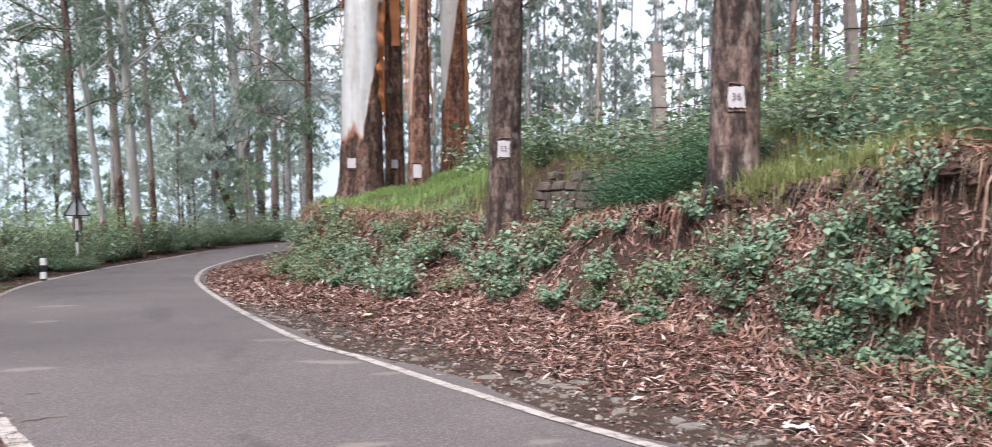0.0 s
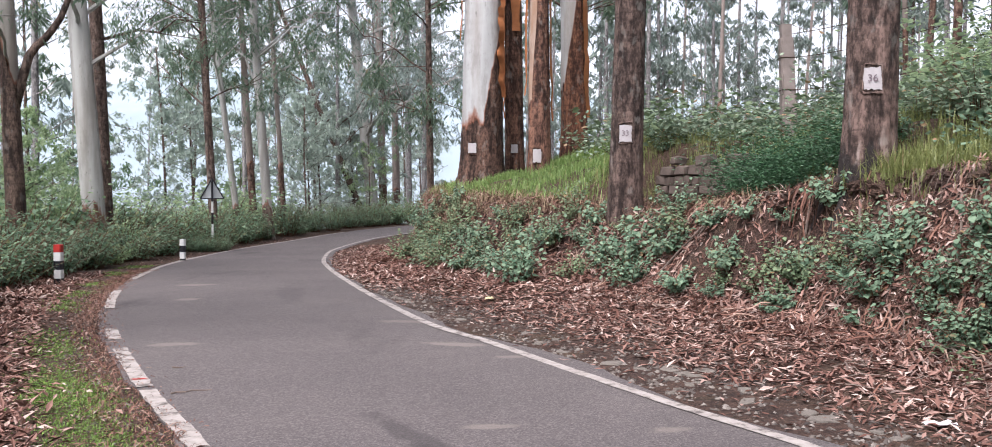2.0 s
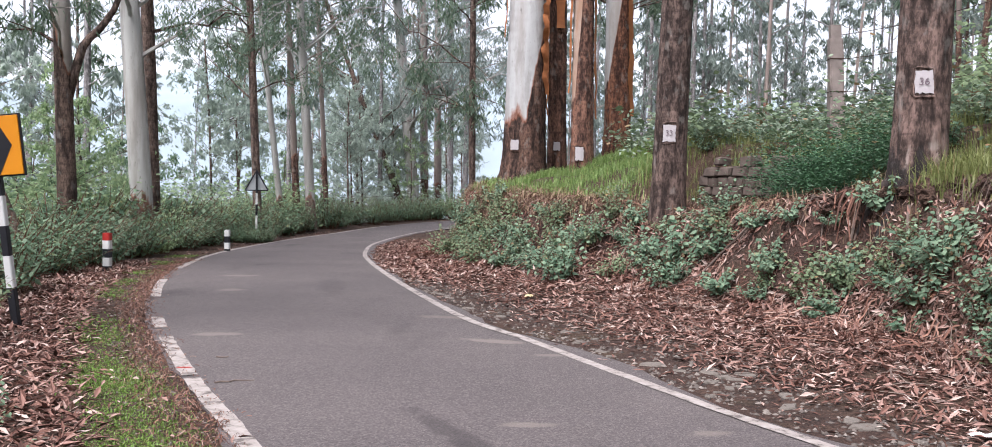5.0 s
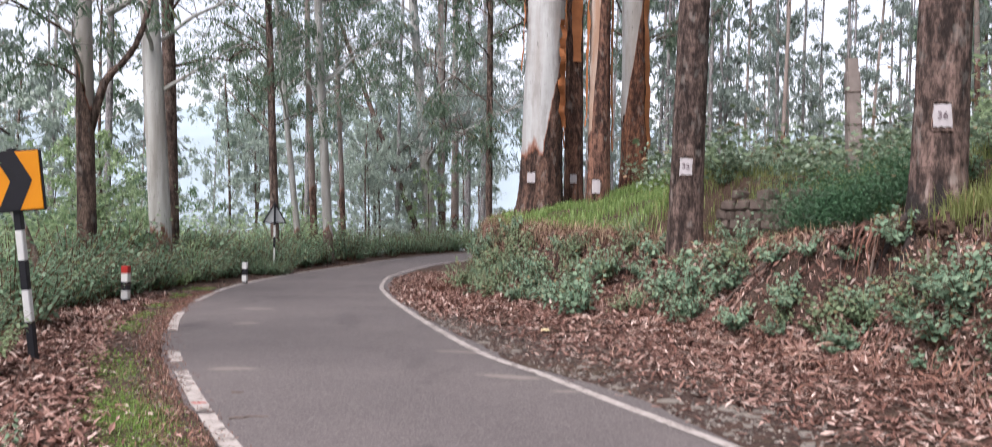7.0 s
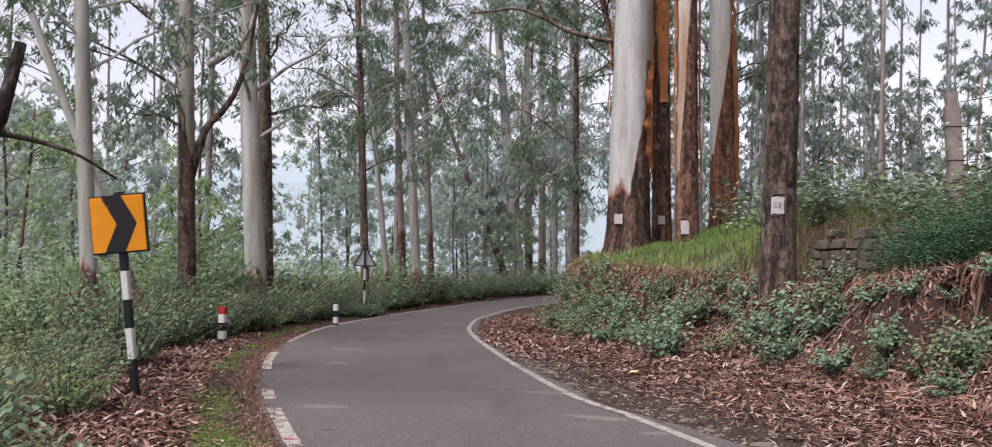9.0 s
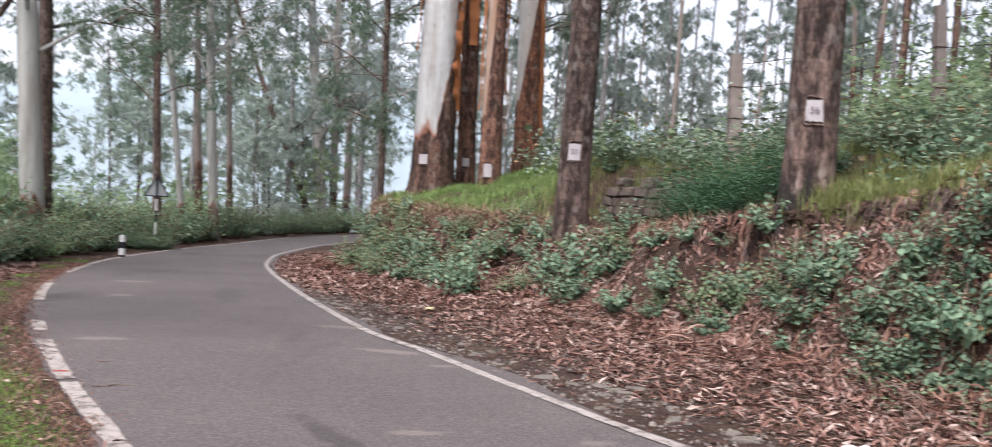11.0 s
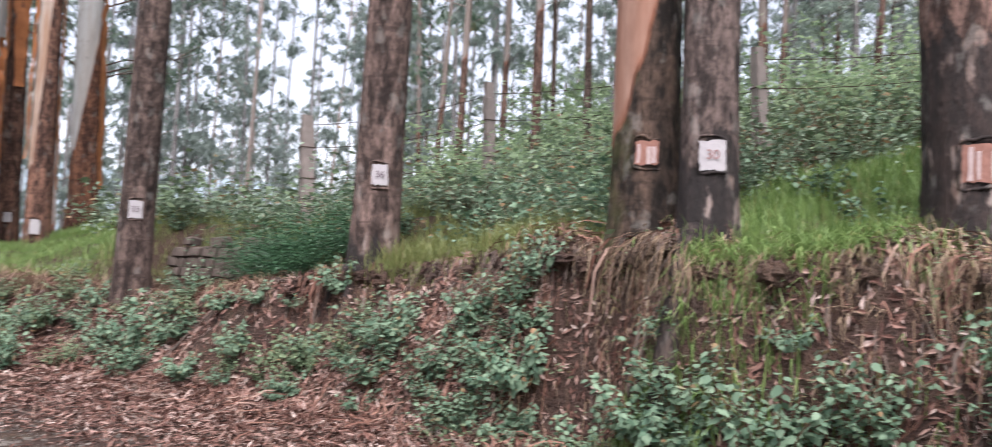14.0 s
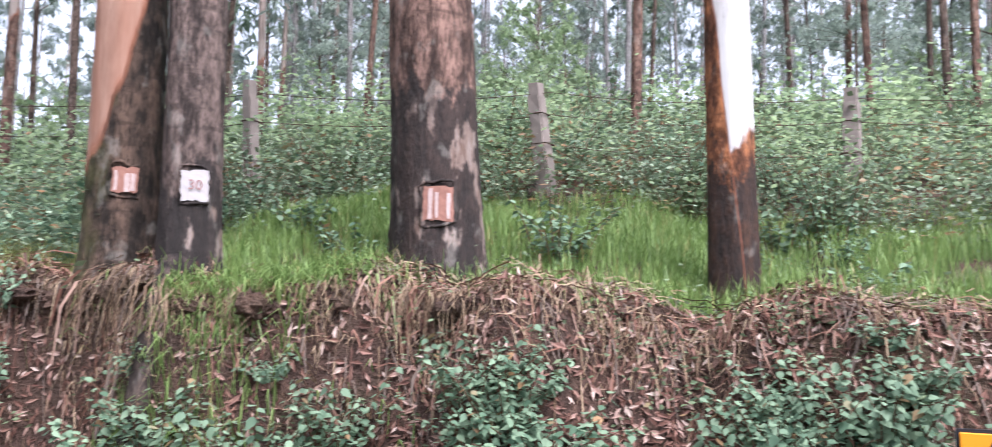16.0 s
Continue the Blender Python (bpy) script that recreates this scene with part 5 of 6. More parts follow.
for k in range(90):
    j = sel[int(len(sel) * (k + r.uniform(0, 1)) / 90)]
    far = abs(r.normal(0, 4.0))
    e = pos[j] + out_left[j] * (np.interp(pos[j, 1], [4, 14, 24, 60], [4.8, 4.8, 3.6, 3.2]) + far + (2.6 if pos[j, 1] < 8 else 0.0))
    kind = 3 if far > 4.5 and r.uniform() < 0.7 else int(r.integers(0, 3))
    if pos[j, 1] < 32 or far > 4:
        set_out(sapling_models[kind], e[0], e[1], r, r.uniform(0.65, 1.1), (0, 0, 0), "young trees of the valley side", 0.1)
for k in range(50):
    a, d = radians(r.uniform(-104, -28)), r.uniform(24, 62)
    set_out(sapling_models[(3, 3, 1, 0)[k % 4]], -math.sin(a) * d, math.cos(a) * d, r, r.uniform(0.7, 1.2), (0, 0, 0), "young trees of the hillside", 0.1)["label"] = "haze-tinted green bushy young tree on the hillside"
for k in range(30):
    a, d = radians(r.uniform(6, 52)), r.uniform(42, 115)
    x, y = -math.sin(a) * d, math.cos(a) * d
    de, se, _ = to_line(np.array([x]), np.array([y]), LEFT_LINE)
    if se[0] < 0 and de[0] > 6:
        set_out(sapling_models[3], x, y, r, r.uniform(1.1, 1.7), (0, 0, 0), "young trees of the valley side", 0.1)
for x, y, sc in ((-3.5, 3.75, 0.85), (-4.1, 4.4, 0.95), (-3.7, 3.1, 0.9), (-4.6, 5.0, 0.95), (-9.98, 29.75, 0.62), (-10.3, 29.5, 0.7), (-9.75, 30.2, 0.55), (-10.1, 30.4, 0.7)):
    set_out(hedge_models[0], x, y, r, sc, (0, 0, 0), HEDGE)
drop_models(hedge_models)
drop_models(sapling_models)


def valley_keep(x, y, r):
    de, se, _ = to_line(x, y, LEFT_LINE)
    return (se < 0) & (de > 7)


scatter_plants("undergrowth", spots_where(700, (0, 75), (14, 90), valley_keep, 81, 1.0), 120, 2.4, (0.15, 0.08), M_VALLEY, 82, "haze-tinted green thicket of the valley side", "undergrowth")


# ---- grass ----
def grass(name, x, y, tall, m, seed, label, width=0.007, bend=0.5, hang=None, sag=0.55):
    r = np.random.default_rng(seed)
    n = len(x)
    z = lay(x, y)
    a = r.uniform(0, 2 * np.pi, n)
    h = tall * r.uniform(0.45, 1.2, n)
    d = np.stack([np.cos(a), np.sin(a), 0 * a], 1)
    if hang is not None:
        d = unit(d * 0.7 + hang)
    s = np.stack([-d[:, 1], d[:, 0], 0 * a], 1)
    w = (width * r.uniform(0.6, 1.3, n))[:, None]
    p = np.stack([x, y, z - 0.02], 1)
    up = np.array([0, 0, 1.0])
    fall = bend * r.uniform(0.3, 1.3, n)[:, None]
    m1 = p + up * (h * 0.6)[:, None] * (1 - 0.25 * fall) + d * h[:, None] * 0.22 * fall
    tip = p + up * h[:, None] * (1 - sag * fall) + d * h[:, None] * 0.75 * fall
    v = np.stack([p - s * w, p + s * w, m1 + s * w * 0.8, m1 - s * w * 0.8, tip], 1).reshape(-1, 3)
    k = 5 * np.arange(n)
    f = np.stack([k, k + 1, k + 2, k + 3], 1).tolist() + np.stack([k + 3, k + 2, k + 4], 1).tolist()
    return tagged(mesh_obj(name, v, f, m), label, "grass", kind="stuff")


def lip_spots(n, y0, y1, back, seed, clump=0.0):
    """Places by the lip of the bank; back: metres behind it, from and to."""
    r = np.random.default_rng(seed)
    i = r.choice(np.nonzero((LIP[:, 1] > y0) & (LIP[:, 1] < y1))[0], n)
    t = LIP_WAY[i]
    o = np.stack([t[:, 1], -t[:, 0]], 1)
    p = LIP[i, :2] + (LIP[i + 1, :2] - LIP[i, :2]) * r.uniform(0, 1, (len(i), 1)) + t * r.normal(0, 0.22, (len(i), 1)) + o * r.uniform(back[0], back[1], (len(i), 1))
    if clump:
        g = lumps(p[:, 0], p[:, 1], 4.0, seed) + r.normal(0, 0.3, len(p))
        p = p[g > clump]
    return p[:, 0], p[:, 1]


grass("long_grass", *lip_spots(26000, 15.6, 25.5, (-0.1, 5.0), 91, -0.5), 0.25, M_GRASS, 92, "fresh bright-green grass on the bank top")
grass("long_grass", *lip_spots(21000, 1.6, 6.4, (0.42, 4.6), 93), 0.36, M_GRASS, 94, "fresh green grass between the bank trees", 0.006)
grass("long_grass", *lip_spots(7500, 6.8, 9.6, (-0.15, 1.6), 95, -0.25), 0.44, M_YELLOWING, 96, "yellowish-green grass tufts by a bank tree", 0.006)
grass("long_grass", *lip_spots(9500, 10.3, 16.4, (0.9, 3.6), 97, -0.35), 0.32, M_YELLOWING, 98, "grass above the old stone wall", 0.006)
def tufts(name, n, per, y0, y1, back, tall, m, seed, label, width=0.005, over=(-0.8, -0.65)):
    """Matted tufts along the lip; each falls its own way, mostly over the edge."""
    r = np.random.default_rng(seed)
    cx, cy = lip_spots(n, y0, y1, back, seed + 1)
    P, T1, T2, S = [], [], [], []
    for x, y in zip(cx, cy):
        k = int(per * r.uniform(0.4, 1.6))
        p = np.stack([x + r.normal(0, 0.09, k), y + r.normal(0, 0.09, k)], 1)
        a = math.atan2(over[1], over[0]) + r.normal(0, 1.0) + r.normal(0, 0.7, k)
        L = tall * r.uniform(0.5, 1.2) * r.uniform(0.5, 1.2, k)
        z = lay(p[:, 0], p[:, 1])
        d = np.stack([np.cos(a), np.sin(a)], 1)
        q1, q2 = p + d * (L * 0.3)[:, None], p + d * (L * r.uniform(0.45, 0.75, k))[:, None]
        lift = L * r.uniform(0.05, 0.5, k)
        P.append(np.c_[p, z - 0.01])
        T1.append(np.c_[q1, z + lift * 0.7])
        T2.append(np.c_[q2, np.maximum(lay(q2[:, 0], q2[:, 1]) + 0.02, z + lift - L * r.uniform(0.35, 0.95, k))])
        S.append(np.c_[-d[:, 1], d[:, 0], r.normal(0, 0.4, k)])
    P, T1, T2, S = np.vstack(P), np.vstack(T1), np.vstack(T2), np.vstack(S)
    w = width * r.uniform(0.5, 1.4, len(P))[:, None]
    v = np.stack([P - S * w, P + S * w, T1 + S * w * 0.8, T1 - S * w * 0.8, T2], 1).reshape(-1, 3)
    k = 5 * np.arange(len(P))
    f = np.stack([k, k + 1, k + 2, k + 3], 1).tolist() + np.stack([k + 3, k + 2, k + 4], 1).tolist()
    return tagged(mesh_obj(name, v, f, m), label, "grass", kind="stuff")


tufts("dry_grass", 110, 34, -2.5, 6.4, (-0.4, 0.35), 0.30, M_STRAW, 101, "straw-coloured dry grass matted over the bank's lip")
tufts("dry_grass", 26, 40, -2.5, 7.6, (-0.35, 0.1), 0.36, M_STRAW, 107, "long dry grass hanging over the bank's lip")
tufts("dead_stalks", 34, 8, -2.5, 7.2, (-0.3, 0.4), 0.24, M_STRIP, 117, "reddish dead stalks and bark slivers on the lip", 0.009)
tufts("long_grass", 95, 30, -1.5, 6.4, (0.0, 0.5), 0.38, M_GRASS, 119, "green grass tufts along the bank's lip", 0.006)
grass("long_grass", *lip_spots(15000, -3.5, 2.4, (0.1, 4.0), 99, -0.4), 0.40, M_GRASS, 100, "patchy green grass on the bank top", 0.006)
grass("long_grass", *lip_spots(2400, 4.0, 5.5, (-0.5, 0.4), 109, -0.2), 0.40, M_GRASS, 110, "green grass tuft spilling over the bank's lip", 0.006, 0.8, (-0.8, -0.65, 0), 0.9)
grass("dry_grass", *lip_spots(2600, 6.0, 16.0, (-0.3, 0.8), 103, -0.2), 0.30, M_STRAW, 104, "dry grass and stalks along the bank's lip", 0.005, 1.0)
grass("dry_grass", *lip_spots(3400, 14.0, 23.5, (-0.55, 0.2), 105), 0.34, M_STRAW, 106, "dry grass hanging over the bank's lip", 0.007, 1.2)


def verge_spots(n, y0, y1, lo, hi, seed, clump=None):
    r = np.random.default_rng(seed)
    fine = pos[(pos[:, 1] > y0) & (pos[:, 1] < y1) & (pos[:, 0] < 3)]
    nl = out_left[(pos[:, 1] > y0) & (pos[:, 1] < y1) & (pos[:, 0] < 3)]
    i = r.integers(0, len(fine), n)
    p = fine[i] + nl[i] * r.uniform(lo, hi, (n, 1)) + r.normal(0, 0.1, (n, 2))
    if clump is not None:
        p = p[lumps(p[:, 0], p[:, 1], 2.2, 77) + r.normal(0, 0.25, n) > clump]
    return p[:, 0], p[:, 1]


def thicket_spots(n, y0, y1, lo, hi, seed):
    return np.stack(verge_spots(n, y0, y1, lo, hi, seed), 1)


scatter_plants("undergrowth", thicket_spots(130, 9.0, 26.0, 3.8, 8.0, 261), 170, 1.9, (0.10, 0.06), M_SAPLING, 262, "light-green thicket behind the roadside hedge", "undergrowth")
scatter_plants("undergrowth", thicket_spots(110, 20.0, 46.0, 3.4, 9.0, 263), 190, 1.9, (0.09, 0.055), M_SAPLING, 264, "light-green thicket behind the roadside hedge", "undergrowth")
grass("turf", *verge_spots(20000, 2.4, 7.2, 0.24, 0.74, 118), 0.05, M_TURF, 120, "short green turf patch beside the road", 0.005, 0.9)
grass("turf", *verge_spots(26000, 3.2, 9.0, 0.36, 0.86, 111, -0.12), 0.05, M_TURF, 112, "short green turf strip beside the road", 0.005, 0.9)
grass("turf", *verge_spots(14000, 9.0, 22.0, 0.35, 0.9, 113, 0.1), 0.06, M_TURF, 114, "patchy turf strip beside the road", 0.008, 0.9)
grass("turf", *verge_spots(5000, 3.6, 14.0, 1.7, 2.9, 115, 0.45), 0.08, M_TURF, 116, "small turf patches in the leaf litter", 0.007, 0.9)


# ---- fallen leaves, shed bark, twigs ----
def litter(name, x, y, size, m, seed, label, category, curl=0.25, lift=0.01, cling=0.2):
    r = np.random.default_rng(seed)
    fall = np.hypot(lay(x + 0.06, y) - lay(x - 0.06, y), lay(x, y + 0.06) - lay(x, y - 0.06)) / 0.12
    stay = (fall < 1.6) | (r.uniform(0, 1, len(x)) < cling)
    x, y = x[stay], y[stay]
    n = len(x)
    z = lay(x, y) + lift * r.uniform(0.3, 2.0, n)
    e = 0.05
    gx, gy = (lay(x + e, y) - lay(x - e, y)) / (2 * e), (lay(x, y + e) - lay(x, y - e)) / (2 * e)
    nn = unit(np.stack([-gx, -gy, np.ones(n)], 1) + r.normal(0, curl, (n, 3)))
    a = r.uniform(0, 2 * np.pi, n)
    w = np.stack([np.cos(a), np.sin(a), 0 * a], 1)
    w = unit(w - nn * (w * nn).sum(1, keepdims=True))
    turn = r.uniform(0, 2 * np.pi, (n, 1))
    w = w * np.cos(turn) + np.cross(nn, w) * np.sin(turn)
    s = r.uniform(0.55, 1.3, n)
    v, f = leaves(np.stack([x, y, z], 1), w, nn, size[0] * s, size[1] * s * r.uniform(0.7, 1.3, n), 0.3 * 1.0)
    return tagged(mesh_obj(name, v, f, m), label, category, kind="stuff")


def right_verge(n, y0, y1, seed, lo=0.28, hi=1.0, past=0.25, power=0.7):
    """Places between the right edge line and the bank's foot, some way up the face."""
    r = np.random.default_rng(seed)
    i = r.choice(np.nonzero((FOOT[:, 1] > y0) & (FOOT[:, 1] < y1))[0], n)
    foot = FOOT[i, :2] + r.normal(0, 0.26, (len(i), 2))
    near = RIGHT_LINE[(RIGHT_LINE[:, 1] > y0 - 4) & (RIGHT_LINE[:, 1] < y1 + 12)]
    d = np.hypot(near[None, :, 0] - foot[:, :1], near[None, :, 1] - foot[:, 1:])
    k = np.clip(np.argmin(d, 1), 1, len(near) - 2)
    edge = near[k] + unit(near[k + 1] - near[k - 1]) * r.uniform(-0.4, 0.4, (len(i), 1))
    u = lo + (hi + past - lo) * r.uniform(0, 1, (len(i), 1)) ** power
    p = edge + (foot - edge) * np.minimum(u, 1.6)
    return p[:, 0], p[:, 1]


litter("fallen_leaves", *right_verge(29000, 2.6, 12.0, 121), (0.10, 0.023), M_LITTER, 122, "thick litter of pale brown gum leaves", "leaf litter", 0.35, 0.012)
litter("fallen_leaves", *right_verge(21000, 12.0, 33.0, 123), (0.12, 0.030), M_LITTER, 124, "litter of brown gum leaves under the bank", "leaf litter", 0.35, 0.012)
litter("fallen_leaves", *right_verge(7000, 15.0, 34.0, 139, 0.08, 1.0, 0.0, 1.0), (0.11, 0.03), M_LITTER, 140, "reddish dry leaves up to the road edge", "leaf litter", 0.3, 0.012)
litter("fallen_leaves", *right_verge(900, 3.0, 22.0, 125, 0.05, 0.4, 0.0), (0.10, 0.022), M_LITTER, 126, "scattered leaves on the broken road edge", "leaf litter", 0.2, 0.012)
litter("fallen_leaves", *verge_spots(27000, 2.5, 19.0, 0.78, 2.5, 127), (0.115, 0.029), M_LITTER, 128, "brown leaf litter on the valley-side verge", "leaf litter", 0.35, 0.012)
litter("fallen_leaves", *verge_spots(2600, 3.0, 40.0, 0.02, 0.95, 129), (0.08, 0.02), M_LITTER, 130, "scattered leaves beside the edge line", "leaf litter", 0.2, 0.01)
litter("fallen_leaves", *lip_spots(4600, 6.8, 15, (-1.2, 1.0), 131), (0.12, 0.028), M_LITTER, 132, "dry leaves caught on the bank's lip", "leaf litter", 0.5, 0.02)
litter("fallen_leaves", *lip_spots(8000, -3, 7.4, (-1.3, 0.5), 133, -0.3), (0.085, 0.024), M_LITTER, 134, "dry leaves caught on the bank's lip", "leaf litter", 0.6, 0.02)
litter("fallen_leaves", *lip_spots(11000, -2, 9.5, (-1.5, -0.1), 135, -0.5), (0.095, 0.026), M_LITTER, 136, "dry leaves caught on the crumbling bank face", "leaf litter", 0.6, 0.03, 0.75)
litter("fallen_leaves", *lip_spots(7500, 9.5, 22.5, (-1.9, -0.1), 137), (0.11, 0.03), M_LITTER, 138, "reddish dry leaves caught on the bank face", "leaf litter", 0.6, 0.03, 0.75)
litter("fallen_leaves", *lip_spots(9000, -2, 8.2, (-0.85, 0.1), 271, -0.4), (0.085, 0.026), M_LITTER, 272, "dry leaves heaped on the cut bank", "leaf litter", 0.7, 0.04, 0.85)


def strips(name, x, y, size, m, seed, label, down, lift=0.03):
    """Long curled bark strips; down: how strongly they hang down the slope."""
    r = np.random.default_rng(seed)
    e = 0.12
    fall = np.hypot(lay(x + e, y) - lay(x - e, y), lay(x, y + e) - lay(x, y - e)) / (2 * e)
    stay = (fall < 1.1) | (r.uniform(0, 1, len(x)) < 0.45)
    x, y = x[stay], y[stay]
    n = len(x)
    gx, gy = (lay(x + e, y) - lay(x - e, y)) / (2 * e), (lay(x, y + e) - lay(x, y - e)) / (2 * e)
    a = r.uniform(0, 2 * np.pi, n)
    d = unit(np.stack([np.cos(a), np.sin(a)], 1) + down * unit(np.stack([-gx, -gy], 1)))
    L = size[0] * r.uniform(0.35, 1.3, n)
    w = size[1] * r.uniform(0.5, 1.4, n)
    side = np.stack([-d[:, 1], d[:, 0]], 1)
    rows = []
    c = np.stack([x, y], 1)
    tall = lift * (0.3 + r.uniform(0, 1.6, n))
    for t in (0.0, 0.35, 0.7, 1.0):
        if t:
            ahead = c + d * 0.06
            slope = (lay(ahead[:, 0], ahead[:, 1]) - lay(c[:, 0], c[:, 1])) / 0.06
            c = c + d * (L * 0.34 / np.sqrt(1 + slope**2))[:, None] + side * (0.05 * L * r.normal(0, 1, n))[:, None]
        z = lay(c[:, 0], c[:, 1]) + tall * r.uniform(0.6, 1.3, n) + 0.05 * np.sin(np.pi * t) * r.uniform(0, 1, n)
        taper = 1 - 0.5 * t
        for sg in (-1, 1):
            q = c + sg * side * (w * taper / 2)[:, None]
            rows.append(np.stack([q[:, 0], q[:, 1], z + sg * 0.25 * w], 1))
    v = np.stack(rows, 1).reshape(-1, 3)
    k = 8 * np.arange(n)
    f = []
    for j in (0, 2, 4):
        f += np.stack([k + j, k + j + 1, k + j + 3, k + j + 2], 1).tolist()
    return tagged(mesh_obj(name, v, f, m), label, "bark litter", kind="stuff")


strips("bark_strips", *right_verge(1100, 3.0, 22, 141, 0.4, 1.0, 0.6), (0.42, 0.013), M_STRIP, 142, "reddish shed bark strips lying on the slope", 0.6)
strips("bark_strips", *lip_spots(260, -2, 15, (-0.8, 0.3), 143, 0.0), (0.32, 0.012), M_STRIP, 144, "long shed bark strips hanging down the bank", 0.5, 0.05)
strips("bark_strips", *lip_spots(320, 15, 23, (-1.3, 0.1), 145), (0.6, 0.022), M_STRIP, 146, "long shed bark strips hanging down the bank", 2.2, 0.05)
strips("bark_strips", *lip_spots(120, 6.7, 7.3, (-0.3, 0.4), 147), (0.5, 0.020), M_STRIP, 148, "heap of shed bark strips by a mossy tree", 0.5, 0.12)
strips("bark_strips", *lip_spots(700, -2, 6.2, (-0.35, 0.5), 153, -0.2), (0.3, 0.012), M_STRIP, 154, "tangle of short bark slivers on the bank's lip", 0.2, 0.07)
strips("twigs", *lip_spots(420, -2, 6.2, (-0.5, 0.4), 155), (0.4, 0.009), M_TWIG, 156, "tangle of dry twigs on the bank's lip", 0.5, 0.08)
strips("bark_strips", *lip_spots(34, 1.0, 7.2, (-0.5, 0.1), 157), (0.42, 0.03), M_STRIP, 158, "broad reddish bark strips hanging down the bank", 0.9, 0.06)
strips("bark_strips", *lip_spots(1500, 0.5, 7.4, (-0.7, 0.4), 159, 0.1), (0.26, 0.013), M_STRIP, 160, "heaps of shed bark on the bank's lip", 0.0, 0.09)
strips("dead_stalks", *lip_spots(2600, -1.5, 7.4, (-0.6, 0.45), 163, -0.1), (0.26, 0.010), M_STRAW, 164, "heaps of matted dead stalks on the bank's lip", 0.1, 0.09)
strips("bark_strips", *lip_spots(420, 5.9, 7.8, (-1.0, 0.2), 165), (0.34, 0.017), M_STRIP, 166, "heap of reddish bark fallen down the gully", 0.5, 0.08)
strips("bark_strips", *lip_spots(2000, 8.0, 23, (-1.7, 0.0), 167), (0.34, 0.013), M_STRIP, 168, "reddish dead stems and bark on the bank face", 0.4, 0.07)
strips("bark_strips", *lip_spots(2600, -1.5, 8.6, (-1.3, 0.0), 169, -0.5), (0.24, 0.014), M_STRIP, 170, "tangle of dead stems and bark on the cut bank", 0.0, 0.07)
strips("twigs", *lip_spots(900, 0.5, 8.6, (-1.2, 0.1), 173, -0.5), (0.3, 0.009), M_TWIG, 174, "tangle of grey roots and twigs on the cut bank", 0.8, 0.08)
strips("twigs", *right_verge(700, 3.0, 12, 149, 0.35, 1.0, 0.2), (0.5, 0.008), M_TWIG, 150, "thin dry twigs in the leaf litter", 0.2, 0.03)
strips("needles", *verge_spots(5200, 2.6, 20, 0.0, 0.36, 151), (0.10, 0.005), M_STRIP, 152, "reddish dry debris along the road edge", 0.0, 0.008)


def clods(name, x, y, size, m, seed, label, category):
    """Small angular lumps half sunk in the ground."""
    r = np.random.default_rng(seed)
    n = len(x)
    z = lay(x, y)
    base = np.array([(1, 0, 0), (0, 1, 0), (-1, 0, 0), (0, -1, 0), (0, 0, 1), (0, 0, -1)], float)
    s = size * r.uniform(0.3, 1.0, n) ** 2
    v = base[None] * s[:, None, None] * r.uniform(0.6, 1.3, (n, 6, 1)) + r.normal(0, 0.18, (n, 6, 3)) * s[:, None, None]
    v[..., 2] *= 0.7
    v = (v + np.stack([x, y, z + 0.1 * s], 1)[:, None]).reshape(-1, 3)
    k = 6 * np.arange(n)
    f = []
    for a, b in ((0, 1), (1, 2), (2, 3), (3, 0)):
        f += np.stack([k + a, k + b, k + 4], 1).tolist() + np.stack([k + b, k + a, k + 5], 1).tolist()
    return tagged(mesh_obj(name, v, f, m), label, category, kind="stuff")


M_CLOD = make_island("earth_clods", [(0.0, (0.028, 0.019, 0.015)), (0.5, (0.07, 0.044, 0.034)), (0.9, (0.13, 0.085, 0.064)), (1.0, (0.28, 0.23, 0.195))])
M_GRAVEL = make_island("edge_gravel", [(0.0, (0.05, 0.042, 0.038)), (0.6, (0.13, 0.11, 0.095)), (1.0, (0.26, 0.23, 0.2))])
clods("earth_clods", *lip_spots(3500, -3, 15, (-1.6, 0.0), 201), 0.035, M_CLOD, 202, "crumbling reddish earth clods on the bank face", "soil")
clods("earth_clods", *lip_spots(1200, 15, 23, (-1.6, 0.0), 203), 0.05, M_CLOD, 204, "crumbling reddish earth clods on the bank face", "soil")
clods("gravel", *right_verge(5000, 2.8, 16, 205, 0.08, 0.5, 0.0, 1.2), 0.028, M_GRAVEL, 206, "loose gravel along the crumbled road edge", "gravel")
clods("gravel", *verge_spots(2500, 2.5, 16, 0.02, 0.5, 207), 0.02, M_GRAVEL, 208, "loose gravel beside the edge line", "gravel")

# matted sods that jut out over the cut bank, with strands that hang free from their edge
def out_of_bank(x, y):
    """The way from the lip out over the road, level, for each place."""
    j = np.argmin(np.hypot(LIP[None, :, 0] - x[:, None], LIP[None, :, 1] - y[:, None]), 1)
    i = np.argmin(np.hypot(FOOT[None, :, 0] - x[:, None], FOOT[None, :, 1] - y[:, None]), 1)
    return unit(FOOT[i, :2] - LIP[j, :2])


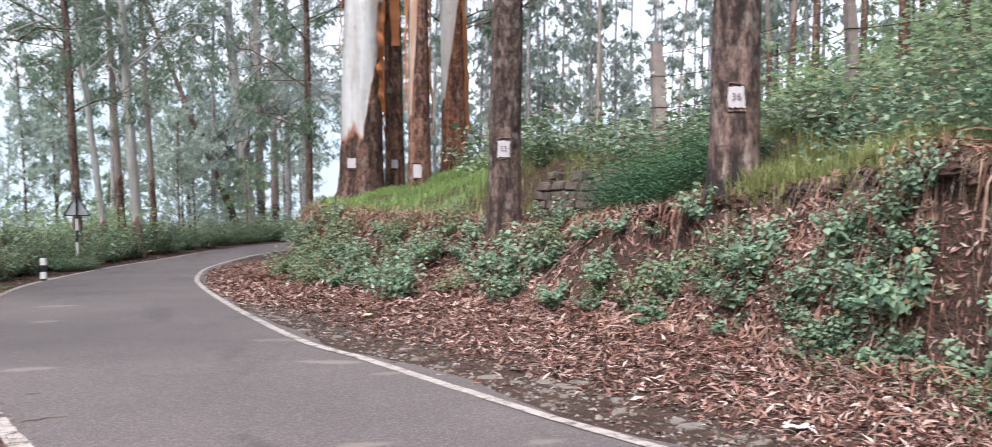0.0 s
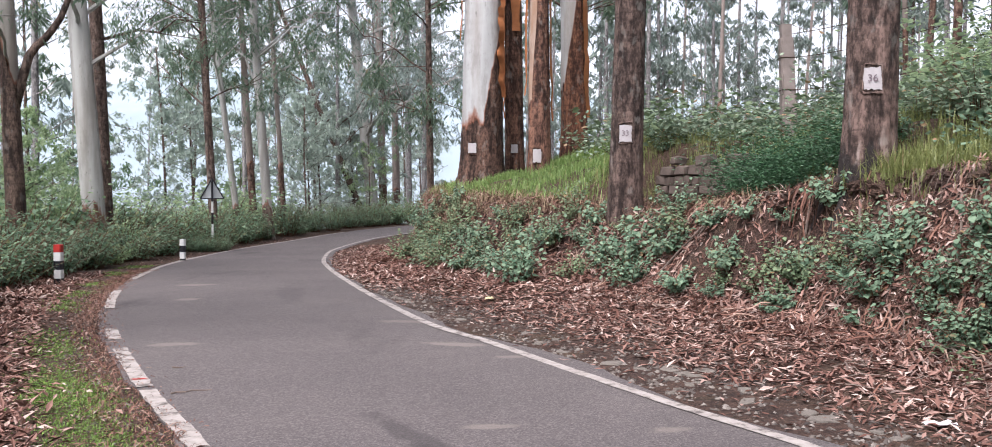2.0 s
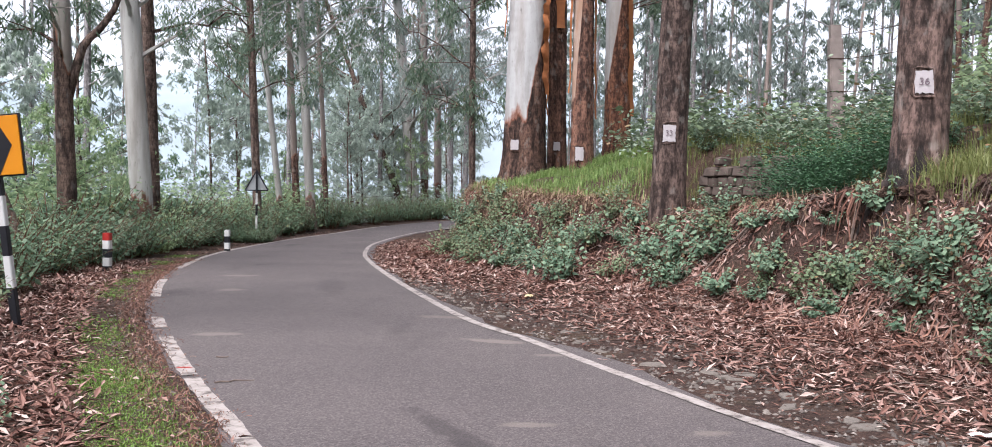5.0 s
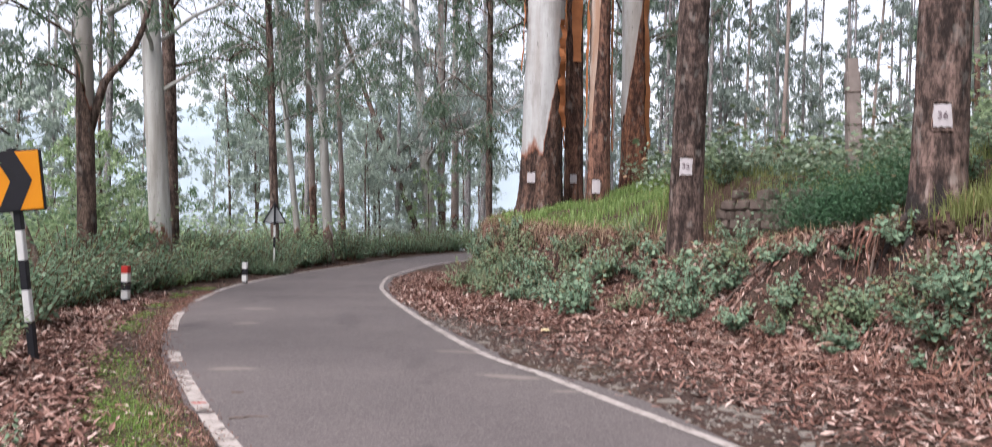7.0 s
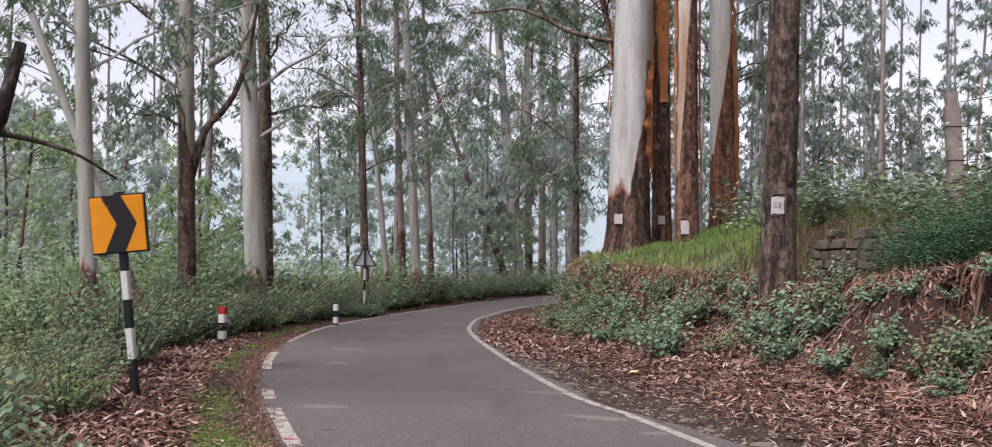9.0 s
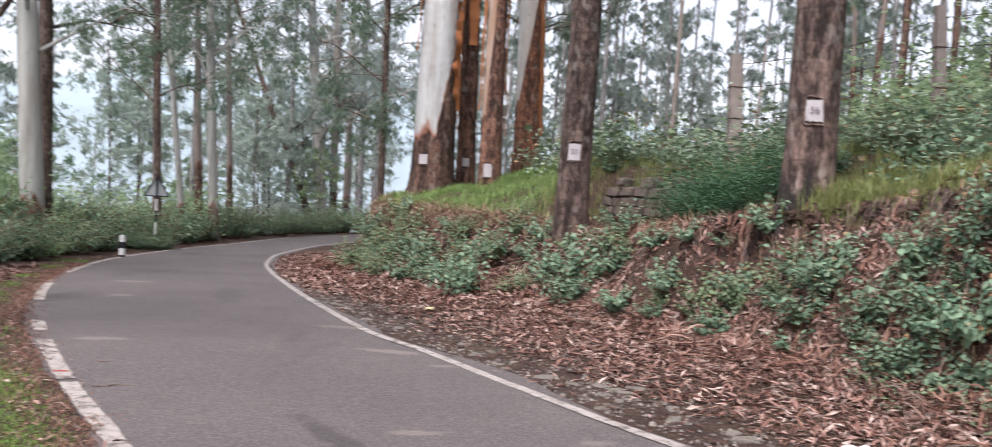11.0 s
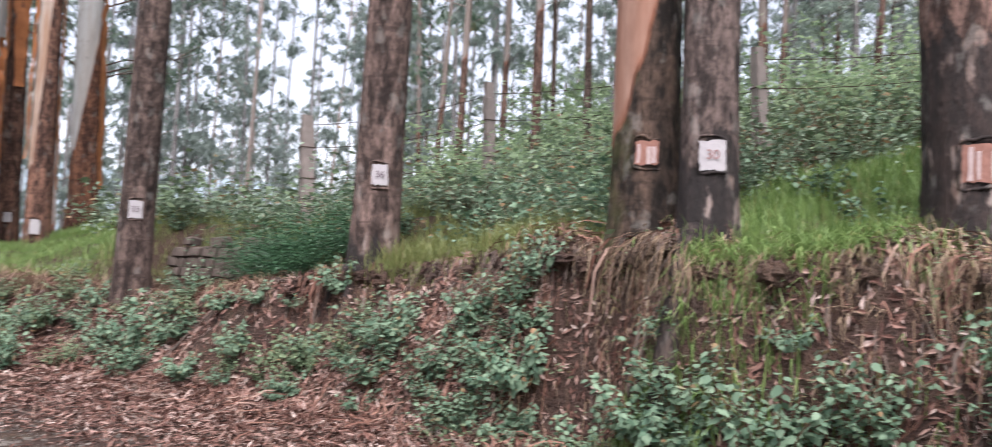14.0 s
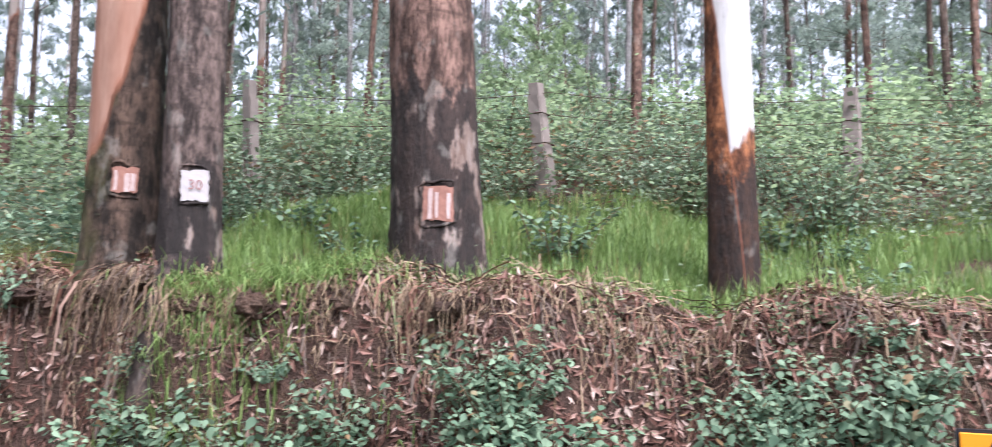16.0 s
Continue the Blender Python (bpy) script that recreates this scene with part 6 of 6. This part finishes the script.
def sods(n, y0, y1, seed):
    r = np.random.default_rng(seed)
    x, y = lip_spots(n, y0, y1, (0.0, 0.12), seed)
    o = out_of_bank(x, y)
    s = Soup()
    for k in range(n):
        a, b, c = r.uniform(0.05, 0.15), r.uniform(0.06, 0.15), r.uniform(0.04, 0.09)
        th, ph = np.meshgrid(np.linspace(0, 2 * np.pi, 14, endpoint=False), np.linspace(-1.45, 1.45, 7))
        rough = 1 + r.normal(0, 0.22, th.shape)
        u, w, h = a * np.cos(th) * np.cos(ph) * rough, b * np.sin(th) * np.cos(ph) * rough, c * np.sin(ph) * rough
        t = np.array([-o[k, 1], o[k, 0]])
        jut = r.uniform(-0.02, 0.16)
        cx, cy = x[k] + o[k, 0] * jut, y[k] + o[k, 1] * jut
        z = float(lay(x[k] - 0.25 * o[k, 0], y[k] - 0.25 * o[k, 1])) - 0.03 - 1.1 * max(jut, 0) * r.uniform(0.3, 1.4)
        v = np.stack([cx + t[0] * u + o[k, 0] * w, cy + t[1] * u + o[k, 1] * w, z + h], -1).reshape(-1, 3)
        f = [(j * 14 + i, j * 14 + (i + 1) % 14, (j + 1) * 14 + (i + 1) % 14, (j + 1) * 14 + i) for j in range(6) for i in range(14)]
        s.add(v, f + [tuple(range(13, -1, -1)), tuple(range(84, 98))])
    return tagged(s.obj("earth_sods", M_GROUND, smooth=False), "crumbling earth sods jutting over the cut bank", "soil", kind="stuff")


def strands(name, n, y0, y1, length, width, m, seed, label, out=(0.1, 0.4)):
    """Strands that start on the sods, bend over their edge and hang free, in bundles."""
    r = np.random.default_rng(seed)
    hubs = max(6, n // 24)
    hx, hy = lip_spots(hubs, y0, y1, (-0.05, 0.15), seed)
    pick = r.integers(0, len(hx), n)
    o = out_of_bank(hx, hy)[pick]
    t = np.stack([-o[:, 1], o[:, 0]], 1)
    p = np.stack([hx, hy], 1)[pick] + t * r.normal(0, 0.2, (n, 1)) + o * r.uniform(-0.1, 0.05, (n, 1))
    z = lay(p[:, 0] - 0.2 * o[:, 0], p[:, 1] - 0.2 * o[:, 1]) + r.uniform(0.0, 0.06, n)
    L = length * r.uniform(0.35, 1.25, n)
    reach = r.uniform(out[0], out[1], n)
    w = width * r.uniform(0.5, 1.5, n)
    sway, twist = r.normal(0, 0.16, n), r.uniform(0, np.pi, n)
    side = t * np.cos(twist)[:, None] + o * np.sin(twist)[:, None]
    rows = []
    for u in (0.0, 0.3, 0.6, 1.0):
        c = p + o * (reach * (1 - (1 - u) ** 2.2))[:, None] + t * (sway * L * u + 0.03 * np.sin(5 * u + twist * 4))[:, None]
        h = z + 0.05 * np.sin(3 * min(u, 0.5)) - L * u**1.7
        h = np.maximum(h, lay(c[:, 0], c[:, 1]) + 0.01)
        for sg in (-1, 1):
            e = c + sg * side * (w * (1 - 0.55 * u) / 2)[:, None]
            rows.append(np.c_[e, h])
    v = np.stack(rows, 1).reshape(-1, 3)
    k = 8 * np.arange(n)
    f = []
    for j in (0, 2, 4):
        f += np.stack([k + j, k + j + 1, k + j + 3, k + j + 2], 1).tolist()
    return tagged(mesh_obj(name, v, f, m), label, "bark litter", kind="stuff")


sods(420, -2.0, 15.5, 221)
strands("bark_strips", 120, -1.5, 7.6, 0.6, 0.030, M_STRIP, 224, "broad reddish bark strips hanging free from the bank's lip")
strands("dry_grass", 1300, -1.5, 7.0, 0.42, 0.007, M_STRAW, 225, "matted dry grass hanging free from the bank's lip")
strands("hanging_roots", 260, -1.5, 9.0, 0.6, 0.008, M_TWIG, 226, "thin grey roots hanging free from the bank's lip")
strands("bark_strips", 300, 9.0, 22.5, 0.6, 0.022, M_STRIP, 227, "reddish bark strips hanging free from the bank's lip")
strands("dry_grass", 1000, 11.0, 22.5, 0.42, 0.010, M_STRAW, 228, "dry reddish grass hanging free from the bank's lip")

# one stout mossy root that runs down the cut beside the gully
h0 = bank_trees["h"].location
px_, py_ = np.array([4.86, 4.62, 4.4, 4.18, 3.98, 3.8]), np.array([5.78, 5.62, 5.5, 5.42, 5.38, 5.33])
root = Soup()
path_ = smooth_line(np.stack([px_ - h0.x, py_ - h0.y, lay(px_, py_) + np.array([0.12, 0.10, 0.08, 0.06, 0.04, -0.03]) - h0.z], 1), 0.08)
root.tube(path_, np.linspace(0.11, 0.06, len(path_)), 9, True, 0.12, np.random.default_rng(229))
root.obj("root", B_BLACK, bank_trees["h"], "dark mossy root running down the cut bank", True)

# roots that hang down the bank, and the spreading roots of one tree
roots = Soup()
r = np.random.default_rng(211)
rx, ry = lip_spots(55, -2.5, 15, (-0.25, 0.1), 212)
for x, y in zip(rx, ry):
    j = int(np.argmin(np.hypot(LIP[:, 0] - x, LIP[:, 1] - y)))
    i = int(np.argmin(np.hypot(FOOT[:, 0] - x, FOOT[:, 1] - y)))
    d = unit(FOOT[i, :2] - LIP[j, :2])
    t = np.linspace(0, 1, 6)
    L = r.uniform(0.2, 0.55)
    px_, py_ = x + d[0] * L * t + r.normal(0, 0.3) * t + r.normal(0, 0.05, 6), y + d[1] * L * t + r.normal(0, 0.3) * t + r.normal(0, 0.05, 6)
    roots.tube(np.stack([px_, py_, lay(px_, py_) + 0.03 + r.uniform(0, 0.05, 6)], 1), np.linspace(0.016, 0.004, 6) * r.uniform(0.5, 1.3), 5, False)
tagged(roots.obj("hanging_roots", M_TWIG), "thin bare roots hanging down the bank", "roots", kind="stuff")
t0 = bank_trees["f"].location
for k, (dx, dy, L, w) in enumerate(((-0.75, -0.45, 0.6, 0.085), (-0.95, 0.1, 0.55, 0.075), (-0.3, -0.9, 0.5, 0.07), (-0.55, 0.75, 0.5, 0.06))):
    t = np.linspace(0, 1, 9)
    px_, py_ = t0.x + dx * (0.12 + L * t) + 0.06 * np.sin(6 * t + k), t0.y + dy * (0.12 + L * t)
    zz = lay(px_, py_) + 0.28 * (1 - t) ** 2.5 - 0.02
    root = Soup()
    root.tube(np.stack([px_ - t0.x, py_ - t0.y, zz - t0.z], 1), w * (1.15 - t), 9, False, 0.08, r)
    root.obj("root", B_BROWN, bank_trees["f"], "pale barked root over the bank's lip", True)


# ---- stone wall ----
def stone_mesh(size, seed):
    r = np.random.default_rng(seed)
    bm = bmesh.new()
    bmesh.ops.create_cube(bm, size=1.0)
    bmesh.ops.bevel(bm, geom=bm.edges[:], offset=0.14, segments=1, affect="EDGES")
    for w in bm.verts:
        w.co = Vector((w.co.x * size[0], w.co.y * size[1], w.co.z * size[2])) + Vector(r.normal(0, 0.012, 3))
    me = bpy.data.meshes.new("stone")
    bm.to_mesh(me)
    bm.free()
    me.materials.append(M_STONE)
    return me


wall_a, wall_b = np.array([2.24, 14.71]), np.array([3.35, 13.45])
wall = new("retaining_wall")
wall.location = (*wall_a, 1.35)
tagged(wall, "old dry-stone retaining wall, half overgrown", "wall", kind="structure")
wd = unit(wall_b - wall_a)
wyaw = math.atan2(wd[1], wd[0])
stones = [stone_mesh((0.22, 0.3, 0.155), s) for s in range(6)]
length = float(np.linalg.norm(wall_b - wall_a))
r = np.random.default_rng(161)
for row in range(4):
    s = -0.1 * (row % 2) + r.uniform(0, 0.4) * (row == 3)
    while s < length:
        ob = new("stone", stones[int(r.integers(0, 6))])
        ob.parent = wall
        sx = r.uniform(0.55, 1.35)
        p = wd * (s + 0.12 * sx)
        ob.matrix_local = Matrix.LocRotScale((p[0], p[1], 0.05 + row * 0.156 + r.normal(0, 0.008)), Euler((r.normal(0, 0.05), r.normal(0, 0.05), wyaw + r.normal(0, 0.06))), (sx, r.uniform(0.8, 1.1), r.uniform(0.8, 1.1)))
        s += 0.226 * sx + (0.3 if row == 3 and r.uniform() < 0.4 else 0)

# broken slabs along the road edge
slabs = []
for k in range(5):
    rr = np.random.default_rng(200 + k)
    nn = 7
    ang = np.sort(rr.uniform(0, 2 * np.pi, nn))
    rad = rr.uniform(0.7, 1.15, nn)
    top = np.stack([np.cos(ang) * rad, np.sin(ang) * rad, rr.normal(0.10, 0.02, nn)], 1)
    mid = top * [1.05, 1.05, 0.4]
    low = top * [1.12, 1.12, -1.5]
    vv = np.vstack([top, mid, low])
    ff = [tuple(range(nn))] + [(a + b * nn, a + (b + 1) * nn, (a + 1) % nn + (b + 1) * nn, (a + 1) % nn + b * nn) for b in (0, 1) for a in range(nn)]
    slabs.append(mesh_of("edge_slab", vv, ff, M_RUBBLE))
edge = new("broken_road_edge")
tagged(edge, "crumbled stone and asphalt slabs along the road edge", "road edge", kind="structure")
r = np.random.default_rng(171)
px, py = right_verge(60, 3.2, 9.5, 172, 0.1, 0.3, 0.0, 1.0)
qx, qy = right_verge(30, 9.5, 19.0, 173, 0.10, 0.22, 0.0, 1.0)
for x, y in zip(np.r_[px, qx], np.r_[py, qy]):
    ob = new("slab", slabs[int(r.integers(0, 5))])
    ob.parent = edge
    sc = r.uniform(0.03, 0.12)
    ob.matrix_local = Matrix.LocRotScale((x, y, land_at(x, y) + 0.004), Euler((r.normal(0, 0.04), r.normal(0, 0.04), r.uniform(0, 6.28))), (sc, sc * r.uniform(0.5, 1.0), 0.07))


# ---- signs and posts ----
def banded_post(root, width, bands, m_of, skew=0.0):
    """A square post of painted bands; bands: (from, to) heights."""
    for (z0, z1), m in zip(bands, m_of):
        bm = bmesh.new()
        bmesh.ops.create_cube(bm, size=1.0)
        bmesh.ops.bevel(bm, geom=[e for e in bm.edges if abs(e.verts[0].co.z - e.verts[1].co.z) > 0.5], offset=0.12, segments=1, affect="EDGES")
        bmesh.ops.scale(bm, vec=(width, width, z1 - z0), verts=bm.verts)
        bmesh.ops.translate(bm, vec=(0, 0, (z0 + z1) / 2), verts=bm.verts)
        part("post_band", bm, m, root, {"black_paint": "black painted band", "white_paint": "white painted band", "red_paint": "red painted cap"}[m.name])


def chevron_sign(base, yaw, plate_low, label, lean=(0.0, 0.0), way=1):
    root = new("chevron_sign")
    up = Vector((lean[0], lean[1], 1)).normalized()
    root.matrix_world = Matrix.Translation(base) @ Vector((0, 0, 1)).rotation_difference(up).to_matrix().to_4x4() @ pose(0, 0, 0, 0, 0, yaw)
    tagged(root, label, "road sign")
    h = 0.30
    z = -0.3
    bands, mats, k = [], [], 0
    cuts = [z, 0.40, 0.72, 1.02, 1.32, plate_low + 0.62] if plate_low > 1 else [z, plate_low + 0.5]
    for a, b in zip(cuts, cuts[1:]):
        bands.append((a, b))
        mats.append((M_BLACK, M_WHITE)[k % 2])
        k += 1
    banded_post(root, 0.075, bands, mats)
    w, t = 0.58, 0.58
    bm = bmesh.new()
    bmesh.ops.create_cube(bm, size=1.0)
    bmesh.ops.scale(bm, vec=(w, 0.02, t), verts=bm.verts)
    bmesh.ops.bevel(bm, geom=bm.edges[:], offset=0.004, segments=1, affect="EDGES")
    bmesh.ops.translate(bm, vec=(0, -0.055, plate_low + t / 2), verts=bm.verts)
    plate = part("sign_plate", bm, M_YELLOW, root, "amber sign plate")
    c = plate_low + t / 2
    s = Soup()
    y = -0.0685
    shift = 0.0 if way > 0 else -0.09
    for sg in (1, -1):
        s.add([(way * -0.16 + shift, y, c + sg * t / 2), (way * 0.06 + shift, y, c + sg * t / 2), (way * 0.21 + shift, y, c), (way * -0.01 + shift, y, c)], [(0, 1, 2, 3) if sg * way < 0 else (3, 2, 1, 0)])
    s.obj("chevron_mark", M_BLACK, plate, "black chevron pointing along the bend")
    s = Soup()
    s.box((0, -0.035, c), (w + 0.03, 0.02, t + 0.03))
    s.obj("back_frame", M_BLACK, root, "dark frame behind the plate")
    return root


chevron_sign((-5.46, 8.87, land_at(-5.46, 8.87)), 5, 1.52, "amber chevron sign on a black and white post", (-0.095, -0.05))
chevron_sign((4.88, 0.255, land_at(4.88, 0.255)), -80, 1.12 - 0.58 - land_at(4.88, 0.255), "low amber chevron sign beside the bank shrubs", way=-1)


def marker(base, tall, red, label):
    root = new("marker_post")
    root.location = base
    tagged(root, label, "marker post", "roadside marker posts")
    n = 5 if red else 4
    cuts = np.linspace(-0.25, tall, n + 1)
    mats = [M_WHITE, M_BLACK, M_WHITE, M_BLACK, M_RED][: n] if red else [M_BLACK, M_WHITE, M_BLACK, M_WHITE]
    if red:
        cuts = np.array([-0.25, 0.02, 0.17, 0.32, 0.47, 0.60]) * tall / 0.6
        mats = [M_BLACK, M_WHITE, M_BLACK, M_WHITE, M_RED]
    banded_post(root, 0.13, list(zip(cuts, cuts[1:])), mats)


marker((-7.96, 15.69, -0.16), 0.60, True, "black and white marker post with a red cap")
marker((-8.80, 23.83, -0.38), 0.42, False, "short black and white marker post by the road")

sign = new("warning_sign")
sign.matrix_world = pose(-10.42, 31.0, -0.73, 0, 0, 20)
tagged(sign, "triangular warning sign seen from its grey back", "road sign")
banded_post(sign, 0.07, [(-0.3, 0.45), (0.45, 0.85), (0.85, 1.22), (1.22, 1.6), (1.6, 2.32)], [M_WHITE, M_WHITE, M_BLACK, M_WHITE, M_BLACK])
tri = [(-0.38, 1.70), (0.38, 1.70), (0, 2.38)]
s = Soup()
s.add([(x, 0.05, z) for x, z in tri] + [(x, 0.066, z) for x, z in tri], [(0, 1, 2), (5, 4, 3), (0, 3, 4, 1), (1, 4, 5, 2), (2, 5, 3, 0)])
plate = s.obj("sign_plate", M_GREY, sign, "bare grey triangular plate")
s = Soup()
for a, b in ((0, 1), (1, 2), (2, 0)):
    p, q = np.array([tri[a][0], 0.04, tri[a][1]]), np.array([tri[b][0], 0.04, tri[b][1]])
    s.tube([p, (p + q) / 2, q], [0.022] * 3, 6)
s.obj("sign_frame", M_BLACK, sign, "dark edge frame")

# fence posts and wire up the slope
FENCE = "concrete posts of the wire fence"
posts = [((4.28, 14.98), (4.18, 15.01, 4.04), 0.22), ((6.41, 12.61), (6.32, 12.66, 4.48), 0.16), ((8.16, 8.66), (8.06, 8.75, 4.49), 0.16), ((10.36, 5.76), (10.26, 5.93, 4.60), 0.20), ((12.04, 2.47), (12.04, 2.46, 4.50), 0.20), ((13.6, -1.2), (13.6, -1.2, 4.6), 0.2)]
tops = []
for (x, y), top, w in posts:
    z0 = land_at(x, y)
    root = new("fence_post")
    root.location = (x, y, z0)
    tagged(root, "weathered leaning concrete fence post", "fence post", FENCE)
    bm = bmesh.new()
    bmesh.ops.create_cube(bm, size=1.0)
    bmesh.ops.bevel(bm, geom=bm.edges[:], offset=0.1, segments=2, affect="EDGES")
    h = top[2] - z0
    rr = np.random.default_rng(int(x * 100))
    bmesh.ops.subdivide_edges(bm, edges=[e for e in bm.edges if abs(e.verts[0].co.z - e.verts[1].co.z) > 0.5], cuts=6)
    for q in bm.verts:
        t = q.co.z + 0.5
        q.co = Vector((q.co.x * w * (1.1 - 0.2 * t) + (top[0] - x) * t, q.co.y * w * (1.1 - 0.2 * t) + (top[1] - y) * t, -0.3 + (h + 0.3) * t)) + Vector(rr.normal(0, 0.005, 3))
    part("post_shaft", bm, M_CONCRETE, root)
    for k in (0.45, 0.72):
        s = Soup()
        cx, cy = (top[0] - x) * k, (top[1] - y) * k
        ww = w * (1.1 - 0.2 * k) / 2 + 0.006
        s.tube([(cx - ww, cy - ww, h * k), (cx + ww, cy - ww, h * k), (cx + ww, cy + ww, h * k), (cx - ww, cy + ww, h * k), (cx - ww, cy - ww, h * k)], [0.008] * 5, 4, False)
        s.obj("wire_tie", M_WIRE, root)
    tops.append((x, y, z0, h))
for k in (0.45, 0.72, 0.92):
    s = Soup()
    for (x0, y0, z0, h0), (x1, y1, z1, h1) in zip(tops, tops[1:]):
        t = np.linspace(0, 1, 8)[:, None]
        s.tube(np.array([x0, y0, z0 + h0 * k]) * (1 - t) + np.array([x1, y1, z1 + h1 * k]) * t - np.array([0, 0, 0.10]) * (t * (1 - t) * 4), [0.005] * 8, 4, False)
    tagged(s.obj("fence_wire", M_WIRE), "sagging rusty fence wire between concrete posts", "fence wire", "wires of the fence")

# a dab of paint on the edge line
def road_patch(x, y, length, width, yaw, m, seed, label, lift=0.003):
    r = np.random.default_rng(seed)
    n = 22
    a = np.linspace(0, 2 * np.pi, n, endpoint=False)
    rad = 1 + 0.22 * np.sin(2 * a + r.uniform(0, 6)) + 0.16 * np.sin(3 * a + r.uniform(0, 6)) + r.normal(0, 0.24, n)
    u, w = np.cos(a) * rad * length / 2, np.sin(a) * rad * width / 2
    c, q = math.cos(radians(yaw)), math.sin(radians(yaw))
    px, py = x + u * c - w * q, y + u * q + w * c
    v = [(e, g, road_height(e, g) + lift) for e, g in zip(px, py)] + [(x, y, road_height(x, y) + lift)]
    return tagged(mesh_obj("road_stain", v, [(i, (i + 1) % n, n) for i in range(n)], m), label, "road stain", kind="structure")


road_patch(-2.95, 7.0, 0.13, 0.045, 10, M_RED, 255, "small red paint mark on the edge line", 0.009)

# small things on the ground
def scrap(name, at, size, m, label, category, seed, lift=0.02):
    r = np.random.default_rng(seed)
    n = 6
    gx, gy = np.meshgrid(np.linspace(-0.5, 0.5, n), np.linspace(-0.5, 0.5, n))
    z = r.uniform(0, 0.35, gx.shape) * size[2] * 3
    v = np.stack([gx.ravel() * size[0] + r.normal(0, 0.06 * size[0], n * n), gy.ravel() * size[1] + r.normal(0, 0.06 * size[1], n * n), z.ravel()], 1)
    f = [(j * n + i, j * n + i + 1, (j + 1) * n + i + 1, (j + 1) * n + i) for j in range(n - 1) for i in range(n - 1)]
    ob = mesh_obj(name, v, f, m)
    ob.location = (at[0], at[1], land_at(*at[:2]) + lift)
    return tagged(ob, label, category)


scrap("plastic_wrapper", (2.56, 5.7), (0.17, 0.09, 0.03), M_PLASTIC, "crumpled pinkish-white plastic wrapper in the litter", "litter", 181)
scrap("yellow_leaf", (-0.43, 12.2), (0.12, 0.10, 0.04), M_PALE, "large pale yellow leaf on the verge", "leaf", 182)
for x, y, c in ((-2.86, 7.42, 0), (-2.52, 6.5, 1)):
    s = Soup()
    rr = np.random.default_rng(int(190 + 10 * y))
    t = np.linspace(0, 1, 6)[:, None]
    p = np.array([x, y, road_height(x, y) + 0.008]) + np.array([0.18, 0.08, 0]) * t * (1.4 if c == 1 else 0.6) + rr.normal(0, 0.012, (6, 3)) * [1, 1, 0.2]
    s.tube(p, [0.006, 0.007, 0.006, 0.005, 0.004, 0.003], 5)
    tagged(s.obj("twig", M_TWIG), "small dry twig lying on the asphalt", "twig")

# far hills behind the valley; the mist is painted into their pale blue colour
v, f = [], []
m = 120
for i in range(m):
    a = radians(-40 + 140 * i / (m - 1))
    hgt = 42 + 12 * math.sin(3.1 * a + 1) + 6 * math.sin(9 * a) + 3 * math.sin(23 * a)
    for k, (d, z) in enumerate(((380, -60), (420, hgt * 0.6), (470, hgt))):
        v.append((-math.sin(a) * d, math.cos(a) * d, z))
for i in range(m - 1):
    for k in (0, 1):
        a = 3 * i + k
        f.append((a, a + 3, a + 4, a + 1))
M_MIST = plain("haze_tinted_far_forest", (0.27, 0.33, 0.36), 1.0, 0, 0.2, 0.05, 0.0)
tagged(mesh_obj("backdrop", v, f, M_MIST, smooth=True), "wooded hills far across the valley, mist painted into their colour", "hills", kind="structure")
